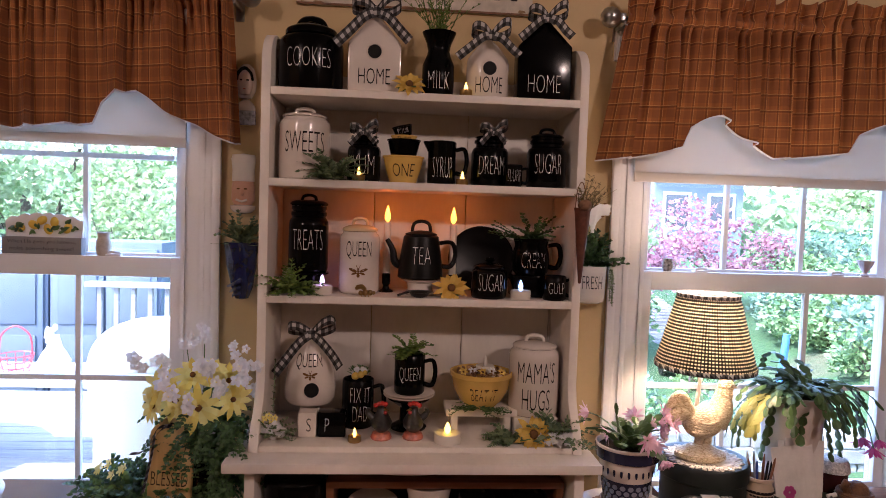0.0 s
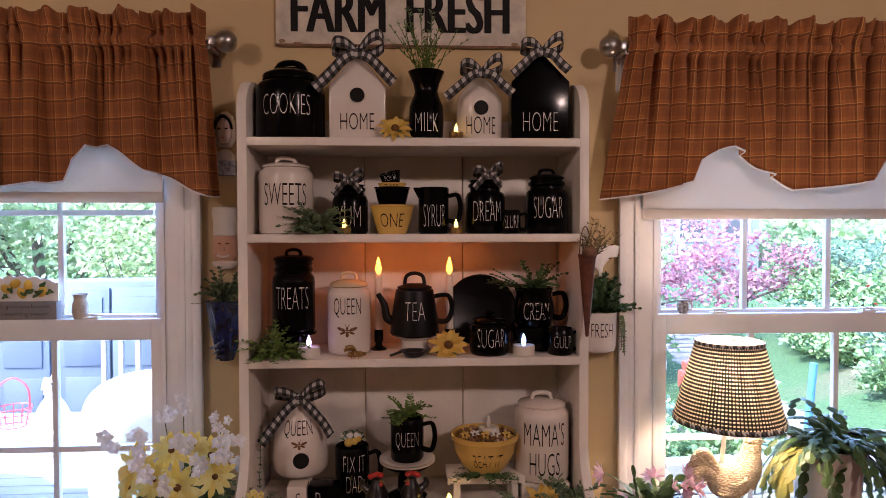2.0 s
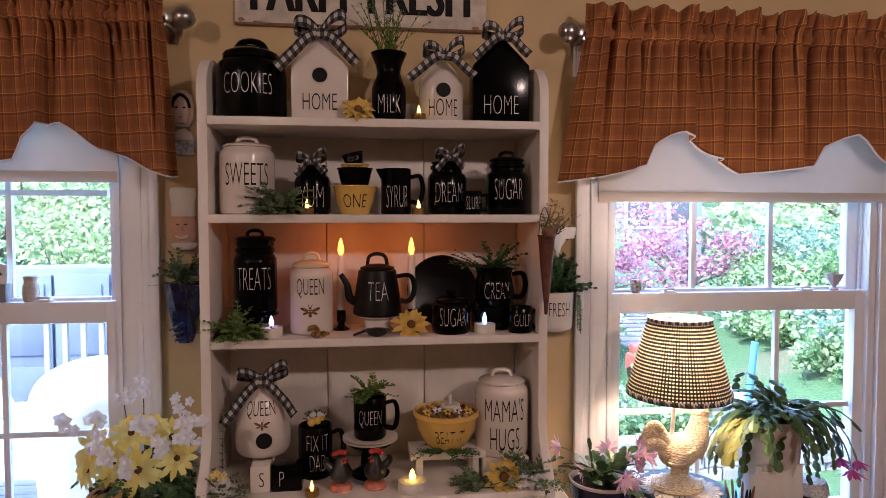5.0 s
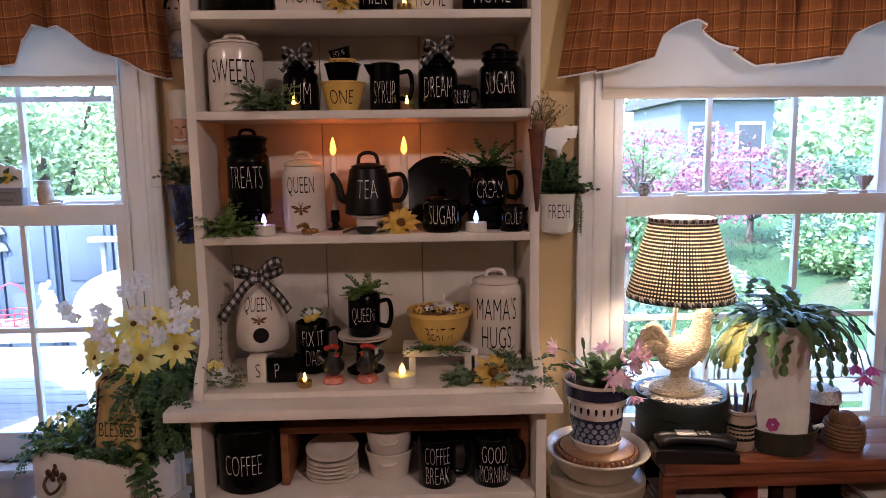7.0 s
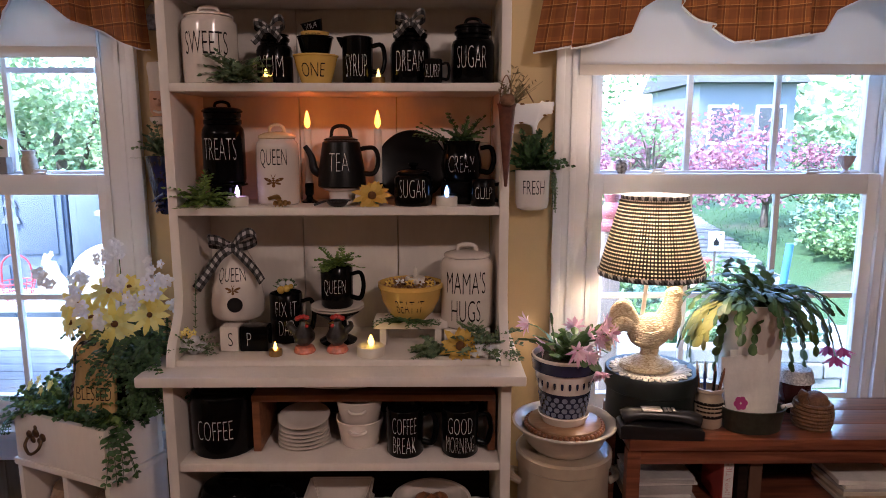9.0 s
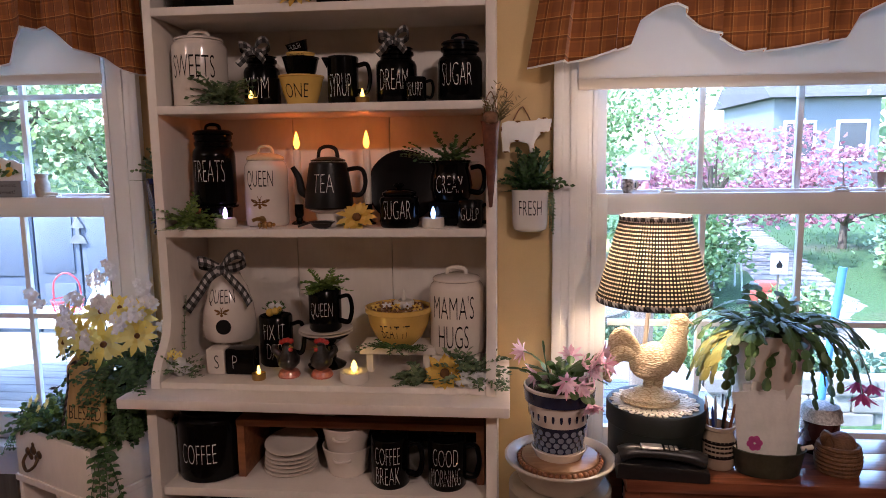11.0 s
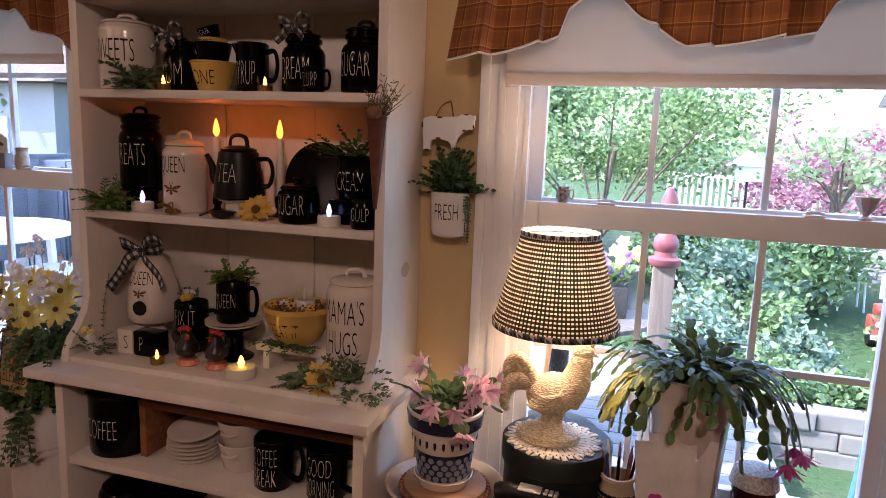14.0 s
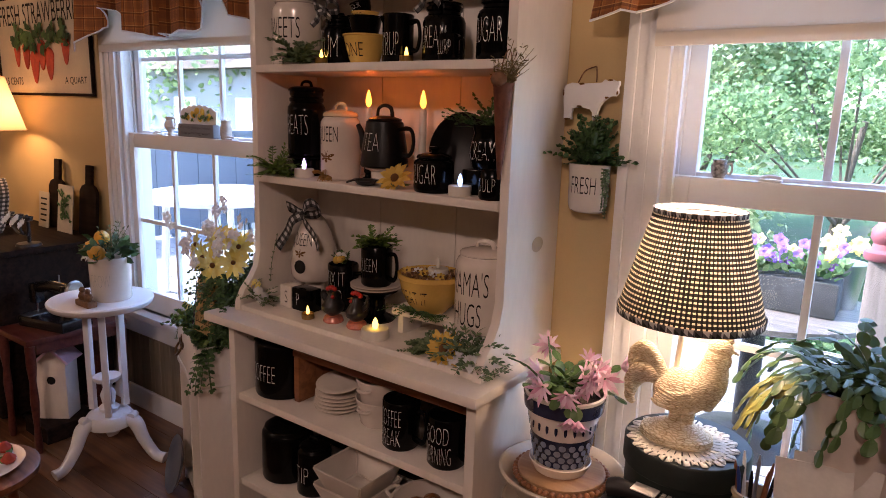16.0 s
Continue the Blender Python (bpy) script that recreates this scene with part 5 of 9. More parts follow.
for k in range(2):
    ob = thing("ramekin", 0.119, 1.815, 0.5174 + k * 0.058, "cream ceramic bowl with small grips in a stack", "bowl", "stacked cream bowls")
    prof = [(0, 0), (0.048, 0), (0.052, 0.004), (0.060, 0.05), (0.066, 0.074), (0.064, 0.076), (0.056, 0.05), (0.045, 0.01), (0, 0.01)]
    part("body", lathe(prof, 44), WHITE, ob)
    part("grip", tube([(-0.022, -0.060, 0.055), (-0.012, -0.072, 0.053), (0.012, -0.072, 0.053), (0.022, -0.060, 0.055)], 0.0045, 8), WHITE, ob)
mug(0.246, 1.756, 0.5172, 0.049, 0.128, BLACK, CHALK, [("COFFEE", 0.090, 0.066, 0.044), ("BREAK", 0.038, 0.062, 0.044)], "black ceramic mug with white lettering")
mug(0.392, 1.756, 0.5172, 0.049, 0.128, BLACK, CHALK, [("GOOD", 0.090, 0.066, 0.044), ("MORNING", 0.038, 0.080, 0.044)], "black ceramic mug with white lettering")
ob = thing("platter", 0.06, 1.845, 0.6777, "oval white platter lying on a rack", "platter")
part("body", lathe([(0, 0), (0.12, 0), (0.17, 0.014), (0.172, 0.018), (0.165, 0.018), (0.11, 0.005), (0, 0.005)], 48, 1, 0.5), WHITE, ob)
ob = thing("black_dish", 0.38, 1.86, 0.6777, "round shallow black dish lying on a rack", "dish")
part("body", lathe([(0, 0), (0.05, 0), (0.085, 0.02), (0.087, 0.024), (0.082, 0.024), (0.05, 0.005), (0, 0.005)], 40), BLACK, ob)
# bottom shelf
LOW = 0.2352
canister("black_jar", -0.245, 1.800, LOW, 0.078, 0.185, BLACK, CHALK, [], "large plain black glazed jar with lid", body=0.88)
canister("black_jar", -0.110, 1.785, LOW, 0.052, 0.170, BLACK, CHALK, [("TIP", 0.07, 0.05, 0.05)], "black glazed jar with white lettering", body=0.86)
for k in range(2):
    ob = thing("baking_dish", 0.055, 1.800, LOW + k * 0.050, "square cream ceramic dish in a stack", "dish", "stacked square dishes")
    bm = bmesh.new()
    for r0, h0, r1, h1 in ((0.062, 0.0, 0.094, 0.085), (0.058, 0.006, 0.088, 0.085)):
        a = [bm.verts.new((x * r0, y * r0, h0)) for x, y in ((-1, -1), (1, -1), (1, 1), (-1, 1))]
        b = [bm.verts.new((x * r1, y * r1, h1)) for x, y in ((-1, -1), (1, -1), (1, 1), (-1, 1))]
        bm.faces.new(a)
        for i in range(4):
            bm.faces.new((a[i], a[(i + 1) % 4], b[(i + 1) % 4], b[i]))
    vs = list(bm.verts)
    for i in range(4):
        bm.faces.new((vs[4 + i], vs[4 + (i + 1) % 4], vs[12 + (i + 1) % 4], vs[12 + i]))
    bmesh.ops.recalc_face_normals(bm, faces=bm.faces)
    bmesh.ops.bevel(bm, geom=list(bm.edges), offset=0.004, segments=2, affect="EDGES")
    part("body", bm, WHITE, ob)
ob = thing("colander", 0.315, 1.800, LOW, "wide cream ceramic bowl with side handles and lettering", "bowl")
prof = [(0, 0), (0.060, 0), (0.066, 0.005), (0.092, 0.05), (0.106, 0.110), (0.111, 0.112), (0.111, 0.120), (0.102, 0.120), (0.086, 0.05), (0.05, 0.012), (0, 0.012)]
part("body", lathe(prof, 52), WHITE, ob)
word(ob, "FRESH", 0.085, 0.036, on_round(prof[2:6], 0.082), INK)
for s in (-1, 1):
    part("handle", tube([(s * 0.103, -0.025, 0.10), (s * 0.135, -0.018, 0.106), (s * 0.135, 0.018, 0.106), (s * 0.103, 0.025, 0.10)], 0.006, 8), WHITE, ob)
ob = thing("onions", 0.315, 1.800, LOW + 0.012, "reddish brown onions heaped in a bowl", "onion")
SKINM = surface("onion_skin", (0.28, 0.11, 0.04), 0.4, vary=0.3)
for k in range(7):
    a = k * 1.05
    r = 0.045 if k else 0.0
    bm = lathe([(0, 0), (0.018, 0.004), (0.030, 0.024), (0.022, 0.042), (0.005, 0.052), (0, 0.056)], 18, centre=(r * math.cos(a), r * math.sin(a), 0.050 if k else 0.066))
    part("bulb", bm, SKINM, ob)


# ---- on the wall round the hutch ----
ob = thing("farm_sign", 0.046, 2.030, 2.010, "weathered white wooden sign with black block lettering", "sign")
SIGNP = surface("weathered_sign_paint", (0.62, 0.56, 0.46), 0.7, vary=0.25, scale=20, fine=60, bump=0.3)
part("board", boxed(-0.352, 0.354, -0.004, 0.008, 0.0, 0.205, bevel=0.002), SIGNP, ob)
RUST = surface("rubbed_brown_edge", (0.20, 0.10, 0.05), 0.8, vary=0.5, scale=60, fine=200)
for z0, z1 in ((0.0, 0.006), (0.199, 0.205)):
    part("edge", boxed(-0.353, 0.355, -0.006, -0.0042, z0, z1), RUST, ob)
for k, dx in enumerate((-0.0048, -0.0024, 0.0, 0.0024, 0.0048)):
    word(ob, "FARM", 0.256, 0.120, on_flat(-0.178 + dx, -0.0052 - 0.0002 * k, 0.100), INK, 0.0)
    word(ob, "FRESH", 0.284, 0.120, on_flat(0.160 + dx, -0.0052 - 0.0002 * k, 0.100), INK, 0.0)
SCUFF = surface("scuffed_patch", (0.30, 0.19, 0.10), 0.8, vary=0.5, scale=70)
for sx, sz, w, h in ((-0.335, 0.012, 0.020, 0.014), (0.322, 0.010, 0.024, 0.012), (-0.29, 0.008, 0.03, 0.006), (0.335, 0.19, 0.012, 0.02), (-0.02, 0.007, 0.05, 0.004)):
    part("scuff", prism([(sx - w / 2, sz), (sx - w * 0.2, sz - h * 0.4), (sx + w / 2, sz - h * 0.1), (sx + w * 0.3, sz + h * 0.4), (sx - w * 0.3, sz + h * 0.5)], -0.0047, -0.0042), SCUFF, ob, smooth=False)

SKIN = surface("tinted_glaze", (0.60, 0.33, 0.21), 0.3, vary=0.15, coat=0.2)
PALE = surface("pale_bisque_glaze", (0.74, 0.60, 0.53), 0.25, vary=0.08, coat=0.3)
ROUGE = surface("red_painted_glaze", (0.50, 0.10, 0.08), 0.3)
TILE = surface("blue_white_glaze", (0.40, 0.42, 0.46), 0.25, vary=0.6, scale=90, coat=0.3)


def join_shapes(shapes):
    """One mesh of several turned or bent forms, each with its own glaze."""
    me_bm = bmesh.new()
    mats = []
    for bm, mat in shapes:
        if mat not in mats:
            mats.append(mat)
        me = mesh_of(bm)
        n = len(me_bm.faces)
        me_bm.from_mesh(me)
        me_bm.faces.ensure_lookup_table()
        for f in me_bm.faces[n:]:
            f.material_index = mats.index(mat)
        bpy.data.meshes.remove(me)
    me = mesh_of(me_bm)
    for m in mats:
        me.materials.append(m)
    return me


ob = part("lady_wall_plaque", join_shapes([
    (lathe([(0, 0.075), (0.018, 0.078), (0.030, 0.10), (0.031, 0.135), (0.024, 0.165), (0.010, 0.178), (0, 0.18)], 28, 1, 0.55), WHITE),
    (lathe([(0, 0.085), (0.015, 0.088), (0.023, 0.11), (0.022, 0.14), (0.013, 0.158), (0, 0.162)], 24, 1, 0.6, (0, -0.012, 0)), PALE),
    (tube([(-0.022, -0.016, 0.128), (-0.017, -0.021, 0.150), (0, -0.022, 0.163), (0.017, -0.021, 0.150), (0.022, -0.016, 0.128)], 0.006, 8, flat=0.6), BLACK),
    (boxed(-0.013, -0.006, -0.0262, -0.022, 0.126, 0.130, bevel=0.001), BLACK),
    (boxed(0.006, 0.013, -0.0262, -0.022, 0.126, 0.130, bevel=0.001), BLACK),
    (boxed(-0.004, 0.004, -0.0252, -0.021, 0.101, 0.104, bevel=0.001), ROUGE),
    (boxed(-0.030, 0.030, -0.012, 0.010, 0.0, 0.042, bevel=0.004), TILE),
    (lathe([(0, 0.04), (0.030, 0.041), (0.028, 0.055), (0.014, 0.072), (0, 0.08)], 24, 1, 0.5), WHITE)]), None)
ob.matrix_world = pose(-0.449, 2.026, 1.646)
tagged(ob, "painted ceramic bust plaque hung on the wall", "plaque")
ob = part("chef_wall_plaque", join_shapes([
    (lathe([(0, 0.0), (0.020, 0.004), (0.034, 0.03), (0.033, 0.07), (0.030, 0.088), (0, 0.09)], 28, 1, 0.6), SKIN),
    (lathe([(0.030, 0.084), (0.033, 0.086), (0.032, 0.12), (0.036, 0.150), (0.033, 0.163), (0, 0.167)], 28, 1, 0.6), WAX),
    (boxed(-0.015, -0.006, -0.0205, -0.016, 0.060, 0.064, bevel=0.001), SEEDS),
    (boxed(0.006, 0.015, -0.0205, -0.016, 0.060, 0.064, bevel=0.001), SEEDS),
    (lathe([(0, 0), (0.006, 0.002), (0.006, 0.008), (0.003, 0.018), (0, 0.02)], 12, 1, 1, (0, -0.020, 0.042)), SKIN),
    (lathe([(0, -0.012), (0.026, -0.008), (0.036, 0.002), (0.037, 0.012), (0.02, 0.016), (0, 0.016)], 28, 1, 0.65), WHITE),
    (tube([(-0.016, -0.020, 0.030), (0, -0.024, 0.025), (0.016, -0.020, 0.030)], 0.004, 8, flat=0.7), WHITE)]), None)
ob.matrix_world = pose(-0.451, 2.022, 1.394)
tagged(ob, "painted ceramic chef head plaque hung on the wall", "plaque")

ob = thing("wall_pocket", -0.445, 2.038, 1.128, "cobalt blue glazed wall pocket holding a plant", "wall pocket")
COBALT = surface("cobalt_glaze", (0.006, 0.013, 0.060), 0.14, vary=0.5, scale=25, fine=60, bump=0.5, depth=0.006, coat=0.5)
bm = lathe([(0, 0), (0.018, 0.004), (0.030, 0.04), (0.040, 0.10), (0.047, 0.155), (0.049, 0.170), (0.043, 0.170), (0.036, 0.1), (0, 0.06)], 40, 1, 0.75, (0, -0.040, 0))
for v in bm.verts:
    v.co += Vector((v.co.x, (v.co.y + 0.04), 0)) * (0.13 * math.sin(math.atan2(v.co.y + 0.04, v.co.x) * 7 + v.co.z * 30))
part("body", bm, COBALT, ob)
for k in range(3):
    part("leaf", tube([(0.006, -0.074, 0.062 - 0.018 * k), (-0.016, -0.072, 0.050 - 0.016 * k), (-0.040 + 0.008 * k, -0.050, 0.040 - 0.016 * k)], 0.010, 10, r1=0.003, flat=0.5), COBALT, ob)
greenery("pocket_plant", -0.445, 2.000, 1.290, 30, 0.085, 0.015, 0.010, FIR, "small green leafy plant in a blue wall pocket", 201, 1.4, 0.8, (1, 0.5), "plant")

ob = thing("wall_pocket", 0.607, 2.038, 1.142, "white ceramic wall pocket with black lettering", "wall pocket")
prof = [(0, 0), (0.034, 0.0), (0.044, 0.006), (0.048, 0.020), (0.050, 0.10), (0.051, 0.114), (0.046, 0.115), (0.044, 0.06), (0, 0.05)]
part("body", lathe(prof, 44, 1, 0.72, (0, -0.038, 0)), WHITE, ob)
fresh_place = on_round(prof[1:6], 0.066, sy=0.72)
word(ob, "FRESH", 0.064, 0.040, lambda x, z: (fresh_place(x, z)[0], fresh_place(x, z)[1] - 0.038, fresh_place(x, z)[2]), INK)
ob = greenery("pocket_plant", 0.607, 2.000, 1.250, 60, 0.098, 0.020, 0.0125, DEEP, "bushy green leafy plant in a white wall pocket", 211, 1.7, 0.25, (0.75, 0.45), "plant")
L = Leaves(213)
for k in range(3):
    L.sprig((0.046 + 0.003 * k, -0.030, 0.004), (0.45 + 0.1 * k, -0.5, 0.1), 0.10 + 0.008 * k, 0.009, 0.008, 14, 14)
L.done("trailing_stem", FIR, ob)
ob = thing("cow_plaque", 0.596, 2.003, 1.358, "chipped white cut-out cow plaque hanging on a wire", "plaque")
cow = [(60, 160), (66, 130), (100, 118), (160, 122), (215, 120), (250, 118), (262, 104), (278, 113), (300, 104), (316, 113), (332, 110), (334, 128), (327, 140), (331, 164), (318, 179), (300, 178), (284, 184), (262, 205), (246, 226), (238, 250), (241, 288), (215, 290), (212, 256), (200, 240), (150, 229), (112, 236), (105, 262), (109, 288), (68, 288), (67, 250), (62, 200)]
part("cutout", prism([((x - 197) * 0.0005, (290 - z) * 0.0005) for x, z in cow], -0.007, 0.005, bevel=0.0016), TRIM, ob)
for x, z, w, h in ((152, 124, 30, 9), (147, 227, 28, 8), (328, 166, 9, 16), (62, 165, 7, 26), (292, 108, 26, 7), (280, 186, 22, 9), (88, 286, 34, 7)):
    cx, cz = (x - 197) * 0.0005, (290 - z) * 0.0005
    part("chip", prism([(cx - w * 0.00025, cz), (cx - w * 0.0001, cz - h * 0.0003), (cx + w * 0.00025, cz - h * 0.0001), (cx + w * 0.00015, cz + h * 0.0003), (cx - w * 0.00015, cz + h * 0.0003)], -0.0078, -0.0071), SEEDS, ob, smooth=False)
part("wire", tube([(-0.036, 0.002, 0.086), (-0.022, 0.004, 0.112), (-0.012, 0.034, 0.124), (-0.006, 0.034, 0.122), (0.010, 0.002, 0.088)], 0.0016, 6), RUST, ob)

# rusty cone of twigs at the hutch's front edge
ob = thing("cone_holder", 0.505, 1.755, 1.225, "rusty tin cone filled with twigs hung on the hutch", "cone")
part("cone", lathe([(0, 0), (0.004, 0.002), (0.013, 0.10), (0.021, 0.195), (0.024, 0.205), (0.019, 0.203), (0, 0.16)], 28), surface("rusty_tin", (0.13, 0.045, 0.025), 0.6, metal=0.3, vary=0.4, scale=40, bump=0.4), ob)
part("wire", tube([(-0.018, 0.01, 0.19), (-0.012, 0.015, 0.25), (0.0, 0.018, 0.275), (0.010, 0.014, 0.25), (0.016, 0.008, 0.20)], 0.0013, 6), RUST, ob)
L = Leaves(221)
for k in range(26):
    d = Vector((L.r.uniform(-0.25, 0.95), L.r.uniform(-0.5, 0.3), 1)).normalized()
    n = L.r.uniform(0.05, 0.115)
    p0 = Vector((0.0, 0, 0.18))
    L.stem([p0, p0 + d * n * 0.6, p0 + d * n + Vector((0.01, 0, -0.004))], 0.0009)
    for j in range(7):
        L.leaf(p0 + d * n * L.r.uniform(0.4, 1.0), (L.r.uniform(-1, 1), L.r.uniform(-1, 1), L.r.uniform(0, 1)), 0.014, 0.003)
L.done("twig_spray", leafy("dry_twigs", (0.09, 0.055, 0.025), (0.24, 0.20, 0.09), 0.8, 0.1), ob)
bm = bmesh.new()
bmesh.ops.create_icosphere(bm, subdivisions=2, radius=0.016, matrix=Matrix.Translation((0, -0.02, 0.212)) @ Matrix.Diagonal((1.2, 0.8, 1, 1)))
part("rosette", bm, RUST, ob)

# ---- window ledge ornaments ----
RAIL = 1.2425
ob = thing("lemon_box_sign", -1.045, 2.072, RAIL, "small box sign with painted lemons and a grey slogan panel", "sign")
part("box", boxed(-0.114, 0.114, -0.016, 0.014, 0.0, 0.050, bevel=0.002), surface("grey_slogan_panel", (0.22, 0.22, 0.23), 0.7), ob)
word(ob, "When life gives you lemons,", 0.196, 0.014, on_flat(0, -0.0168, 0.036), INK)
word(ob, "make something sweet!", 0.184, 0.014, on_flat(0, -0.0168, 0.015), INK)
out = [(-0.110, 0.0505)] + [(-0.112 + 0.224 * k / 32, 0.096 + 0.006 * abs(math.sin(k * 0.62)) + 0.022 * math.sin(math.pi * k / 32) ** 0.7) for k in range(33)] + [(0.110, 0.0505)]
part("cutout_back", prism(out, 0.000, 0.008), TRIM, ob)
LEMON = surface("lemon_yellow", (0.72, 0.48, 0.06), 0.45, vary=0.12, bump=0.3)
for k, (lx, lz) in enumerate(((-0.070, 0.076), (-0.030, 0.086), (0.012, 0.074), (0.030, 0.095), (0.068, 0.078), (-0.006, 0.100))):
    bm = bmesh.new()
    bmesh.ops.create_uvsphere(bm, u_segments=12, v_segments=8, radius=0.013, matrix=pose(lx, -0.002, lz, 0, 30 * k, 0) @ Matrix.Diagonal((1.3, 0.35, 0.95, 1)))
    part("lemon", bm, LEMON, ob)
L = Leaves(231)
for k in range(26):
    L.leaf((L.r.uniform(-0.085, 0.085), -0.0035, L.r.uniform(0.062, 0.092)), (L.r.uniform(-1, 1), -0.12, L.r.uniform(-0.8, 0.7)), 0.022, 0.010, roll=(0, -1, 0))
L.done("painted_leaves", DEEP, ob)
ob = thing("mini_jar", -0.872, 2.070, RAIL, "small cream stoneware jar on the window rail", "jar")
part("body", lathe([(0, 0), (0.017, 0), (0.019, 0.004), (0.022, 0.02), (0.021, 0.042), (0.016, 0.054), (0.018, 0.066), (0.022, 0.070), (0.019, 0.071), (0.014, 0.055), (0, 0.05)], 32), surface("stoneware_glaze", (0.50, 0.44, 0.36), 0.4, vary=0.3, scale=40), ob)
ob = thing("mini_pitcher", -1.232, 2.070, RAIL, "small cream china pitcher on the window rail", "pitcher")
part("body", lathe([(0, 0), (0.012, 0), (0.014, 0.006), (0.010, 0.014), (0.024, 0.034), (0.022, 0.050), (0.014, 0.060), (0.020, 0.074), (0.017, 0.074), (0.011, 0.06), (0, 0.05)], 30), WHITE, ob)
ear(0.018, 0.030, 0.066, 0.016, 0.0025, WHITE, ob)
ob = thing("mini_mug", 0.882, 2.070, RAIL, "tiny black and white patterned mug on the window rail", "mug")
part("body", lathe([(0, 0), (0.012, 0), (0.013, 0.005), (0.017, 0.010), (0.018, 0.026), (0.014, 0.033), (0.0155, 0.040), (0.013, 0.040), (0, 0.03)], 30), surface("patterned_glaze", (0.30, 0.28, 0.26), 0.3, vary=1.0, scale=120, fine=160), ob)
ear(0.0165, 0.012, 0.030, 0.010, 0.002, WHITE, ob)
ob = thing("footed_cup", 1.552, 2.070, RAIL, "small scalloped footed china cup on the window rail", "cup")
bm = lathe([(0, 0), (0.013, 0), (0.014, 0.004), (0.006, 0.010), (0.012, 0.020), (0.020, 0.036), (0.025, 0.052), (0.022, 0.052), (0.010, 0.022), (0, 0.018)], 32)
for v in bm.verts:
    if v.co.z > 0.015:
        k = 1 + 0.09 * math.cos(8 * math.atan2(v.co.y, v.co.x)) * (v.co.z / 0.052)
        v.co.x, v.co.y = v.co.x * k, v.co.y * k
part("body", bm, surface("rosy_china", (0.50, 0.42, 0.40), 0.3, vary=0.2), ob)

# ---- low table under the window, and what stands on it ----
TT = 0.571
tb = thing("low_table", 1.262, 1.845, 0.0, "reddish brown varnished wooden low table with a lower shelf", "table")
for k, (a, b) in enumerate(((-0.145, -0.048), (-0.0475, 0.048), (0.0485, 0.140))):
    part("top_plank", boxed(-0.43, 0.465, a, b, TT - 0.030, TT, bevel=0.003), MAHOG, tb)
for x in (-0.415, 0.415):
    for y in (-0.125, 0.115):
        part("leg", boxed(x - 0.018, x + 0.018, y - 0.016, y + 0.016, 0, TT - 0.0305, bevel=0.003), MAHOG, tb)
part("apron", boxed(-0.395, 0.395, -0.128, -0.108, TT - 0.075, TT - 0.031, bevel=0.002), MAHOG, tb)
part("shelf", boxed(-0.395, 0.395, -0.105, 0.10, 0.330, 0.350, bevel=0.002), MAHOG, tb)
part("back_panel", boxed(-0.43, 0.45, 0.128, 0.138, 0.05, TT - 0.031), DARKWOOD, tb)
rr = random.Random(4)
PAPERS = [surface("paper_" + n, c, 0.6, vary=0.15) for n, c in (("cream", (0.55, 0.48, 0.38)), ("white", (0.65, 0.62, 0.58)), ("grey", (0.40, 0.38, 0.36)), ("tan", (0.42, 0.30, 0.18)))]
for x0, n in ((0.92, 9), (1.50, 7)):
    z = 0.3502
    for k in range(n):
        h = rr.uniform(0.006, 0.014)
        ob = thing("magazine", x0 + rr.uniform(-0.012, 0.012) + 0.03, 1.845, z, "worn paper magazine lying in a stack", "magazine", "stacked magazines", rr.uniform(-5, 5))
        part("page_block", boxed(-0.085, 0.085, -0.09, 0.06, 0, h, bevel=0.001), PAPERS[rr.randrange(4)], ob)
        z += h + 0.0004
for k, (x, w, mat, txt) in enumerate(((1.120, 0.030, surface("red_book_cloth", (0.42, 0.06, 0.05), 0.6), "IMPATIENS"), (1.160, 0.026, DARKWOOD, ""), (1.195, 0.034, surface("brown_book_cloth", (0.12, 0.06, 0.035), 0.6), ""))):
    ob = thing("book", x, 1.83, 0.3502, "upright book on the table's lower shelf", "book", "upright books")
    part("cover", boxed(-w / 2, w / 2, -0.078, 0.06, 0, 0.165, bevel=0.002), mat, ob)
    part("page_block", boxed(-w / 2 + 0.003, w / 2 - 0.003, -0.074, 0.058, 0.1655, 0.1675), PAPERS[1], ob)
    if txt:
        part("spine_panel", boxed(-w / 2 + 0.002, w / 2 - 0.002, -0.0795, -0.0785, 0.03, 0.16), CHALK, ob)
        word(ob, txt, 0.110, 0.015, lambda u, v: (-v, -0.0805, 0.095 + u), surface("red_print", (0.5, 0.03, 0.03), 0.6))
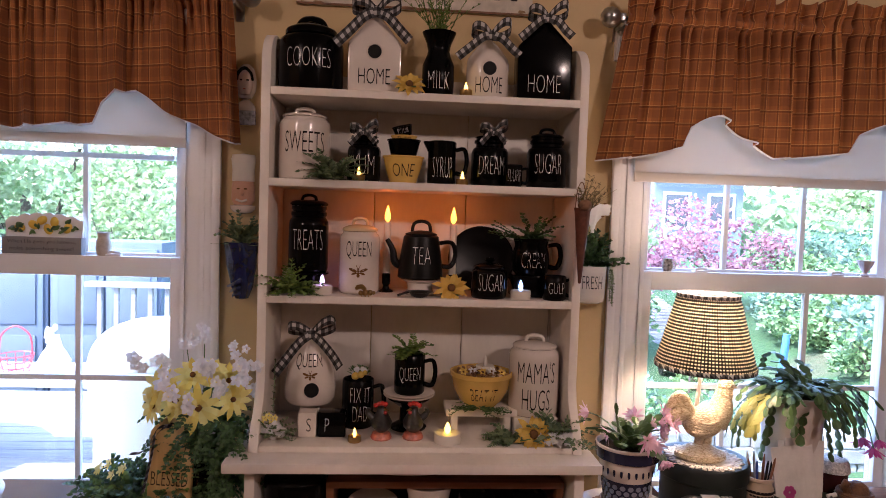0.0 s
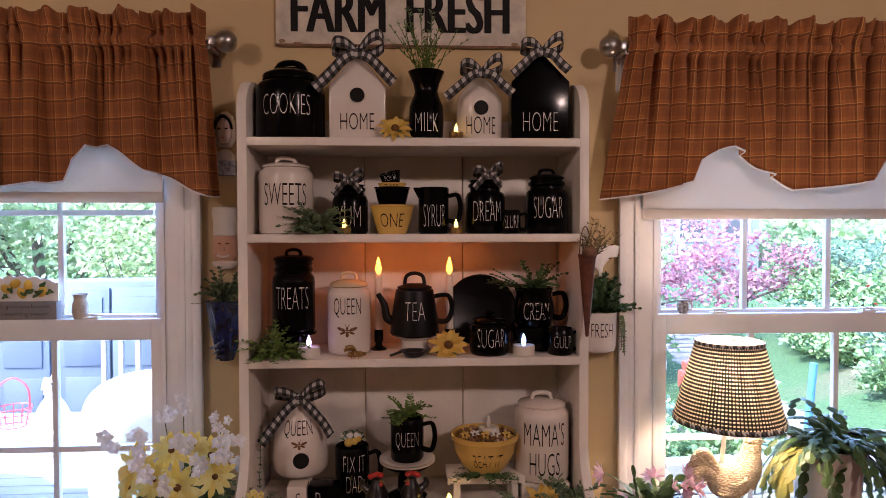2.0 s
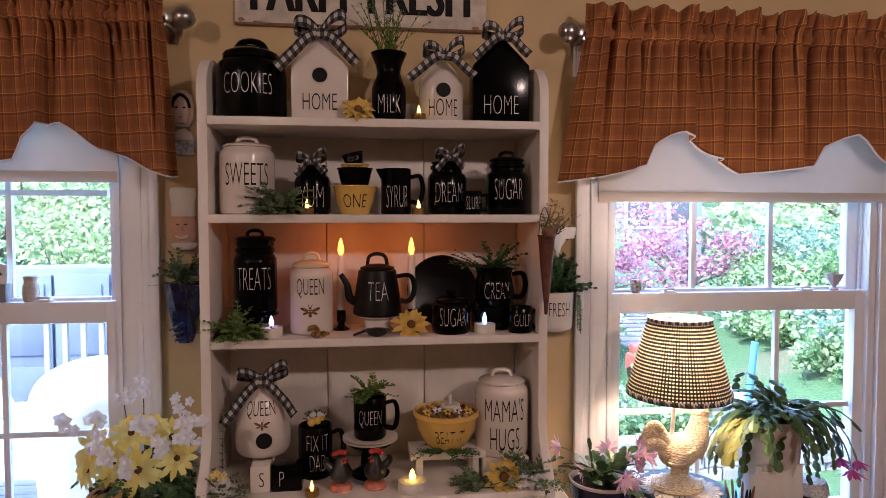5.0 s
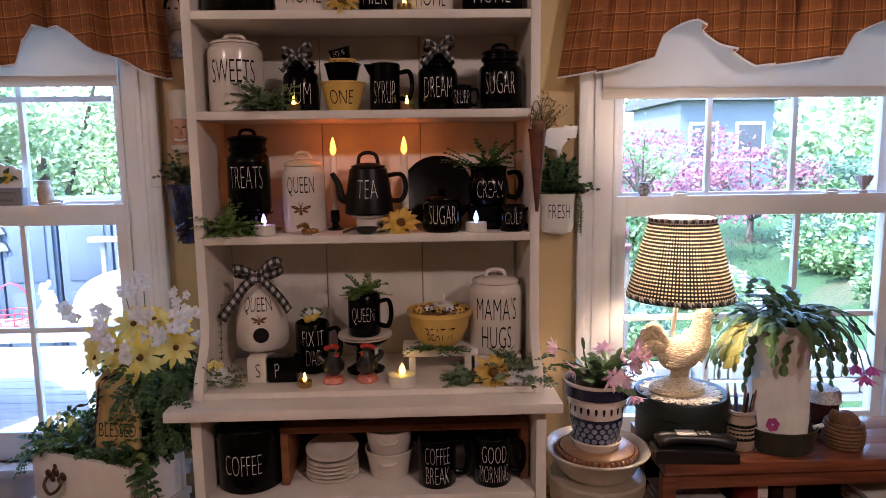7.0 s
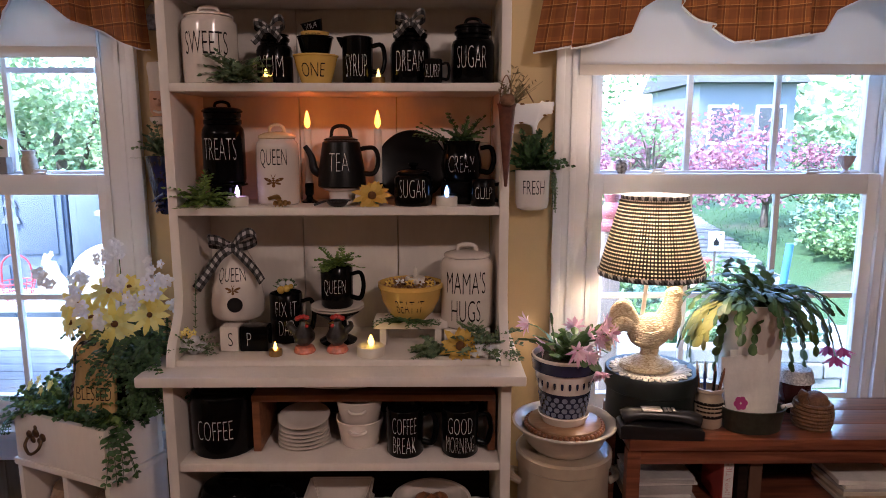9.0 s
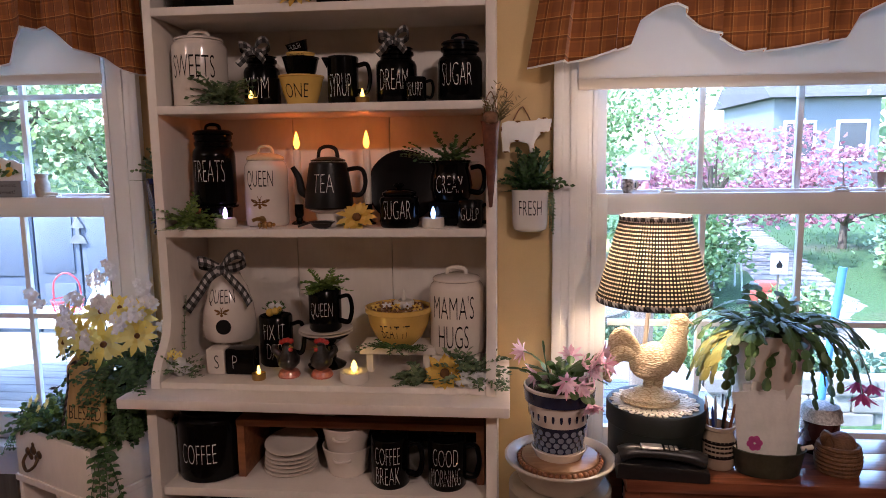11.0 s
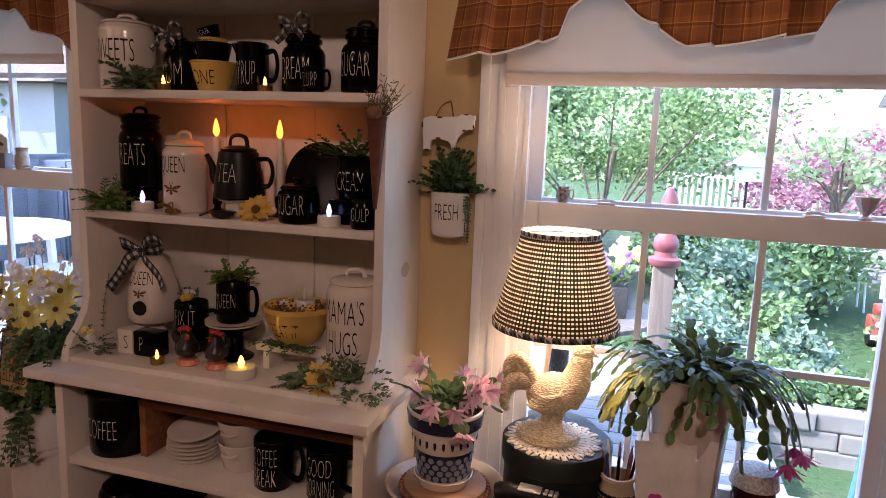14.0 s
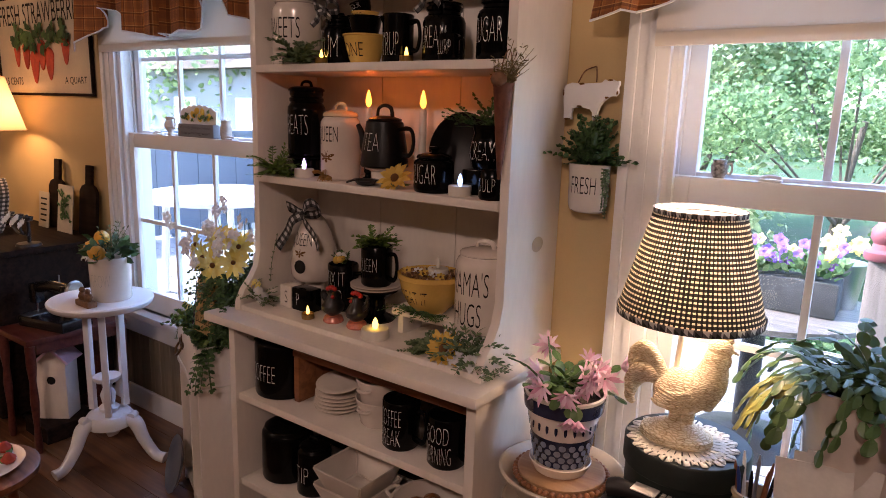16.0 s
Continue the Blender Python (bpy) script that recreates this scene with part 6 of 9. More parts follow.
# hat box, doily, lamp
ob = thing("hat_box", 0.930, 1.858, TT, "round dark green hat box with a lid", "box")
GREENB = surface("dark_green_paper", (0.006, 0.013, 0.011), 0.5, vary=0.2)
part("body", lathe([(0, 0), (0.118, 0), (0.120, 0.003), (0.120, 0.105), (0, 0.105)], 56), GREENB, ob)
part("lid", lathe([(0.124, 0.092), (0.126, 0.094), (0.126, 0.139), (0.123, 0.143), (0, 0.143)], 56), GREENB, ob)
ob = thing("doily", 0.922, 1.845, TT + 0.1435, "white scalloped crochet doily under the lamp", "doily")
bm = bmesh.new()
n = 160
rings = []
for r, hh in ((0.03, 0.0015), (0.055, 0.0012), (0.076, 0.0016), (0.085, 0.0014), (0.092, 0.0014), (0.099, 0.001)):
    lobe = [(0.013 * abs(math.sin(9 * math.pi * 2 * i / n)) if r > 0.095 else 0) for i in range(n)]
    rings.append([bm.verts.new(((r + lobe[i]) * math.cos(2 * math.pi * i / n), (r + lobe[i]) * math.sin(2 * math.pi * i / n), hh)) for i in range(n)])
for k, (a, b) in enumerate(zip(rings, rings[1:])):
    for i in range(n):
        if k == 3 and i % 4 == 1 or k == 4 and i % 4 == 3 or k == 1 and i % 5 == 2:
            continue
        bm.faces.new((a[i], a[(i + 1) % n], b[(i + 1) % n], b[i]))
bm.faces.new(rings[0])
me = part("crochet", bm, surface("white_crochet", (0.70, 0.66, 0.58), 0.9, fine=400, bump=0.8), ob)
me.modifiers.new("thickness", "SOLIDIFY").thickness = 0.0014
lampo = thing("rooster_lamp", 0.910, 1.840, TT + 0.1462, "lit table lamp with a cream carved rooster base and checked shade", "lamp")


def carved_resin():
    """Cream resin carved in feathers, with a brown wash left in the grooves."""
    m, nodes, links, b = material("carved_cream_resin")
    co, mp, v = nodes.new("ShaderNodeTexCoord"), nodes.new("ShaderNodeMapping"), nodes.new("ShaderNodeTexVoronoi")
    mp.inputs["Scale"].default_value = (0.45, 0.6, 1.9)
    links.new(co.outputs["Object"], mp.inputs[0])
    links.new(mp.outputs[0], v.inputs["Vector"])
    v.feature = "DISTANCE_TO_EDGE"
    v.inputs["Scale"].default_value = 150
    n = nodes.new("ShaderNodeTexNoise")
    n.inputs["Scale"].default_value, n.inputs["Detail"].default_value = 60, 5
    links.new(co.outputs["Object"], n.inputs["Vector"])
    mul = nodes.new("ShaderNodeMath")
    mul.operation = "MULTIPLY_ADD"
    mul.inputs[1].default_value = 0.25
    links.new(n.outputs[0], mul.inputs[0])
    links.new(v.outputs["Distance"], mul.inputs[2])
    r = ramp(nodes, links, mul.outputs[0], [(0.10, (0.36, 0.24, 0.12)), (0.17, (0.64, 0.51, 0.31)), (0.32, (0.79, 0.68, 0.48))])
    links.new(r.outputs[0], b.inputs["Base Color"])
    b.inputs["Roughness"].default_value = 0.5
    bp = nodes.new("ShaderNodeBump")
    bp.inputs["Strength"].default_value, bp.inputs["Distance"].default_value = 0.9, 0.005
    links.new(mul.outputs[0], bp.inputs["Height"])
    links.new(bp.outputs[0], b.inputs["Normal"])
    return m


ROOST = carved_resin()
part("ground", lathe([(0, 0), (0.066, 0), (0.074, 0.006), (0.072, 0.018), (0.055, 0.026), (0.030, 0.040), (0, 0.044)], 40, 1, 0.8), ROOST, lampo)
for s in (-1, 1):
    part("leg", tube([(0.004 + 0.014 * s, 0.0, 0.030), (0.008 + 0.012 * s, 0, 0.060), (0.006 + 0.010 * s, 0, 0.085)], 0.010, 10, r1=0.018), ROOST, lampo)
bm = bmesh.new()
bmesh.ops.create_uvsphere(bm, u_segments=36, v_segments=24, radius=1, matrix=pose(0.004, 0, 0.108, 0, -14, 0) @ Matrix.Diagonal((0.060, 0.046, 0.049, 1)))
tube([(0.030, 0, 0.105), (0.052, 0, 0.140), (0.060, 0, 0.175), (0.064, 0, 0.205)], 0.036, 18, bm=bm, radii=[0.043, 0.037, 0.027, 0.021])
bmesh.ops.create_uvsphere(bm, u_segments=20, v_segments=14, radius=0.022, matrix=Matrix.Translation((0.067, 0, 0.212)) @ Matrix.Diagonal((1.1, 0.85, 1, 1)))
for v in bm.verts:
    q = v.co
    row = math.sin(q.z * 330 + 2.2 * math.sin(q.x * 130))
    v.co += q.normalized() * 0.0 + Vector((0, math.copysign(1, q.y), 0)) * 0.0013 * max(0, row)
body = part("body", bm, ROOST, lampo)
for k in range(6):
    side = 0.007 * (k % 3 - 1)
    bm = tube([(-0.030, side, 0.112), (-0.050 - 0.004 * k, side, 0.158 - 0.008 * k), (-0.074 - 0.005 * k, side * 1.6, 0.188 - 0.018 * k), (-0.098 - 0.002 * k, side * 1.6, 0.172 - 0.022 * k), (-0.106 + 0.002 * k, side, 0.140 - 0.018 * k)], 0.012, 12, radii=[0.014, 0.013, 0.012, 0.009, 0.004], flat=1.3)
    part("tail_feather", bm, ROOST, lampo)
for s in (-1, 1):
    bm = bmesh.new()
    for k in range(5):
        tube([(0.030 - 0.004 * k, s * 0.038, 0.122 - 0.008 * k), (0.000 - 0.006 * k, s * 0.045, 0.112 - 0.007 * k), (-0.030 - 0.004 * k, s * 0.036, 0.116 - 0.007 * k)], 0.008, 8, r1=0.003, n=10, bm=bm)
    part("wing", bm, ROOST, lampo)
bm = bmesh.new()
for k, (cx, cz, cr) in enumerate(((0.052, 0.236, 0.010), (0.063, 0.242, 0.011), (0.075, 0.241, 0.010), (0.084, 0.232, 0.008))):
    bmesh.ops.create_uvsphere(bm, u_segments=12, v_segments=8, radius=cr, matrix=Matrix.Translation((cx, 0, cz)) @ Matrix.Diagonal((0.8, 0.45, 1.2, 1)))
part("comb", bm, ROOST, lampo)
part("beak", tube([(0.084, 0, 0.214), (0.102, 0, 0.206)], 0.007, 8, r1=0.001, n=3), ROOST, lampo)
part("wattle", lathe([(0, 0), (0.006, 0.004), (0.008, 0.014), (0.004, 0.024), (0, 0.026)], 12, 0.6, 1, (0.086, 0, 0.176)), ROOST, lampo)
part("pole", tube([(-0.020, 0.008, 0.10), (-0.010, 0.004, 0.22), (0, 0, 0.40)], 0.006, 10), WAX, lampo, "pale lamp pole")
SB, ST = 0.272, 0.474
bm = bmesh.new()
uvl = bm.loops.layers.uv.new("UVMap")
n = 72
lo = [bm.verts.new((0.140 * math.cos(2 * math.pi * i / n), 0.140 * math.sin(2 * math.pi * i / n), SB)) for i in range(n)]
hi = [bm.verts.new((0.086 * math.cos(2 * math.pi * i / n), 0.086 * math.sin(2 * math.pi * i / n), ST)) for i in range(n)]
for i in range(n):
    j = (i + 1) % n
    f = bm.faces.new((lo[i], lo[j], hi[j], hi[i]))
    c = 0.0094 * 92
    for lp, q in zip(f.loops, ((i / n * c, 0), ((i + 1) / n * c, 0), ((i + 1) / n * c, 0.209), (i / n * c, 0.209))):
        lp[uvl].uv = q
shade = part("shade", bm, LAMPCHECK, lampo, "black and cream checked cloth shade")
bm = bmesh.new()
lo = [bm.verts.new((0.1375 * math.cos(2 * math.pi * i / n), 0.1375 * math.sin(2 * math.pi * i / n), SB + 0.001)) for i in range(n)]
hi = [bm.verts.new((0.0838 * math.cos(2 * math.pi * i / n), 0.0838 * math.sin(2 * math.pi * i / n), ST + 0.0065)) for i in range(n)]
for i in range(n):
    bm.faces.new((lo[i], lo[(i + 1) % n], hi[(i + 1) % n], hi[i]))
part("lining", bm, checks("white_shade_lining", 0.5, (0.88, 0.86, 0.82), (0.88, 0.86, 0.82), 0.6), shade, "plain white lining")
for r, z in ((0.1405, SB), (0.0865, ST)):
    bm = bmesh.new()
    uvl = bm.loops.layers.uv.new("UVMap")
    a = [bm.verts.new((r * math.cos(2 * math.pi * i / n), r * math.sin(2 * math.pi * i / n), z - 0.007)) for i in range(n)]
    b = [bm.verts.new(((r + 0.001) * math.cos(2 * math.pi * i / n), (r + 0.001) * math.sin(2 * math.pi * i / n), z + 0.007)) for i in range(n)]
    for i in range(n):
        f = bm.faces.new((a[i], a[(i + 1) % n], b[(i + 1) % n], b[i]))
        for lp, q in zip(f.loops, ((i * 0.008, 0.004), (i * 0.008 + 0.008, 0.010), (i * 0.008 + 0.008, 0.018), (i * 0.008, 0.012))):
            lp[uvl].uv = q
    part("binding", bm, CHECK, shade)
part("bulb", lathe([(0, 0.325), (0.012, 0.33), (0.024, 0.352), (0.026, 0.372), (0.015, 0.392), (0, 0.397)], 20), glow("warm_bulb", (1.0, 0.72, 0.4), 6.0), lampo, "glowing warm bulb").visible_shadow = False

# crock with basin, trivet and flowering cactus
CX, CY = 0.680, 1.800
ob = thing("crock", CX, CY, 0.0, "tall tan stoneware crock standing on the floor", "crock")
STONE = surface("tan_stoneware", (0.42, 0.35, 0.26), 0.4, vary=0.15, scale=6, fine=40, coat=0.2)
part("body", lathe([(0, 0), (0.120, 0), (0.124, 0.006), (0.124, 0.47), (0.130, 0.475), (0.131, 0.505), (0.124, 0.51), (0, 0.50)], 56), STONE, ob)
for s in (-1, 1):
    part("ear", tube([(s * 0.120, -0.03, 0.42), (s * 0.142, -0.02, 0.43), (s * 0.142, 0.02, 0.43), (s * 0.120, 0.03, 0.42)], 0.010, 8), STONE, ob)
ob = thing("basin", CX, CY, 0.5105, "wide cream enamel basin resting on a crock", "basin")
part("body", lathe([(0, 0), (0.085, 0), (0.105, 0.02), (0.126, 0.062), (0.141, 0.070), (0.142, 0.074), (0.136, 0.076), (0.120, 0.066), (0.098, 0.02), (0, 0.008)], 56), surface("cream_enamel", (0.60, 0.54, 0.45), 0.3, vary=0.1, coat=0.3), ob)
ob = thing("trivet", CX, CY - 0.002, 0.5195, "round wooden trivet with a beaded rim", "trivet")
TRW = wood("trivet_wood", (0.24, 0.12, 0.055), (0.42, 0.25, 0.13), 0.45, grain=(3, 25, 25))
part("plate", lathe([(0, 0), (0.090, 0), (0.098, 0.045), (0.098, 0.066), (0.092, 0.070), (0, 0.070)], 48), TRW, ob)
BEAD = wood("bead_wood", (0.20, 0.07, 0.03), (0.33, 0.14, 0.06), 0.3, grain=(30, 30, 30))
bd = bmesh.new()
bmesh.ops.create_uvsphere(bd, u_segments=8, v_segments=6, radius=0.0072)
beadmesh = mesh_of(bd)
beadmesh.materials.append(BEAD)
for k in range(44):
    a = 2 * math.pi * k / 44
    o = new("bead", beadmesh)
    o.parent = ob
    o.matrix_basis = pose(0.103 * math.cos(a), 0.103 * math.sin(a), 0.056)
PZ = 0.590
ob = thing("flower_pot", CX - 0.004, CY - 0.004, PZ, "blue and white patterned ceramic flower pot with saucer", "pot")
ob.scale = (1.09, 1.09, 1.04)
NAVY = surface("navy_glaze", (0.016, 0.022, 0.055), 0.25, vary=0.3, coat=0.3)
part("saucer", lathe([(0, 0), (0.054, 0), (0.064, 0.022), (0.062, 0.024), (0.052, 0.008), (0, 0.006)], 44), WHITE, ob)
part("body", lathe([(0, 0.0062), (0.048, 0.0062), (0.052, 0.02), (0.066, 0.10), (0.072, 0.125), (0.070, 0.140), (0, 0.140)], 48), WHITE, ob)
part("rim", lathe([(0.070, 0.1405), (0.078, 0.142), (0.082, 0.178), (0.078, 0.180), (0.074, 0.150), (0.03, 0.1415)], 48), WHITE, ob)
part("dark_band", lathe([(0.0520, 0.022), (0.0536, 0.022), (0.0648, 0.088), (0.0632, 0.088)], 48), NAVY, ob, "dark blue dotted band")
DOT = surface("grey_blue_glaze", (0.20, 0.23, 0.31), 0.25, vary=0.2, coat=0.3)
part("rim_band", lathe([(0.0790, 0.1425), (0.0800, 0.1425), (0.0829, 0.172), (0.0820, 0.172)], 48), NAVY, ob, "dark blue band")
pm = bmesh.new()
bmesh.ops.create_uvsphere(pm, u_segments=10, v_segments=6, radius=0.0075)
spot = mesh_of(pm)
spot.materials.append(DOT)
drop = spot.copy()
drop.materials[0] = NAVY
for row in range(4):
    for k in range(20):
        a = 2 * math.pi * (k + 0.5 * (row % 2)) / 20
        z = 0.030 + 0.0145 * row
        r = 0.0540 + (z - 0.02) * 0.172
        o = new("dot", spot)
        o.parent = ob
        o.matrix_basis = pose(r * math.cos(a), r * math.sin(a), z, 0, 0, math.degrees(a)) @ Matrix.Diagonal((0.12, 0.95, 0.9, 1))
for k in range(24):
    a = 2 * math.pi * k / 24
    o = new("drop", drop)
    o.parent = ob
    o.matrix_basis = pose(0.0705 * math.cos(a), 0.0705 * math.sin(a), 0.115, 0, 0, math.degrees(a)) @ Matrix.Diagonal((0.1, 0.45, 1.6, 1))
part("soil", lathe([(0.0735, 0.165), (0.04, 0.168), (0, 0.170)], 30), SOIL, ob)


def cactus_stem(parent, start, d, n, seg, droop, seed, mat=CACTUS, width=0.6, tip=None):
    """One arching stem of flat notched segments; tip: makes a blossom at its end."""
    r = random.Random(seed)
    p, d = Vector(start), Vector(d).normalized()
    L = Leaves(seed)
    side = d.cross(Vector((r.uniform(-0.4, 0.4), r.uniform(-0.4, 0.4), 1)))
    side = side.normalized() if side.length > 1e-3 else Vector((1, 0, 0))
    for i in range(n):
        ln = seg * r.uniform(0.85, 1.15)
        w = ln * width
        s = (side + Vector((r.uniform(-0.5, 0.5), r.uniform(-0.5, 0.5), 0)) * 0.5).normalized()
        up = s.cross(d).normalized() * 0.0016
        q = []
        for f, ww in ((0.0, 0.16), (0.22, 0.72), (0.42, 0.86), (0.62, 1.0), (0.80, 0.84), (0.93, 0.62), (1.0, 0.3)):
            c = p + d * ln * f
            q.append((c - s * w * ww / 2, c + up * 1.2, c + s * w * ww / 2, c - up * 1.2))
        base = len(L.v)
        if i:
            for m in range(4):
                L.f.append((base - 4 + m, base - 4 + (m + 1) % 4, base + (m + 1) % 4, base + m))
        for ring in q:
            L.v += [Vector(v) for v in ring]
        for k in range(len(q) - 1):
            a, b = base + 4 * k, base + 4 * (k + 1)
            for m in range(4):
                L.f.append((a + m, a + (m + 1) % 4, b + (m + 1) % 4, b + m))
        if i == n - 1:
            L.f.append(tuple(base + 4 * (len(q) - 1) + m for m in range(4)))
        p = p + d * ln * 0.97
        d = (d + Vector((r.uniform(-0.12, 0.12), r.uniform(-0.12, 0.12), -droop))).normalized()
    st = L.done("stem", mat, parent)
    if tip:
        bloom(st, p, d, 8, seg * 1.15, seg * 0.30, tip, None, 0.004, seed + 1, "blossom", 0.55, 2)
    return st


fl = thing("flowering_cactus", CX - 0.004, CY - 0.004, PZ + 0.175, "green holiday cactus with pale pink blossoms", "plant")
rr = random.Random(12)
for k in range(34):
    a = rr.uniform(0, 6.28)
    e = rr.uniform(1.1, 2.0) if k % 3 == 0 else rr.uniform(0.5, 1.6)
    cactus_stem(fl, (rr.uniform(-0.03, 0.03), rr.uniform(-0.03, 0.03), 0), (math.cos(a), math.sin(a), e), rr.choice((3, 3, 4)), 0.033, rr.uniform(0.18, 0.5), 300 + k, CACTUS, 0.78, PINK if k % 3 == 0 else None)
for k in range(2):
    cactus_stem(fl, (0.02, -0.03, 0), (rr.uniform(-0.3, 1.0), -0.8, 0.6), 3, 0.030, 0.55, 340 + k, CACTUS, 0.78, PINK)
cactus_stem(fl, (-0.02, 0, 0), (-0.2, -0.1, 1), 4, 0.032, -0.02, 351, CACTUS, 0.5, None)

# tall white pot with a trailing cactus
ob = thing("planter_pot", 1.212, 1.885, TT, "tall white glazed planter pot on the table", "pot")
part("body", lathe([(0, 0), (0.066, 0), (0.070, 0.006), (0.086, 0.26), (0.096, 0.30), (0.098, 0.330), (0.093, 0.332), (0.084, 0.30), (0, 0.29)], 52), WHITE, ob)
part("soil", lathe([(0.085, 0.305), (0.04, 0.312), (0, 0.314)], 30), SOIL, ob)
tc = thing("trailing_cactus", 1.212, 1.885, TT + 0.310, "large green trailing holiday cactus in a white pot", "plant")
rr = random.Random(21)
for k in range(125):
    a = rr.uniform(0, 6.28)
    e = rr.uniform(0.30, 1.6)
    cs, sn = math.cos(a), math.sin(a)
    sn *= 0.35 if sn > 0 else 0.75
    cactus_stem(tc, (rr.uniform(-0.06, 0.06), rr.uniform(-0.05, 0.03), 0.0), (cs * 0.8, sn, e), rr.choice((4, 5, 5, 6, 6, 7, 8, 10)), 0.031, rr.uniform(0.36, 0.56), 400 + k, CACTUS, 0.84)
YC = leafy("pale_green_segments", (0.22, 0.28, 0.05), (0.50, 0.48, 0.13), 0.4, 0.25)
for k in range(10):
    cactus_stem(tc, (-0.05, -0.02, 0), (-1, rr.uniform(-0.6, 0.2), rr.uniform(0.3, 0.9)), 6, 0.034, 0.50, 520 + k, YC, 0.75)
for k, (dx, dy) in enumerate(((0.9, -0.3), (1.0, -0.05), (0.8, -0.6))):
    cactus_stem(tc, (0.06, -0.02, 0), (dx, dy, 0.9), 7, 0.036, 0.52, 540 + k, CACTUS, 0.75, MAGENTA)

ob = thing("pen_jar", 1.072, 1.800, TT, "cream stoneware marmalade jar holding pens", "jar")
part("body", lathe([(0, 0), (0.036, 0), (0.039, 0.005), (0.040, 0.072), (0.034, 0.086), (0.033, 0.096), (0.038, 0.100), (0.037, 0.108), (0.031, 0.108), (0.030, 0.08), (0, 0.02)], 40), surface("jar_stoneware", (0.46, 0.37, 0.27), 0.35, vary=0.15, coat=0.3), ob)
for k in range(4):
    zc = 0.030 + 0.012 * k
    part("print_bar", lathe([(0.0403, zc), (0.0407, zc), (0.0407, zc + 0.005), (0.0403, zc + 0.005)], 40), INK, ob) if k in (0, 3) else None
    bm = bmesh.new()
    for a in range(-60, 40, 14):
        t = radians(a - 90)
        box(bm, -0.0042, 0.0042, -0.0004, 0.0004, -0.0025, 0.0025, m=pose(0.0406 * math.cos(t), 0.0406 * math.sin(t), zc + 0.006, 0, 0, a))
    part("print_bar", bm, INK, ob, smooth=False)
PENS = [INK, CEDAR, surface("silver_pen", (0.5, 0.5, 0.52), 0.3, metal=0.8), CHALK, BEAD, surface("blue_pen", (0.03, 0.06, 0.25), 0.4)]
for k in range(8):
    a = k * 0.785
    o = thing("pen", 1.072 + 0.013 * math.cos(a), 1.800 + 0.013 * math.sin(a), TT + 0.010, "pen standing in a stoneware jar", "pen", "pens in a jar")
    o.matrix_world = o.matrix_world @ pose(0, 0, 0, -9 * math.sin(a), 9 * math.cos(a), 0)
    part("barrel", lathe([(0, 0), (0.0036, 0.004), (0.0036, 0.135 + 0.004 * (k % 4)), (0.0015, 0.150 + 0.004 * (k % 4)), (0, 0.151 + 0.004 * (k % 4))], 10), PENS[k % 6], o)
# oval tin tub with cards
ob = thing("tin_tub", 1.182, 1.772, TT, "oval dark green tin tub with wooden grips", "tub")
TIN = surface("green_tin", (0.050, 0.060, 0.042), 0.45, metal=0.4, vary=0.3, scale=30)
part("body", lathe([(0, 0), (0.072, 0), (0.075, 0.003), (0.086, 0.062), (0.088, 0.064), (0.085, 0.065), (0.072, 0.006), (0, 0.005)], 48, 1, 0.62), TIN, ob)
part("grip", tube([(-0.112, 0, 0.066), (-0.078, 0, 0.060)], 0.006, 10, n=2), WAX, ob)
part("grip", tube([(0.078, 0, 0.060), (0.104, 0, 0.066)], 0.006, 10, n=2), WAX, ob)
for k, (x, y, rx, ry, w, h) in enumerate(((1.180, 1.772, -10, -5, 0.125, 0.19), (1.196, 1.786, -8, 4, 0.12, 0.205), (1.188, 1.796, -6, -1, 0.11, 0.20))):
    o = thing("greeting_card", x, y, TT + 0.0055, "white greeting card standing in a tin tub", "card", "cards in a tub")
    o.matrix_world = pose(x, y, TT + 0.008, rx, ry, 0)
    part("paper", boxed(-w / 2, w / 2, -0.0012, 0.0012, 0, h), PAPERS[1], o)
    if k == 0:
        part("fold", boxed(-w / 2, w / 2 - 0.002, 0.002, 0.004, 0, h - 0.003), PAPERS[1], o)
        for j in range(6):
            bm = bmesh.new()
            bmesh.ops.create_circle(bm, cap_ends=True, segments=14, radius=0.0085, matrix=pose(-0.022 + 0.011 * math.cos(j * 1.047), -0.0018, 0.062 + 0.011 * math.sin(j * 1.047), 90, 0, 0))
            part("printed_petal", bm, MAGENTA, o, smooth=False)
# phone
ob = thing("telephone", 0.918, 1.728, TT, "black corded telephone with a handset on its base", "telephone", rz=-4)
PLAS = surface("black_plastic", (0.010, 0.010, 0.011), 0.35, vary=0.1)
part("base", prism([(-0.108, 0), (0.108, 0), (0.108, 0.026), (0.09, 0.032), (-0.10, 0.040), (-0.108, 0.034)], -0.030, 0.035, bevel=0.004), PLAS, ob)
bm = tube([(-0.100, -0.004, 0.052), (-0.06, -0.004, 0.062), (0.05, -0.004, 0.058), (0.102, -0.004, 0.045)], 0.018, 14, radii=[0.020, 0.021, 0.015, 0.016, 0.020, 0.018], flat=0.75)
part("handset", bm, PLAS, ob)
part("display", boxed(-0.050, 0.000, -0.020, 0.012, 0.0745, 0.0775, bevel=0.001), CHALK, ob, "pale printed label strip")
for k in range(6):
    part("key", boxed(0.006 + 0.011 * (k % 3), 0.014 + 0.011 * (k % 3), -0.016 + 0.014 * (k // 3), -0.006 + 0.014 * (k // 3), 0.0735, 0.0765, bevel=0.001), PAPERS[2], ob)
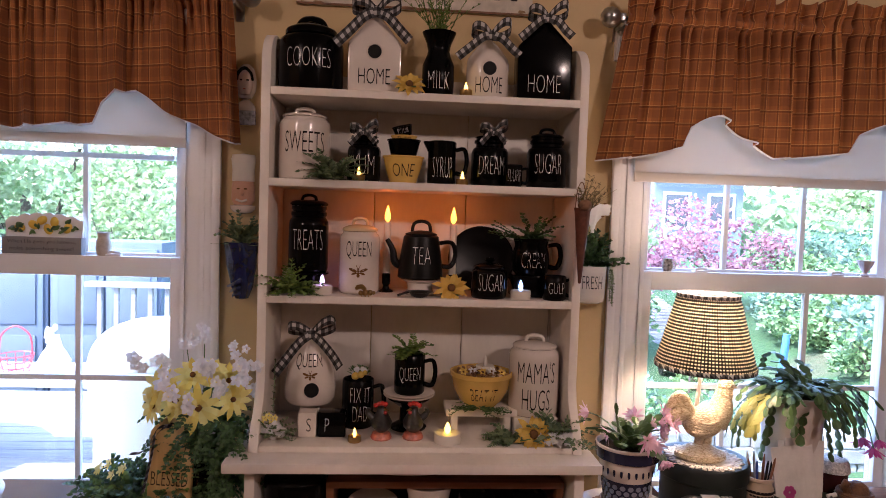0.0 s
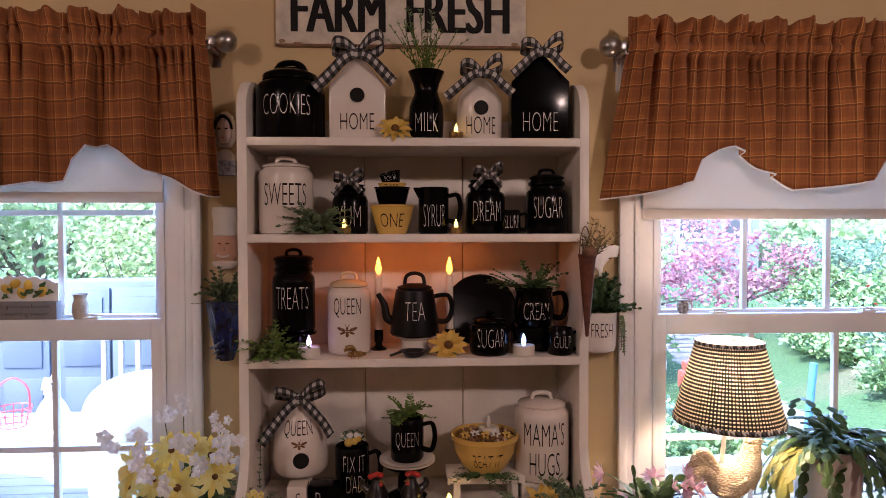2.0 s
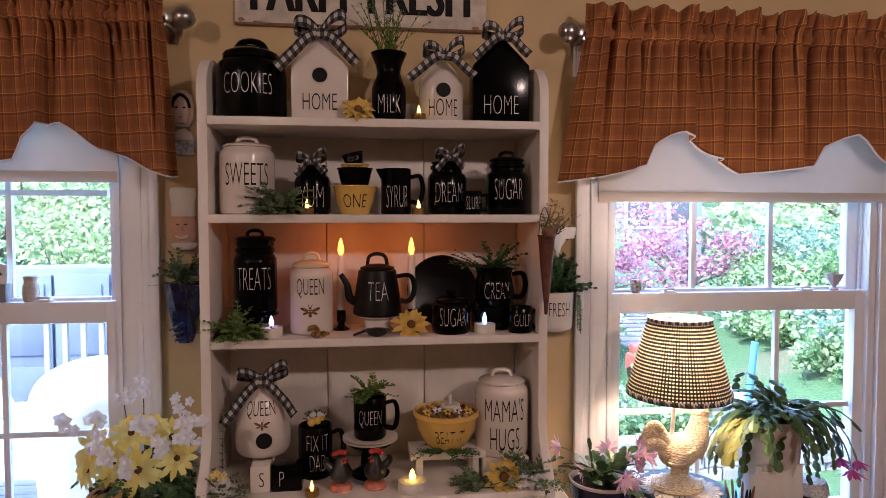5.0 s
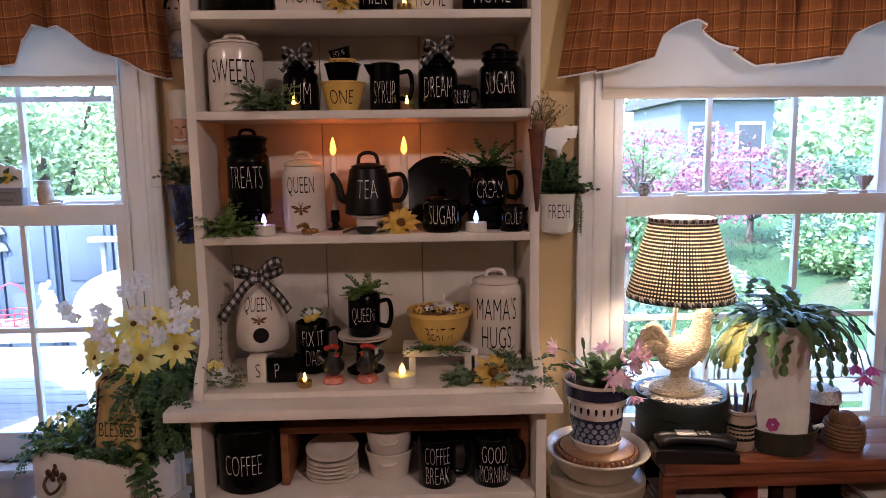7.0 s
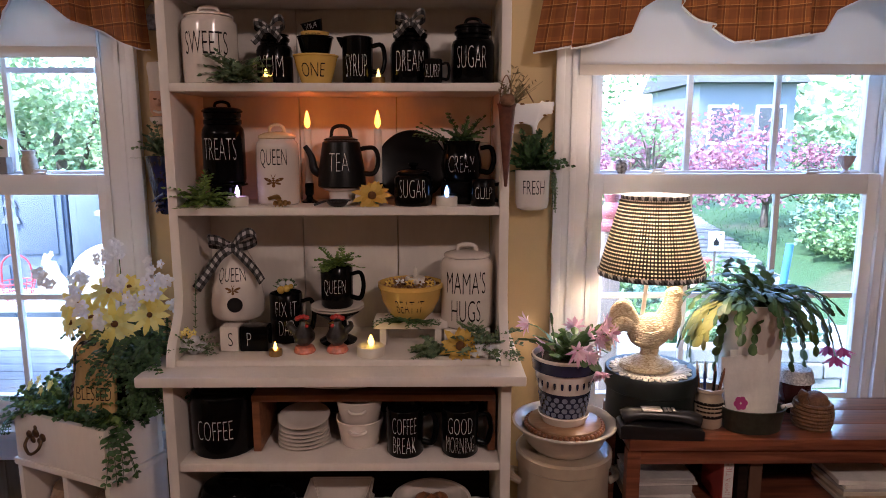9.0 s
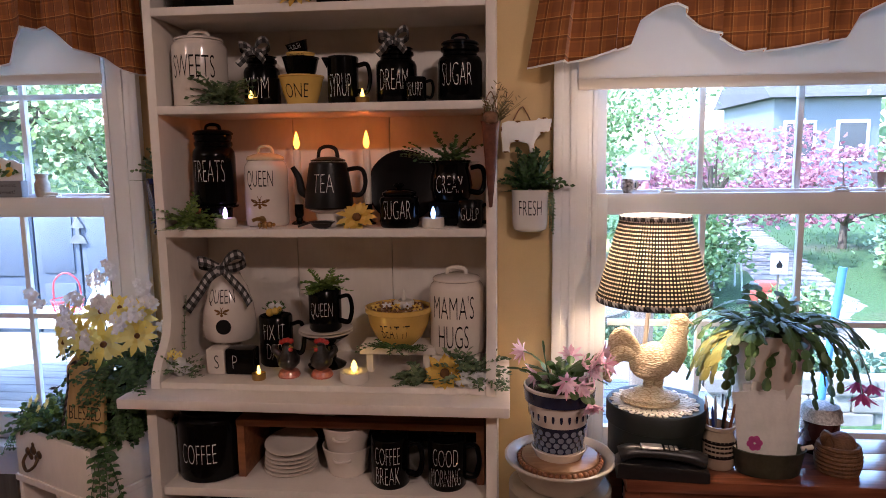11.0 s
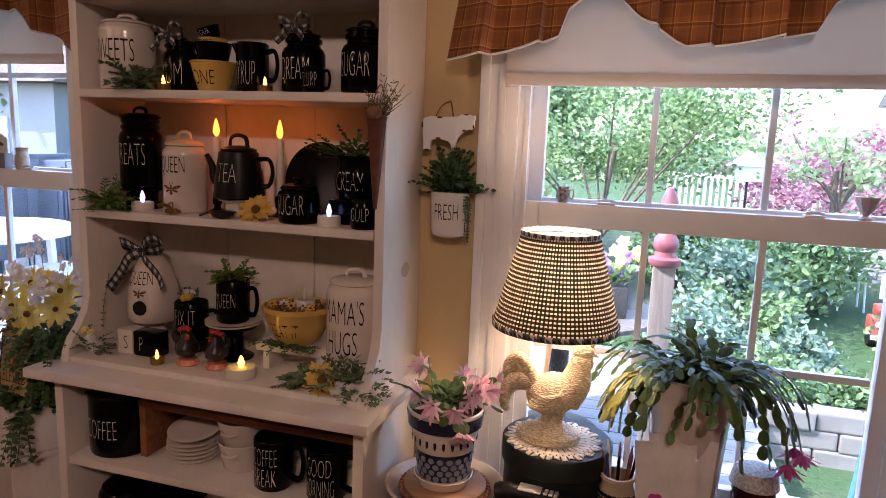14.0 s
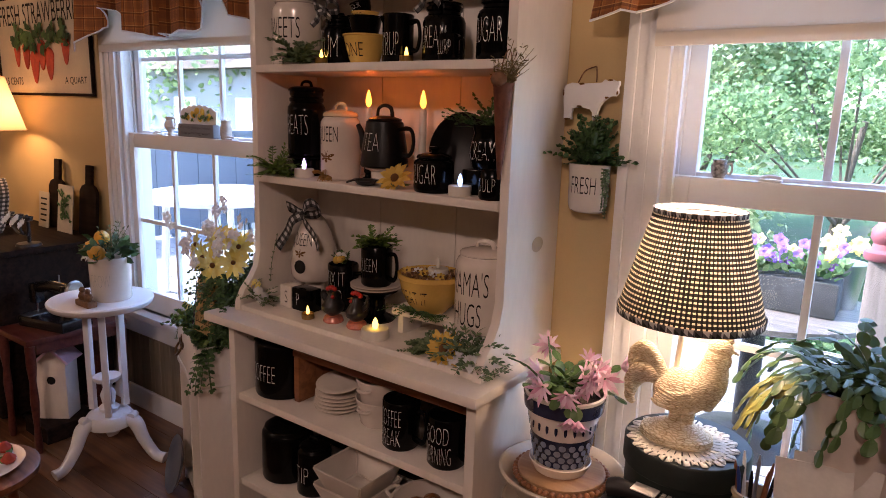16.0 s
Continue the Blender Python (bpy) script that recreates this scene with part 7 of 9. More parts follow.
# brown coiled ornament, lace covered jar
ob = thing("hen_basket", 1.352, 1.785, TT, "small brown woven hen basket ornament", "ornament")
BASK = surface("brown_wicker", (0.16, 0.075, 0.03), 0.6, vary=0.4, scale=70, fine=200, bump=0.8, depth=0.004)
for k in range(7):
    r = 0.040 + 0.008 * math.sin(math.pi * (k + 1) / 8)
    part("coil", tube([((r) * math.cos(t * 0.5236), r * math.sin(t * 0.5236), 0.007 + 0.010 * k) for t in range(13)], 0.0062, 7, n=36), BASK, ob)
part("head", tube([(-0.030, -0.01, 0.070), (-0.040, -0.014, 0.090), (-0.034, -0.016, 0.106)], 0.013, 12, r1=0.011), BASK, ob)
part("back", lathe([(0, 0.070), (0.034, 0.068), (0.028, 0.086), (0.012, 0.098), (0, 0.1)], 24, centre=(0.006, 0, 0)), BASK, ob)
ob = thing("lace_jar", 1.362, 1.905, TT, "dark jam jar with a white crocheted cover", "jar")
part("body", lathe([(0, 0), (0.042, 0), (0.046, 0.005), (0.046, 0.105), (0.038, 0.118), (0, 0.12)], 40), surface("dark_jam_glass", (0.05, 0.012, 0.012), 0.12, coat=0.5), ob)
part("lace_cover", lathe([(0.052, 0.088), (0.048, 0.112), (0.042, 0.1235), (0.02, 0.1265), (0, 0.127)], 40), surface("white_lace", (0.62, 0.60, 0.58), 0.9, vary=0.5, scale=160, fine=300, bump=1), ob)

# light switch and small frame on the wall by the window
ob = thing("switch_plate", 1.838, 2.036, 1.062, "dark bronze light switch plate with one toggle", "light switch")
part("plate", boxed(-0.040, 0.040, -0.006, 0.003, 0, 0.122, bevel=0.003), IRON, ob)
part("toggle", boxed(-0.005, 0.005, -0.018, -0.0062, 0.054, 0.070, bevel=0.002), METAL, ob)
ob = thing("picture_frame", 1.862, 2.032, 1.276, "narrow dark framed picture hung beside the window", "picture")
for a in ((-0.07, 0.07, 0, 0.014), (-0.07, 0.07, 0.146, 0.16), (-0.07, -0.056, 0.0145, 0.1455), (0.056, 0.07, 0.0145, 0.1455)):
    part("frame_bar", boxed(a[0], a[1], -0.010, 0.006, a[2], a[3], bevel=0.002), DARKWOOD, ob)
part("picture", boxed(-0.0555, 0.0555, -0.002, 0.004, 0.0148, 0.1452), PAPERS[3], ob)

# ---- planter corner beside the hutch ----
CR = pose(-0.628, 1.828, 0, 0, 0, -23.6)


def placed(ob, x, y, z, rz=0):
    ob.matrix_world = CR @ pose(x, y, z, 0, 0, rz)
    return ob


crate = placed(thing("crate_shelf", 0, 0, 0, "white painted wooden crate shelf with open cubbies", "shelf"), 0, 0, 0)
for x in (-0.175, -0.0, 0.157):
    part("upright", boxed(x, x + 0.018, -0.10, 0.09, 0.0, 0.461, bevel=0.002), HUTCH, crate)
part("top", boxed(-0.180, 0.180, -0.106, 0.094, 0.4615, 0.480, bevel=0.003), HUTCH, crate)
part("bottom", boxed(-0.1565, -0.0005, -0.098, 0.09, 0.03, 0.045), HUTCH, crate)
part("bottom", boxed(0.0185, 0.1565, -0.098, 0.09, 0.03, 0.045), HUTCH, crate)
part("back", boxed(-0.1565, -0.0005, 0.078, 0.09, 0.046, 0.460), HUTCH, crate)
part("back", boxed(0.0185, 0.1565, 0.078, 0.09, 0.046, 0.460), HUTCH, crate)
for x in (-0.080, 0.088):
    ob = placed(thing("rolled_cloth", 0, 0, 0, "brown and tan rolled cloth tucked in a cubby", "cloth", "rolled cloths"), x, -0.01, 0.0455)
    bm = lathe([(0, 0), (0.055, 0), (0.062, 0.02), (0.062, 0.30), (0.050, 0.335), (0, 0.34)], 26)
    part("roll", bm, surface("rolled_linen", (0.30, 0.20, 0.13), 0.9, vary=0.35, scale=30, bump=0.5), ob)
bx = placed(thing("drawer_planter", 0, 0, 0, "old white drawer used as a planter with brass pull", "planter"), 0.002, -0.004, 0.4805)
for a in ((-0.170, 0.170, -0.098, -0.082), (-0.170, 0.170, 0.072, 0.088), (-0.170, -0.156, -0.0815, 0.0715), (0.156, 0.170, -0.0815, 0.0715)):
    part("side", boxed(*a, 0, 0.135, bevel=0.002), HUTCH, bx)
part("base", boxed(-0.1555, 0.1555, -0.0815, 0.0715, 0, 0.01), HUTCH, bx)
part("soil", boxed(-0.1555, 0.1555, -0.0815, 0.0715, 0.0105, 0.115), SOIL, bx)
BRONZE = surface("dark_bronze", (0.11, 0.065, 0.035), 0.4, metal=0.8, vary=0.3)
pull = part("pull", tube([(-0.085 - 0.026, -0.103, 0.072), (-0.085 - 0.026, -0.114, 0.052), (-0.085, -0.120, 0.036), (-0.085 + 0.026, -0.114, 0.052), (-0.085 + 0.026, -0.103, 0.072)], 0.0042, 10), BRONZE, bx, "dark bronze drop pull")
bm = bmesh.new()
for a, b, r in ((-0.026, 0.078, 0.012), (0.026, 0.078, 0.012), (0, 0.086, 0.013), (-0.013, 0.066, 0.010), (0.013, 0.066, 0.010), (0, 0.102, 0.007)):
    bmesh.ops.create_uvsphere(bm, u_segments=12, v_segments=8, radius=r, matrix=Matrix.Translation((-0.085 + a, -0.0985, b)) @ Matrix.Diagonal((1, 0.4, 1, 1)))
part("backplate", bm, BRONZE, pull)
gv = placed(thing("trailing_greenery", 0, 0, 0, "dense green artificial foliage spilling from a drawer", "plant"), 0, 0, 0.596)
for k in range(9):
    L = Leaves(600 + k)
    for j in range(13):
        x0, y0 = L.r.uniform(-0.15, 0.15), L.r.uniform(-0.08, 0.06)
        sx = (x0 / 0.15) * 0.8
        L.sprig((x0, y0, 0.0), (sx + L.r.uniform(-0.3, 0.3), -0.35 + L.r.uniform(-0.3, 0.5), L.r.uniform(0.6, 1.4)), L.r.uniform(0.06, 0.11), 0.026, 0.021, 8, 1.1)
    L.done("foliage", DEEP if k % 3 else FERN, gv)
L = Leaves(620)
for j in range(5):
    L.sprig((0.13, -0.06, 0.01), (1.0, -0.7 + 0.15 * j, 0.5), 0.17, 0.026, 0.018, 9, 2.6)
L.done("trailing_stem", DEEP, gv)
L = Leaves(621)
for j in range(4):
    L.sprig((-0.15, -0.05, 0.0), (-1, -0.4, 0.35), 0.15, 0.016, 0.010, 12, 1.8)
L.done("trailing_stem", DEEP, gv)
for k in range(6):
    bloom(gv, (-0.13 + 0.02 * k, -0.07 - 0.01 * (k % 2), 0.085 + 0.012 * (k % 3)), (-0.3, -1, 0.5), 5, 0.016, 0.010, PETAL, None, 0.003, 630 + k)
tg = thing("wooden_tag", -0.572, 1.738, 0.640, "tan wooden tag sign with black lettering in the greenery", "sign")
tg.matrix_world = pose(-0.562, 1.735, 0.640, -6, 0, -8)
part("board", prism([(-0.058, 0), (0.058, 0), (0.058, 0.170), (0.030, 0.205), (-0.030, 0.205), (-0.058, 0.170)], -0.006, 0.006, bevel=0.001), OLDWOOD, tg)
word(tg, "BLESSED", 0.098, 0.036, on_flat(0, -0.0068, 0.050), INK)
bm = lathe([(0.006, 0), (0.009, 0.0008), (0.010, 0)], 16)
bmesh.ops.transform(bm, matrix=pose(0, -0.006, 0.185, 90, 0, 0), verts=bm.verts)
part("eyelet", bm, IRON, tg)
for s in (-1, 1):
    bm = bmesh.new()
    uvl = bm.loops.layers.uv.new("UVMap")
    ribbon_strip(bm, uvl, [(0, -0.010, 0.188), (-0.030 + 0.006 * s, -0.018, 0.178), (-0.058 - 0.012 * s, -0.014, 0.120), (-0.088 - 0.02 * s, -0.008, 0.060 + 0.05 * s)], 0.012, ((0.4, -0.3, 0.8), (0.7, 0.2, 0.6)))
    part("ribbon", bm, CHECK, tg)
bq = thing("bouquet", -0.500, 1.800, 0.596, "bouquet of yellow daisies with small white blossoms", "flowers")
L = Leaves(650)
for j in range(120):
    a = L.r.uniform(0, 6.28)
    L.sprig((0, 0, 0.04 + L.r.uniform(0, 0.13)), (math.cos(a), math.sin(a) * 0.8, L.r.uniform(0.2, 1.4)), L.r.uniform(0.07, 0.12), 0.020, 0.013, 8, 1.2)
for j in range(14):
    L.sprig((0.03, -0.05, 0.16), (L.r.uniform(0.1, 1.0), -0.5, 0.2), 0.15, 0.015, 0.011, 12, 3.0)
for j in range(60):
    a = L.r.uniform(0, 6.28)
    L.sprig((0.05 * math.cos(a), 0.04 * math.sin(a), L.r.uniform(0.17, 0.28)), (math.cos(a), math.sin(a) * 0.8, L.r.uniform(-0.3, 0.8)), L.r.uniform(0.06, 0.12), 0.022, 0.014, 8, 1.2)
for j in range(46):
    L.sprig((L.r.uniform(0.05, 0.11), L.r.uniform(-0.08, 0.0), L.r.uniform(0.06, 0.25)), (L.r.uniform(-0.4, 0.9), L.r.uniform(-1, 0.2), L.r.uniform(-0.2, 0.6)), L.r.uniform(0.06, 0.11), 0.020, 0.013, 8, 1.6)
L.done("foliage", DEEP, bq)
rr = random.Random(33)
for k, (fx, fz, s, dx, dz) in enumerate(((-0.085, 0.335, 0.056, -0.5, 0.35), (-0.045, 0.30, 0.060, -0.25, 0.1), (0.012, 0.285, 0.064, 0.1, 0.1), (0.075, 0.345, 0.055, 0.5, 0.35), (-0.015, 0.36, 0.054, 0.0, 0.7), (-0.105, 0.285, 0.050, -0.8, 0.1), (0.095, 0.305, 0.052, 0.7, 0.1), (0.035, 0.37, 0.044, 0.3, 0.9))):
    y = -0.075 + 0.12 * abs(fx) * 4 * 0.3 + (0.04 if fz > 0.34 else 0)
    bloom(bq, (fx, y, fz), (dx, -1, dz), 11, s * 0.98, s * 0.36, PETAL, SEEDS, s * 0.14, 660 + k, "daisy", 0.12, 1)
    L = Leaves(700 + k)
    L.stem([Vector((0, 0, 0.03)), Vector((fx * 0.6, y * 0.5, fz * 0.6)), Vector((fx, y + 0.01, fz))], 0.0016)
    L.done("stem", DEEP, bq)
for k in range(14):
    fx, fy, fz = rr.uniform(-0.13, 0.16), rr.choice((-0.10, -0.07, 0.0, 0.03)), rr.uniform(0.25, 0.42)
    for j in range(4):
        bloom(bq, (fx + rr.uniform(-0.018, 0.018), fy - 0.03, fz + rr.uniform(-0.015, 0.03)), (rr.uniform(-0.6, 0.6), -1, rr.uniform(-0.2, 0.8)), 5, 0.018, 0.015, WHITEPETAL, None, 0.003, 720 + k * 4 + j, "blossom", 0.25)
for k, (fx, fz) in enumerate(((-0.035, 0.455), (0.01, 0.48), (0.10, 0.43))):
    L = Leaves(790 + k)
    L.stem([Vector((fx * 0.4, 0, 0.25)), Vector((fx, -0.02, fz - 0.03))], 0.0012)
    L.done("stem", DEEP, bq)
    for j in range(5):
        bloom(bq, (fx + rr.uniform(-0.022, 0.022), -0.025, fz + rr.uniform(-0.03, 0.012)), (rr.uniform(-0.6, 0.6), -1, 0.3), 5, 0.014, 0.011, WHITEPETAL, None, 0.003, 800 + 5 * k + j, "blossom", 0.3)
ob = thing("flower_jar", -0.500, 1.800, 0.596, "dark jar holding a bouquet", "jar")
part("body", lathe([(0, 0), (0.045, 0), (0.050, 0.01), (0.052, 0.12), (0.04, 0.15), (0.044, 0.17), (0.038, 0.17), (0, 0.12)], 36), BLACK, ob)
ob = thing("tray", -0.700, 1.655, 0.0, "round blue-grey metal tray leaning on a crate", "tray")
ob.matrix_world = CR @ pose(-0.10, -0.165, 0.003, 74, 0, 0)
part("body", lathe([(0, 0), (0.085, 0), (0.100, 0.010), (0.102, 0.013), (0.098, 0.013), (0.085, 0.004), (0, 0.004)], 48, centre=(0, 0.102, 0)), surface("blue_grey_metal", (0.16, 0.20, 0.28), 0.35, metal=0.5), ob)

# ---- white pedestal table with a lemon pot ----
pt = thing("pedestal_table", -1.164, 1.710, 0.0, "white painted round pedestal table with curved feet", "table")
part("top", lathe([(0, 0.672), (0.150, 0.672), (0.160, 0.678), (0.166, 0.690), (0.168, 0.698), (0.164, 0.704), (0, 0.704)], 56), TRIM, pt)
for k in range(3):
    a = radians(90 + 120 * k)
    part("post", boxed(-0.011, 0.011, -0.011, 0.011, 0.22, 0.6715, bevel=0.003), TRIM, pt, m=pose(0.060 * math.cos(a), 0.060 * math.sin(a), 0, 0, 0, math.degrees(a)))
part("baluster", lathe([(0, 0.22), (0.030, 0.22), (0.034, 0.235), (0.020, 0.25), (0.026, 0.29), (0.014, 0.325), (0.022, 0.345), (0.040, 0.352), (0.045, 0.36), (0.045, 0.372), (0, 0.376)], 32), TRIM, pt)
part("hub", lathe([(0, 0.10), (0.012, 0.105), (0.016, 0.12), (0.008, 0.13), (0.045, 0.145), (0.078, 0.16), (0.082, 0.19), (0.070, 0.21), (0, 0.2195)], 40), TRIM, pt)
for k in range(3):
    a = radians(30 + 120 * k)
    c, s = math.cos(a), math.sin(a)
    foot = part("foot", tube([(0.050 * c, 0.050 * s, 0.190), (0.095 * c, 0.095 * s, 0.175), (0.125 * c, 0.125 * s, 0.100), (0.165 * c, 0.165 * s, 0.035), (0.200 * c, 0.200 * s, 0.022)], 0.024, 12, radii=[0.024, 0.026, 0.021, 0.019, 0.022]), TRIM, pt)
    part("scroll", lathe([(0, -0.015), (0.014, -0.015), (0.016, 0), (0.014, 0.015), (0, 0.015)], 16, centre=(0, 0, 0)), TRIM, foot, m=pose(0.088 * c, 0.088 * s, 0.205, 90, 0, math.degrees(a)))
pt.scale = (1.08, 1.08, 0.925)
PX, PY, PT_TOP = -1.131, 1.735, 0.6518
ob = thing("white_pot", PX, PY, PT_TOP, "white ceramic pot on a small round table", "pot")
part("body", lathe([(0, 0), (0.066, 0), (0.069, 0.004), (0.072, 0.158), (0.070, 0.161), (0.066, 0.158), (0.063, 0.1), (0, 0.1)], 48), WHITE, ob)
word(ob, "GROW", 0.075, 0.044, on_round([(0.069, 0.004), (0.072, 0.135)], 0.080, turn=30), PAPERS[2])
lp = thing("lemon_plant", PX, PY, PT_TOP + 0.125, "small lemon tree foliage with yellow lemons", "plant")
L = Leaves(900)
for k in range(60):
    a = L.r.uniform(0, 6.28)
    p = (0.045 * math.cos(a), 0.045 * math.sin(a), 0.02 + L.r.uniform(0, 0.06))
    L.leaf(p, (math.cos(a), math.sin(a), L.r.uniform(-0.1, 1.2)), 0.062, 0.028, 0.1)
L.done("leaves", DEEP, lp)
L = Leaves(901)
for k in range(8):
    L.sprig((0.02, 0, 0.03), (0.25 + L.r.uniform(-0.4, 0.4), L.r.uniform(-0.4, 0.4), 1), 0.13, 0.020, 0.007, 8, 0.2)
L.done("sprays", FIR, lp)
for k, (x, y, z, s) in enumerate(((0.020, -0.055, 0.056, 0.029), (-0.040, -0.045, 0.070, 0.024), (-0.005, -0.02, 0.105, 0.027))):
    bm = lathe([(0, -1.25 * s), (0.3 * s, -1.1 * s), (0.8 * s, -0.6 * s), (s, 0), (0.8 * s, 0.6 * s), (0.3 * s, 1.1 * s), (0, 1.25 * s)], 20)
    part("lemon", bm, surface("ripe_lemon", (0.78, 0.40, 0.04), 0.4, vary=0.12, bump=0.3), lp, m=pose(x, y, z, 70, 20 * k, 30 * k))
for k in range(8):
    bloom(lp, (-0.06 + 0.012 * k, -0.062 + 0.006 * (k % 3), 0.030 + 0.006 * (k % 2)), (-0.3, -1, 0.6), 6, 0.017, 0.012, WHITEPETAL, None, 0.003, 910 + k)
ob = thing("bunny_ornament", PX + 0.035, PY - 0.112, PT_TOP, "small brown resin ornament on the round table", "ornament")
part("base", boxed(-0.045, 0.045, -0.018, 0.018, 0, 0.022, bevel=0.005), BASK, ob)
bm = bmesh.new()
for x in (-0.022, 0.018):
    bmesh.ops.create_uvsphere(bm, u_segments=14, v_segments=10, radius=0.017, matrix=Matrix.Translation((x, 0, 0.034)) @ Matrix.Diagonal((1, 0.8, 1.1, 1)))
    bmesh.ops.create_uvsphere(bm, u_segments=12, v_segments=8, radius=0.010, matrix=Matrix.Translation((x + 0.004, -0.003, 0.058)))
part("figures", bm, BASK, ob)

# ---- dark corner to the west ----
bc = thing("buffet", -2.10, 1.775, 0.0, "dark stained wooden buffet against the wall", "cabinet")
part("body", boxed(-0.46, 0.40, -0.24, 0.24, 0.06, 0.740, bevel=0.004), DARKWOOD, bc)
part("top", boxed(-0.48, 0.42, -0.25, 0.24, 0.7405, 0.765, bevel=0.004), DARKWOOD, bc)
REDW = wood("dark_red_wood", (0.06, 0.010, 0.008), (0.13, 0.03, 0.02), 0.4)
for k in range(3):
    d = part("drawer_front", boxed(-0.44 + 0.275 * k, -0.18 + 0.275 * k, -0.252, -0.2405, 0.10, 0.60, bevel=0.004), REDW, bc)
    part("knob", lathe([(0, 0), (0.012, 0.004), (0.008, 0.012), (0, 0.014)], 14), BRASS, d, m=pose(-0.31 + 0.275 * k, -0.2525, 0.40, 90, 0, 0))
BT = 0.7655
ob = thing("strawberry_sign", -2.20, 2.028, 1.400, "vintage strawberry poster sign in a dark frame", "sign")
part("sheet", boxed(-0.44, 0.46, -0.002, 0.006, 0, 0.44), surface("aged_poster_paper", (0.62, 0.52, 0.38), 0.7, vary=0.12, scale=5), ob)
for a in ((-0.452, 0.472, -0.012, 0.0), (-0.452, 0.472, 0.44, 0.452), (-0.452, -0.4405, 0.0003, 0.4397), (0.4605, 0.472, 0.0003, 0.4397)):
    part("frame_bar", boxed(a[0], a[1], -0.008, 0.008, a[2], a[3], bevel=0.002), DARKWOOD, ob)
BERRY = surface("printed_berry_red", (0.50, 0.07, 0.035), 0.7, vary=0.25, scale=40)
for k, (bx_, bz, s) in enumerate(((-0.24, 0.19, 0.060), (-0.06, 0.14, 0.085), (0.09, 0.15, 0.080), (0.25, 0.20, 0.065), (-0.14, 0.19, 0.070), (0.02, 0.19, 0.075))):
    out = [(bx_ + s * 0.62 * math.cos(t * 0.3927) * (1 if math.sin(t * 0.3927) > 0 else 0.8 + 0.2 * math.sin(t * 0.3927)), bz + s * math.sin(t * 0.3927) * (0.7 if math.sin(t * 0.3927) > 0 else 1.15)) for t in range(16)]
    part("berry", prism(out, -0.0042 - 0.0005 * k, -0.0025), BERRY, ob, smooth=False)
L = Leaves(930)
for k in range(70):
    L.leaf((L.r.uniform(-0.28, 0.28), -0.0085, 0.25 + L.r.uniform(-0.03, 0.045)), (L.r.uniform(-1, 1), -0.03, L.r.uniform(-1, 0.8)), 0.060, 0.030, roll=(0, -1, 0))
L.done("printed_leaves", DEEP, ob)
word(ob, "FRESH STRAWBERRIES", 0.84, 0.095, on_flat(0.01, -0.003, 0.365), INK, 0.0)
word(ob, "15 CENTS", 0.19, 0.036, on_flat(-0.30, -0.003, 0.055), INK, 0.0)
word(ob, "A QUART", 0.20, 0.036, on_flat(0.32, -0.003, 0.055), INK, 0.0)
ob = thing("corner_lamp", -2.36, 1.84, BT, "lit table lamp with a pale shade on the buffet", "lamp")
part("base", lathe([(0, 0), (0.05, 0), (0.055, 0.01), (0.02, 0.04), (0.035, 0.12), (0.02, 0.20), (0.010, 0.23), (0.008, 0.50), (0, 0.50)], 32), BLACK, ob)
bm = lathe([(0.155, 0.46), (0.150, 0.455), (0.080, 0.70), (0.083, 0.705)], 40)
part("shade", bm, checks("plain_lamp_linen", 0.4, (0.70, 0.56, 0.38), (0.66, 0.52, 0.35), 0.5), ob)
for k, (x, h, mat) in enumerate(((-2.10, 0.330, DARKWOOD), (-1.80, 0.320, DARKWOOD))):
    o = thing("cutting_board", x, 2.008, BT, "dark wooden paddle board leaning on the wall", "board", "leaning boards")
    o.matrix_world = pose(x, 1.990, BT, -5, 0, 0)
    part("paddle", prism([(-0.075, 0), (0.075, 0), (0.075, 0.20), (0.055, 0.225), (0.025, 0.235), (0.025, h), (-0.025, h), (-0.025, 0.235), (-0.055, 0.225), (-0.075, 0.20)], -0.008, 0.008, bevel=0.003), mat, o)
for k, (x, w, h) in enumerate(((-2.16, 0.10, 0.17), (-1.95, 0.14, 0.22))):
    o = thing("recipe_card", x, 1.962, BT, "cream printed card leaning on a board", "card", "leaning cards")
    o.matrix_world = pose(x, 1.955, BT, -6, 0, 0)
    part("sheet", boxed(-w / 2, w / 2, -0.002, 0.002, 0, h), PAPERS[0], o)
    if k == 0:
        for j in range(5):
            part("text_bar", boxed(-w * 0.3, w * 0.3, -0.0032, -0.0024, 0.03 + j * 0.026, 0.038 + j * 0.026), INK, o)
    else:
        L = Leaves(940)
        for j in range(40):
            L.leaf((L.r.uniform(-0.045, 0.045), -0.0035, L.r.uniform(0.05, 0.19)), (L.r.uniform(-1, 1), -0.03, L.r.uniform(-1, 1)), 0.035, 0.014, roll=(0, -1, 0))
        L.done("printed_sprig", DEEP, o)
ob = thing("covered_teapot", -2.22, 1.72, BT, "white teapot under a black check cosy", "teapot")
part("body", lathe([(0, 0), (0.05, 0), (0.085, 0.03), (0.095, 0.07), (0.08, 0.11), (0.03, 0.135), (0.012, 0.15), (0, 0.155)], 36), WHITE, ob)
part("spout", tube([(-0.08, -0.02, 0.05), (-0.115, -0.025, 0.07), (-0.125, -0.026, 0.11)], 0.014, 10, r1=0.008), WHITE, ob)
bm = bmesh.new()
uvl = bm.loops.layers.uv.new("UVMap")
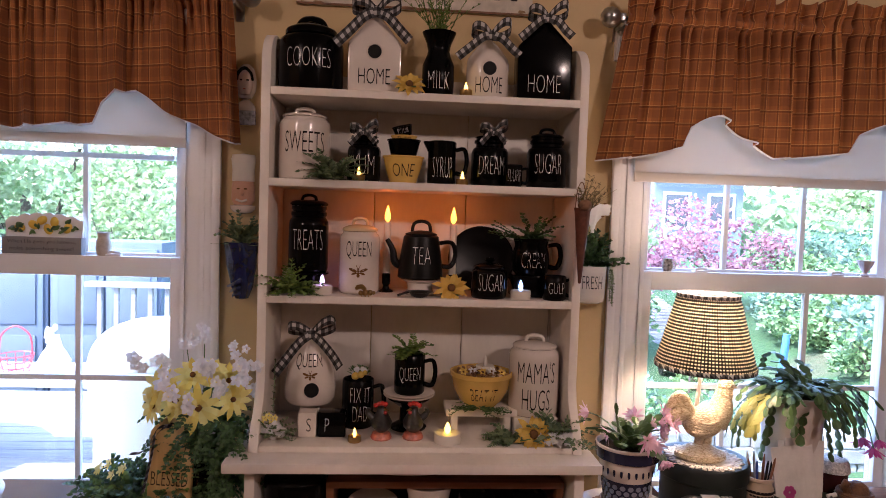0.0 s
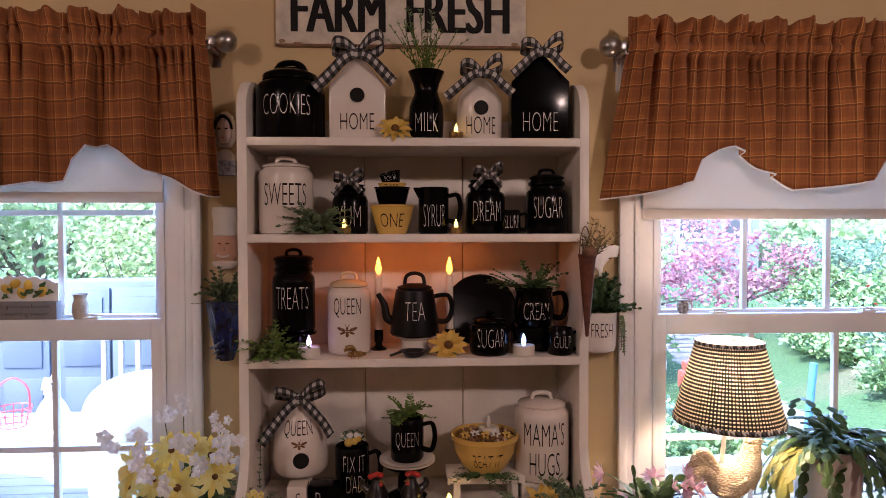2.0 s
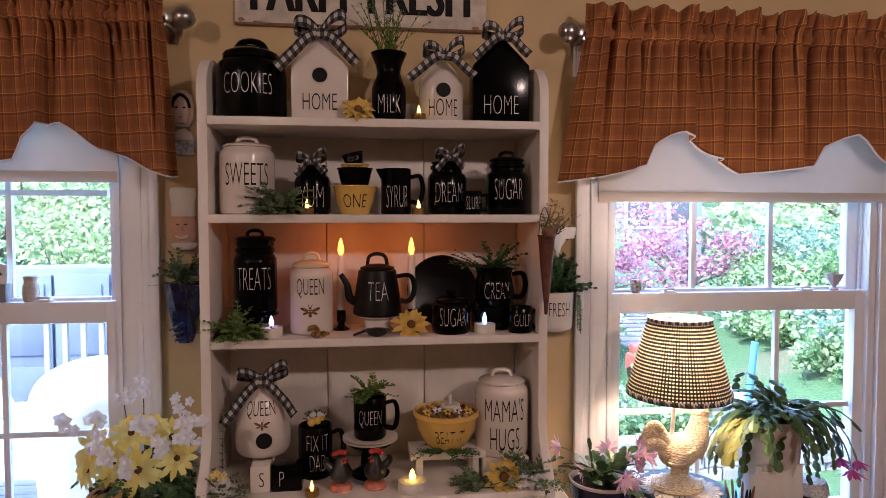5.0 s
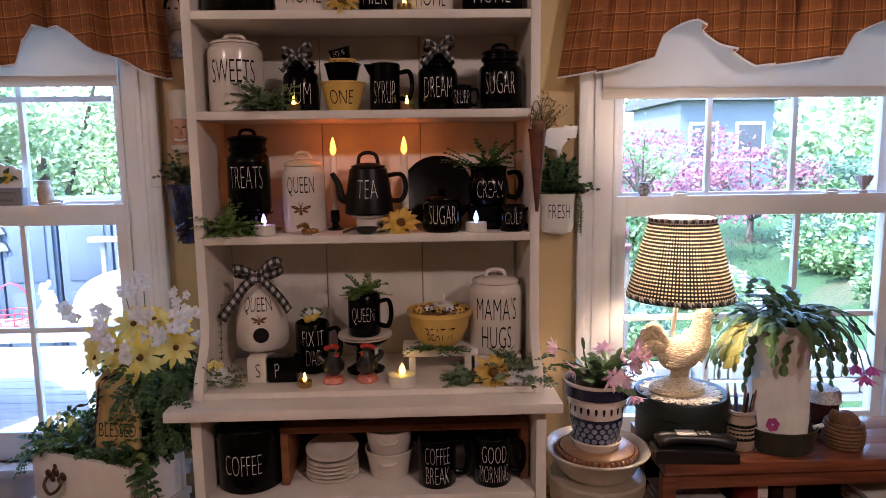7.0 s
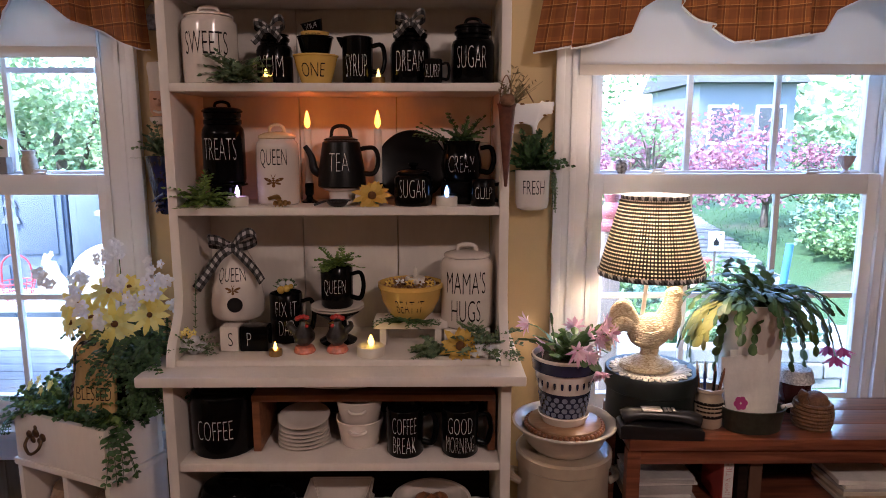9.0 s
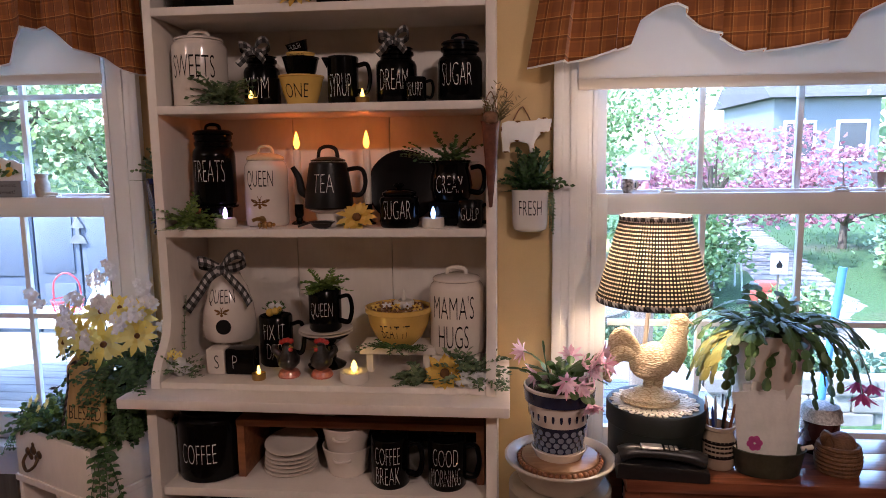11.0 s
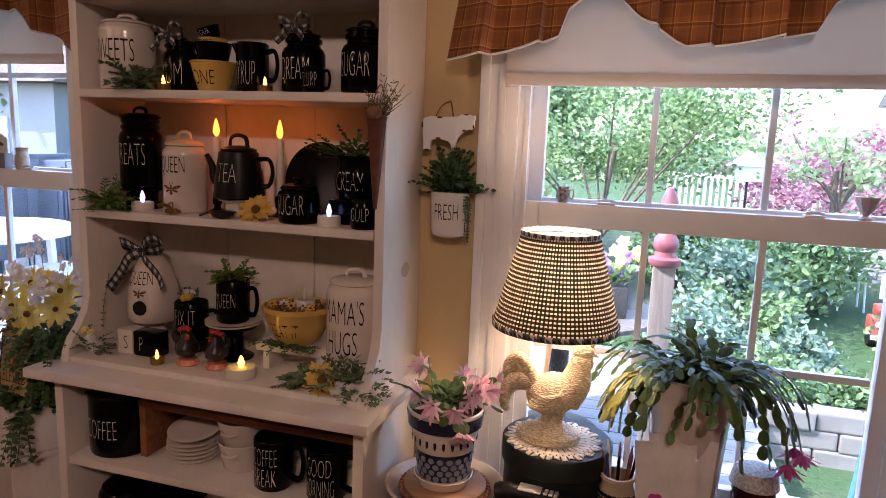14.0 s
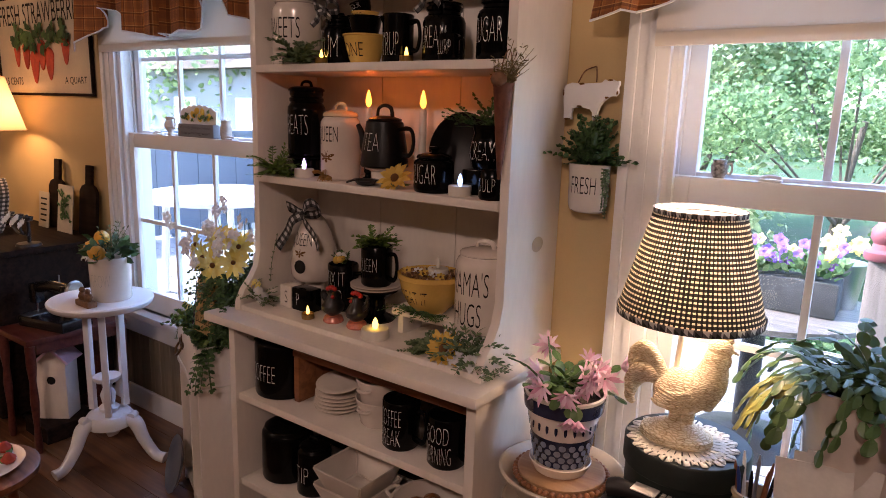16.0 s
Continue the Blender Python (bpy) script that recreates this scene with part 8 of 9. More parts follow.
ribbon_strip(bm, uvl, [(-0.06, 0.07, 0.20), (0.0, 0.06, 0.235), (0.08, 0.04, 0.17), (0.13, 0.0, 0.06), (0.15, -0.03, 0.012)], 0.10, ((0, 1, 0.1), (0.2, 1, 0)))
part("cosy", bm, CHECK, ob)
ob = thing("wooden_box", -1.555, 1.70, 0.0, "low dark wooden box on the floor", "box")
part("body", boxed(-0.10, 0.10, -0.10, 0.10, 0, 0.058, bevel=0.004), DARKWOOD, ob)
part("lid", boxed(-0.104, 0.104, -0.104, 0.104, 0.0585, 0.071, bevel=0.003), DARKWOOD, ob)
ob = thing("white_birdhouse", -1.555, 1.70, 0.0715, "white wooden birdhouse with a pink roof on a box", "birdhouse", rz=38)
part("body", prism([(-0.075, 0), (0.075, 0), (0.075, 0.30), (0, 0.37), (-0.075, 0.30)], -0.06, 0.06, bevel=0.003), HUTCH, ob)
for s in (-1, 1):
    part("roof", boxed(-0.002, 0.125, -0.075, 0.075, 0, 0.012, m=pose(0, 0, 0.385, 0, 43 if s > 0 else 137, 0)), PINK, ob)
ob.scale = (0.80, 0.80, 0.80)
bm = lathe([(0.022, 0.0), (0.021, 0.001), (0, 0.001)], 24)
bmesh.ops.transform(bm, matrix=pose(0, -0.0605, 0.21, 90, 0, 0), verts=bm.verts)
part("entry_hole", bm, INK, ob)
ob = thing("iron_candelabra", -1.755, 1.72, BT, "dark iron candelabra with white blossoms on the buffet", "candelabra")
part("stem", tube([(0, 0, 0), (0.01, 0, 0.06), (0, 0, 0.13)], 0.007, 10), IRON, ob)
part("foot", lathe([(0, 0), (0.05, 0), (0.045, 0.01), (0, 0.014)], 28), IRON, ob)
for s in (-1, 0, 1):
    arm = part("arm", tube([(0, 0, 0.06), (s * 0.04, -0.02, 0.05), (s * 0.08, -0.03, 0.09), (s * 0.085, -0.03, 0.115)], 0.005, 8), IRON, ob)
    part("cup", lathe([(0, 0), (0.016, 0.003), (0.020, 0.02), (0.016, 0.02), (0, 0.006)], 18, centre=(s * 0.085, -0.03, 0.115)), IRON, arm)
for k in range(8):
    bloom(ob, (-0.09 + 0.025 * k, -0.045, 0.10 + 0.012 * (k % 3)), (0, -1, 0.4), 6, 0.022, 0.015, WHITEPETAL, None, 0.004, 950 + k, "blossom", 0.4)
# red side table with an old sewing machine
ob = thing("side_table", -1.535, 1.730, 0.0, "dark red wooden side table beside the buffet", "table")
part("top", boxed(-0.135, 0.135, -0.195, 0.20, 0.445, 0.468, bevel=0.004), REDW, ob)
for x in (-0.118, 0.118):
    for y in (-0.178, 0.183):
        part("leg", lathe([(0, 0), (0.011, 0), (0.015, 0.03), (0.011, 0.12), (0.016, 0.22), (0.012, 0.30), (0.018, 0.36), (0.018, 0.4447), (0, 0.4447)], 16, centre=(x, y, 0)), REDW, ob)
for s in (-1, 1):
    part("apron", boxed(*sorted((s * 0.112, s * 0.124)), -0.158, 0.163, 0.405, 0.4445), REDW, ob)
sm_ = thing("sewing_machine", -1.525, 1.700, 0.4684, "old black enamelled sewing machine on a red table", "sewing machine", rz=14)
ENAMEL = surface("black_machine_enamel", (0.006, 0.006, 0.007), 0.25, vary=0.3, coat=0.3)
part("bed", boxed(-0.125, 0.125, -0.070, 0.070, 0, 0.042, bevel=0.008), ENAMEL, sm_)
part("bed_plate", boxed(-0.120, -0.065, -0.060, 0.060, 0.0423, 0.0445, bevel=0.001), METAL, sm_, "worn steel slide plate")
part("pillar", lathe([(0, 0.0425), (0.036, 0.0425), (0.030, 0.06), (0.026, 0.13), (0.032, 0.16), (0.026, 0.178), (0, 0.182)], 28, centre=(0.085, 0, 0)), ENAMEL, sm_)
part("arm", tube([(0.085, 0, 0.160), (0.02, 0, 0.166), (-0.05, 0, 0.158), (-0.092, 0, 0.146)], 0.024, 16, r1=0.020), ENAMEL, sm_)
part("head", boxed(-0.116, -0.078, -0.022, 0.022, 0.085, 0.168, bevel=0.008), ENAMEL, sm_)
part("face_plate", boxed(-0.120, -0.1163, -0.016, 0.016, 0.092, 0.158, bevel=0.001), METAL, sm_)
part("needle_bar", tube([(-0.097, 0, 0.046), (-0.097, 0, 0.0848)], 0.0035, 8, n=2), METAL, sm_)
wheel = lathe([(0, -0.008), (0.030, -0.008), (0.040, -0.004), (0.042, 0.004), (0.036, 0.010), (0.012, 0.008), (0, 0.010)], 28)
part("hand_wheel", wheel, METAL, sm_, "dull steel hand wheel", m=pose(0.118, 0, 0.160, 0, 90, 0))
part("spool_pin", tube([(0.04, 0, 0.186), (0.04, 0, 0.215)], 0.003, 8, n=2), METAL, sm_)
# stool with a plate of strawberries
ob = thing("stool", -0.615, 1.08, 0.0, "round reddish wooden stool carrying a plate", "stool")
part("seat", lathe([(0, 0.40), (0.140, 0.40), (0.150, 0.41), (0.150, 0.425), (0.14, 0.43), (0, 0.43)], 44), CEDAR, ob)
for k in range(4):
    a = radians(45 + 90 * k)
    part("leg", tube([(0.085 * math.cos(a), 0.085 * math.sin(a), 0.40), (0.12 * math.cos(a), 0.12 * math.sin(a), 0.0)], 0.013, 10, n=2), CEDAR, ob)
ob = thing("berry_plate", -0.615, 1.08, 0.4305, "white plate painted with red berries and leaves", "plate")
part("body", lathe([(0, 0), (0.07, 0), (0.115, 0.012), (0.118, 0.015), (0.112, 0.016), (0.07, 0.005), (0, 0.005)], 48), WHITE, ob)
for k in range(7):
    a = k * 0.9
    bm = lathe([(0, 0), (0.014, 0.003), (0.018, 0.012), (0.008, 0.026), (0, 0.03)], 14)
    part("berry", bm, BERRY, ob, m=pose(0.085 * math.cos(a), 0.085 * math.sin(a), 0.012, 10, 0, k * 40))
L = Leaves(960)
for k in range(24):
    a = L.r.uniform(0, 6.28)
    L.leaf((0.08 * math.cos(a), 0.08 * math.sin(a), 0.016), (L.r.uniform(-1, 1), L.r.uniform(-1, 1), 0.2), 0.035, 0.018)
L.done("leaves", FERN, ob)

# ceiling lamp over the hutch front, and one further back
for x, y in ((0.09, 1.32), (1.5, -0.6)):
    ob = thing("ceiling_light", x, y, 2.449, "small flush brass ceiling light", "lamp", "ceiling lights")
    part("plate", lathe([(0, 0), (0.075, 0), (0.078, -0.006), (0.06, -0.02), (0.02, -0.03), (0, -0.03)], 36), BRASS, ob)


# ---- the garden ----
def smooth_step(a, b, x):
    t = min(1, max(0, (x - a) / (b - a)))
    return t * t * (3 - 2 * t)


def land(x, y):
    """Height of the ground: level by the house, rising away from it and banked to the east."""
    z = -0.55 + 0.045 * max(0, y - 7) - 0.03 * max(0, y - 30)
    z += 0.95 * smooth_step(0.1, 3.2, x - 0.53 * y) * smooth_step(4, 8, y)
    z += 0.05 * noise.noise(Vector((x * 0.5, y * 0.5, 0)))
    return z


def ground_material():
    m, nodes, links, b = material("lawn_and_soil")
    co = nodes.new("ShaderNodeTexCoord")
    n1, n2 = nodes.new("ShaderNodeTexNoise"), nodes.new("ShaderNodeTexNoise")
    for n, s in ((n1, 0.6), (n2, 30)):
        n.inputs["Scale"].default_value, n.inputs["Detail"].default_value = s, 6
        links.new(co.outputs["Object"], n.inputs["Vector"])
    a = ramp(nodes, links, n2.outputs[0], [(0.3, (0.02, 0.06, 0.02)), (0.7, (0.05, 0.115, 0.038))]).outputs[0]
    c = ramp(nodes, links, n2.outputs[0], [(0.3, (0.05, 0.07, 0.03)), (0.7, (0.12, 0.105, 0.065))]).outputs[0]
    k = ramp(nodes, links, n1.outputs[0], [(0.56, (0, 0, 0)), (0.68, (1, 1, 1))]).outputs[0]
    links.new(mix_colour(nodes, links, k, a, c), b.inputs["Base Color"])
    b.inputs["Roughness"].default_value = 0.95
    bp = nodes.new("ShaderNodeBump")
    bp.inputs["Strength"].default_value, bp.inputs["Distance"].default_value = 0.8, 0.03
    links.new(n2.outputs[0], bp.inputs["Height"])
    links.new(bp.outputs[0], b.inputs["Normal"])
    return m


bm = bmesh.new()
xs = [-400, -150, -60, -35] + [-25 + k for k in range(51)] + [35, 60, 150, 400]
ys = [-30, 2.2] + [2.2 + 0.8 * k for k in range(1, 46)] + [45, 60, 120, 400]
gv_ = [[bm.verts.new((x, y, land(x, y) if y > 0 else -0.55)) for x in xs] for y in ys]
for j in range(len(ys) - 1):
    for i in range(len(xs) - 1):
        bm.faces.new((gv_[j][i], gv_[j][i + 1], gv_[j + 1][i + 1], gv_[j + 1][i]))
structure("ground", bm, ground_material(), "green lawn rising gently away from the house", "ground", True)
GREENLEAF = leafy("maple_green_leaves", (0.07, 0.16, 0.055), (0.30, 0.42, 0.19), 0.5, 0.45)
PALELEAF = leafy("spring_green_leaves", (0.17, 0.28, 0.11), (0.46, 0.53, 0.30), 0.5, 0.45)
PINKLEAF = leafy("rose_maple_leaves", (0.24, 0.075, 0.105), (0.50, 0.26, 0.31), 0.5, 0.45)
SHRUBLEAF = leafy("shrub_leaves", (0.06, 0.15, 0.06), (0.24, 0.36, 0.15), 0.5, 0.3)
BLUELEAF = leafy("blue_green_leaves", (0.08, 0.17, 0.12), (0.27, 0.38, 0.28), 0.5, 0.3)
BARK = surface("grey_brown_bark", (0.13, 0.10, 0.075), 0.9, vary=0.4, scale=10, fine=60, bump=1, depth=0.02, stretch=(1, 1, 0.25))


def tree(x, y, height, spread, clear, mat, leaves, leaf, label, seed, flat=0.7, trunk=0.10):
    """Tapered trunk, limbs that fork, and a crown of leaf clumps round the limbs' ends."""
    ob = thing("tree", x, y, land(x, y) - 0.05, label, "tree")
    r = random.Random(seed)
    part("trunk", tube([(0, 0, 0), (r.uniform(-0.1, 0.1), r.uniform(-0.1, 0.1), clear * 0.6), (r.uniform(-0.2, 0.2), r.uniform(-0.2, 0.2), clear + 0.3 * (height - clear))], trunk, 12, r1=trunk * 0.6), BARK, ob)
    clumps = []
    for k in range(9):
        a = k * 2.4 + r.uniform(-0.3, 0.3)
        out = spread * r.uniform(0.55, 1.0)
        top = clear + (height - clear) * r.uniform(0.15, 0.95)
        tip = Vector((math.cos(a) * out, math.sin(a) * out, top))
        mid = Vector((math.cos(a) * out * 0.45, math.sin(a) * out * 0.45, clear + (top - clear) * 0.4))
        part("limb", tube([(0, 0, clear * 0.85), mid, tip], trunk * 0.45, 8, r1=trunk * 0.08, n=12), BARK, ob)
        for j in range(7):
            f = r.uniform(0.35, 1.1)
            clumps.append(mid.lerp(tip, f) + Vector((r.uniform(-0.4, 0.4), r.uniform(-0.4, 0.4), r.uniform(-0.2, 0.3))) * spread * 0.45)
    L = Leaves(seed)
    for k in range(leaves):
        c = clumps[L.r.randrange(len(clumps))]
        g = Vector((L.r.gauss(0, 1), L.r.gauss(0, 1), L.r.gauss(0, flat * 0.6))) * spread * 0.17
        L.leaf(c + g, (L.r.uniform(-1, 1), L.r.uniform(-1, 1), L.r.uniform(-0.7, 0.4)), leaf * L.r.uniform(0.7, 1.3), leaf * 0.7)
    L.done("crown", mat, ob)
    return ob


def shrub(x, y, w, h, mat, leaves, leaf, label, seed):
    ob = thing("shrub", x, y, land(x, y) - 0.04, label, "shrub")
    r = random.Random(seed)
    bm = bmesh.new()
    for k in range(7):
        a = k * 0.9
        tube([(0, 0, 0), (math.cos(a) * w * 0.2, math.sin(a) * w * 0.2, h * 0.4), (math.cos(a) * w * 0.4, math.sin(a) * w * 0.4, h * 0.7)], 0.018, 6, r1=0.005, n=8, bm=bm)
    part("stems", bm, BARK, ob)
    clumps = [Vector((r.gauss(0, 0.33) * w, r.gauss(0, 0.33) * w, h * r.uniform(0.15, 0.85))) for _ in range(22)]
    L = Leaves(seed)
    for k in range(leaves):
        c = clumps[L.r.randrange(22)]
        q = c + Vector((L.r.gauss(0, 0.13) * w, L.r.gauss(0, 0.13) * w, L.r.gauss(0, 0.12) * h))
        L.leaf((q.x, q.y, max(0.03, q.z)), (L.r.uniform(-1, 1), L.r.uniform(-1, 1), L.r.uniform(-0.2, 0.8)), leaf * L.r.uniform(0.7, 1.3), leaf * 0.55)
    L.done("crown", mat, ob)
    return ob


tree(0.6, 8.6, 4.2, 1.7, 1.0, GREENLEAF, 11500, 0.062, "green leafed maple tree in the garden", 1, 0.8, 0.05)
tree(-1.6, 10.5, 4.6, 2.2, 0.5, PALELEAF, 8000, 0.13, "bright green spring tree behind the deck", 2, 0.8, 0.13)
tree(3.24, 9.1, 2.3, 0.5, 1.5, PALELEAF, 420, 0.08, "slim young tree with a bare grey trunk", 3, 0.8, 0.045)
tree(3.7, 11.0, 2.15, 1.45, 0.6, PINKLEAF, 2900, 0.085, "rose pink Japanese maple tree", 4, 0.5, 0.08)
tree(6.5, 12.5, 1.95, 1.4, 0.6, PINKLEAF, 2500, 0.085, "rose pink Japanese maple tree", 5, 0.5, 0.08)
tree(4.5, 15.0, 2.5, 1.4, 0.9, PINKLEAF, 1500, 0.10, "rose pink Japanese maple tree", 6, 0.5, 0.08)
tree(9.5, 12.0, 4.4, 2.2, 1.0, PALELEAF, 6500, 0.12, "bright green spring tree on the bank", 7, 0.7, 0.12)
tree(-6.0, 11.5, 4.8, 2.4, 0.6, PALELEAF, 8000, 0.13, "bright green spring tree behind the shed", 8, 0.8, 0.13)
tree(-10.5, 10.0, 5.2, 2.6, 1.2, GREENLEAF, 6000, 0.14, "bright green tree beyond the deck", 9, 0.8, 0.13)
rr = random.Random(70)
for k, (x, y, w, h, mat, n) in enumerate(((2.1, 8.2, 0.8, 0.9, BLUELEAF, 1700), (3.0, 9.0, 0.9, 1.1, SHRUBLEAF, 1900), (1.6, 9.8, 0.9, 1.0, SHRUBLEAF, 1500), (3.6, 7.4, 0.5, 0.55, SHRUBLEAF, 1000), (2.4, 6.7, 0.5, 0.5, BLUELEAF, 1000), (1.9, 5.4, 0.5, 0.6, SHRUBLEAF, 1000), (2.6, 5.6, 0.5, 0.45, SHRUBLEAF, 1100), (1.5, 6.6, 0.6, 0.7, BLUELEAF, 1100), (3.3, 5.9, 0.5, 0.4, BLUELEAF, 900), (2.2, 7.3, 0.6, 0.7, SHRUBLEAF, 1200),
        (5.2, 6.7, 0.55, 0.5, SHRUBLEAF, 1375), (5.6, 8.0, 0.6, 0.55, SHRUBLEAF, 1400), (5.6, 7.1, 0.7, 0.6, BLUELEAF, 1450), (5.9, 8.6, 0.8, 0.7, SHRUBLEAF, 1500), (6.3, 7.6, 0.8, 0.8, SHRUBLEAF, 1500), (6.2, 9.8, 0.8, 0.7, BLUELEAF, 1500), (7.0, 9.0, 0.9, 0.9, SHRUBLEAF, 1550), (7.0, 10.8, 0.9, 0.8, SHRUBLEAF, 1550), (7.9, 10.0, 1.0, 1.0, BLUELEAF, 1600), (7.8, 12.0, 1.0, 0.9, SHRUBLEAF, 1600), (8.9, 11.2, 1.1, 1.1, SHRUBLEAF, 1650), (8.8, 13.4, 1.2, 1.1, BLUELEAF, 1700), (6.0, 9.2, 0.5, 0.4, SHRUBLEAF, 1350), (5.5, 6.0, 0.5, 0.45, SHRUBLEAF, 1350), (7.6, 8.4, 0.9, 1.0, BLUELEAF, 1550), (8.8, 9.4, 1.1, 1.2, SHRUBLEAF, 1650),
        (3.9, 12.6, 0.8, 0.7, SHRUBLEAF, 900), (-0.6, 7.6, 0.8, 1.6, PALELEAF, 1700), (-2.6, 8.6, 1.0, 2.2, PALELEAF, 2200), (-3.6, 9.4, 1.2, 2.4, PALELEAF, 2200), (0.4, 6.2, 0.6, 0.9, SHRUBLEAF, 1200), (-4.5, 9.0, 1.1, 1.5, SHRUBLEAF, 1500), (-8.4, 9.0, 1.2, 1.7, SHRUBLEAF, 1500))):
    shrub(x, y, w, h, mat, n, 0.10 if w > 0.6 else 0.075, "leafy garden shrub in full green leaf" if mat is not BLUELEAF else "blue-green leafed garden shrub", 1000 + k)
L = Leaves(77)
for k in range(8000):
    x = L.r.uniform(-30, 34)
    y = 24 + 10 * L.r.random()
    z = land(x, y) + (1.2 + 2.4 * noise.noise(Vector((x * 0.25, 0, 3)))) * 1.6 * L.r.random() ** 0.8
    L.leaf((x, y, z), (L.r.uniform(-1, 1), L.r.uniform(-1, 1), L.r.uniform(-0.5, 0.6)), 0.5, 0.32)
tagged(L.done("woods", PALELEAF), "far belt of bright green trees", "woods", kind="stuff")
L = Leaves(78)
for k in range(5000):
    x, y = L.r.uniform(2.6, 9.0), L.r.uniform(6.0, 17)
    if 3.2 + 0.168 * y < x < 0.3 + 0.53 * y:
        L.leaf((x, y, land(x, y) - 0.005), (L.r.uniform(-0.4, 0.4), L.r.uniform(-0.4, 0.4), 1), 0.06, 0.012)
tagged(L.done("grass", leafy("grass_blades", (0.03, 0.085, 0.022), (0.07, 0.155, 0.048), 0.6, 0.3)), "short green lawn grass", "grass", kind="stuff")
PAVE = surface("pale_flagstone", (0.22, 0.21, 0.20), 0.85, vary=0.2, scale=8, bump=0.4, spread=0.15)
path = new("garden_path")
tagged(path, "pale flagstone path through the garden", "path", kind="structure")
sm = prism([(-0.28, 0), (0.25, 0), (0.28, 0.05), (-0.26, 0.05)], -0.26, 0.26, bevel=0.012)
stone = mesh_of(sm, False)
stone.materials.append(PAVE)
for k in range(46):
    y = 5.2 + 0.30 * k
    for s in (-0.16, 0.30):
        x = 2.83 + 0.168 * y + s + rr.uniform(-0.04, 0.04)
        o = new("flagstone", stone)
        o.parent = path
        o.matrix_basis = pose(x, y, land(x, y) - 0.02, 0, 0, rr.uniform(-12, 12)) @ Matrix.Diagonal((1, 0.56, 1, 1))
# low stone edging
wallo = thing("stone_edging", 2.6, 4.9, -0.56, "low dry-laid grey stone edging in the garden", "wall")
bk = mesh_of(boxed(-0.14, 0.14, -0.08, 0.08, 0, 0.12, bevel=0.015), False)
bk.materials.append(PAVE)
for row in range(3):
    for k in range(11):
        o = new("stone", bk)
        o.parent = wallo
        o.matrix_basis = pose(-1.4 + 0.29 * k + 0.14 * (row % 2), rr.uniform(-0.015, 0.015), 0.122 * row, 0, 0, rr.uniform(-3, 3))

# neighbour's house beyond the trees
SIDING = surface("grey_blue_siding", (0.13, 0.15, 0.17), 0.7, vary=0.1, scale=2)
hs = thing("neighbour_house", 10.6, 22.5, land(10.6, 22.5) - 0.2, "grey-blue sided house beyond the garden trees", "house")
part("wall", boxed(-1.6, 1.6, 0, 5.0, 0, 3.2), SIDING, hs, smooth=False)
bm = prism([(-0.4, 3.201), (5.4, 3.201), (2.5, 5.2)], -1.9, 1.9)
bmesh.ops.transform(bm, matrix=Matrix(((0, 1, 0, 0), (1, 0, 0, 0), (0, 0, 1, 0), (0, 0, 0, 1))), verts=bm.verts)
part("roof", bm, surface("dark_shingles", (0.07, 0.07, 0.075), 0.9, vary=0.3, scale=6), hs, smooth=False)
for k in range(2):
    w = part("window", boxed(-1.3 + 1.6 * k, -0.3 + 1.6 * k, -0.04, -0.001, 1.2, 2.5), TRIM, hs)
    part("pane", boxed(-1.2 + 1.6 * k, -0.4 + 1.6 * k, -0.05, -0.041, 1.3, 2.4), surface("dark_pane", (0.03, 0.04, 0.06), 0.1), w, smooth=False)
fence = thing("fence", 3.2, 17.5, land(3.2, 17.5) - 0.1, "white picket railing behind the maples", "fence")
pk = mesh_of(boxed(-0.035, 0.035, -0.012, 0.012, 0, 1.0, bevel=0.004), False)
pk.materials.append(TRIM)
for k in range(26):
    o = new("picket", pk)
    o.parent = fence
    o.matrix_basis = pose(-1.6 + 0.14 * k, 0, 0.05)
for z in (0.12, 0.95):
    part("rail", boxed(-1.7, 2.0, 0.013, 0.06, z, z + 0.08), TRIM, fence)

# deck with its post
DECKM = wood("weathered_deck_wood", (0.20, 0.20, 0.21), (0.33, 0.32, 0.31), 0.8, grain=(1.5, 25, 25), coat=0)
deck = thing("deck", -2.1, 3.6, -0.55, "pale weathered wooden deck along the house", "deck")
for k in range(23):
    part("deck_board", boxed(-4.6, 3.9, -1.42 + 0.142 * k, -1.285 + 0.142 * k, 0.40, 0.43, bevel=0.004), DECKM, deck)
part("fascia", boxed(-4.6, 3.9, 1.86, 1.88, 0.0, 0.428), DECKM, deck)
for x in (-4.4, 0.0, 3.7):
    part("support", boxed(x - 0.05, x + 0.05, 1.70, 1.80, 0, 0.399), DECKM, deck)
post = thing("deck_post", 1.18, 3.30, -0.119, "weathered wooden newel post with a rosy turned cap", "post")
part("shaft", boxed(-0.045, 0.045, -0.045, 0.045, 0, 1.02, bevel=0.005), wood("grey_post_wood", (0.16, 0.13, 0.12), (0.30, 0.25, 0.23), 0.8, grain=(20, 20, 2)), post)
part("cap", lathe([(0.060, 1.0205), (0.066, 1.03), (0.066, 1.05), (0.045, 1.06), (0.040, 1.08), (0.052, 1.10), (0.050, 1.13), (0.030, 1.16), (0.040, 1.20), (0.042, 1.24), (0.034, 1.30), (0.014, 1.345), (0, 1.35)], 28), surface("rosy_cap_paint", (0.28, 0.085, 0.10), 0.5), post)
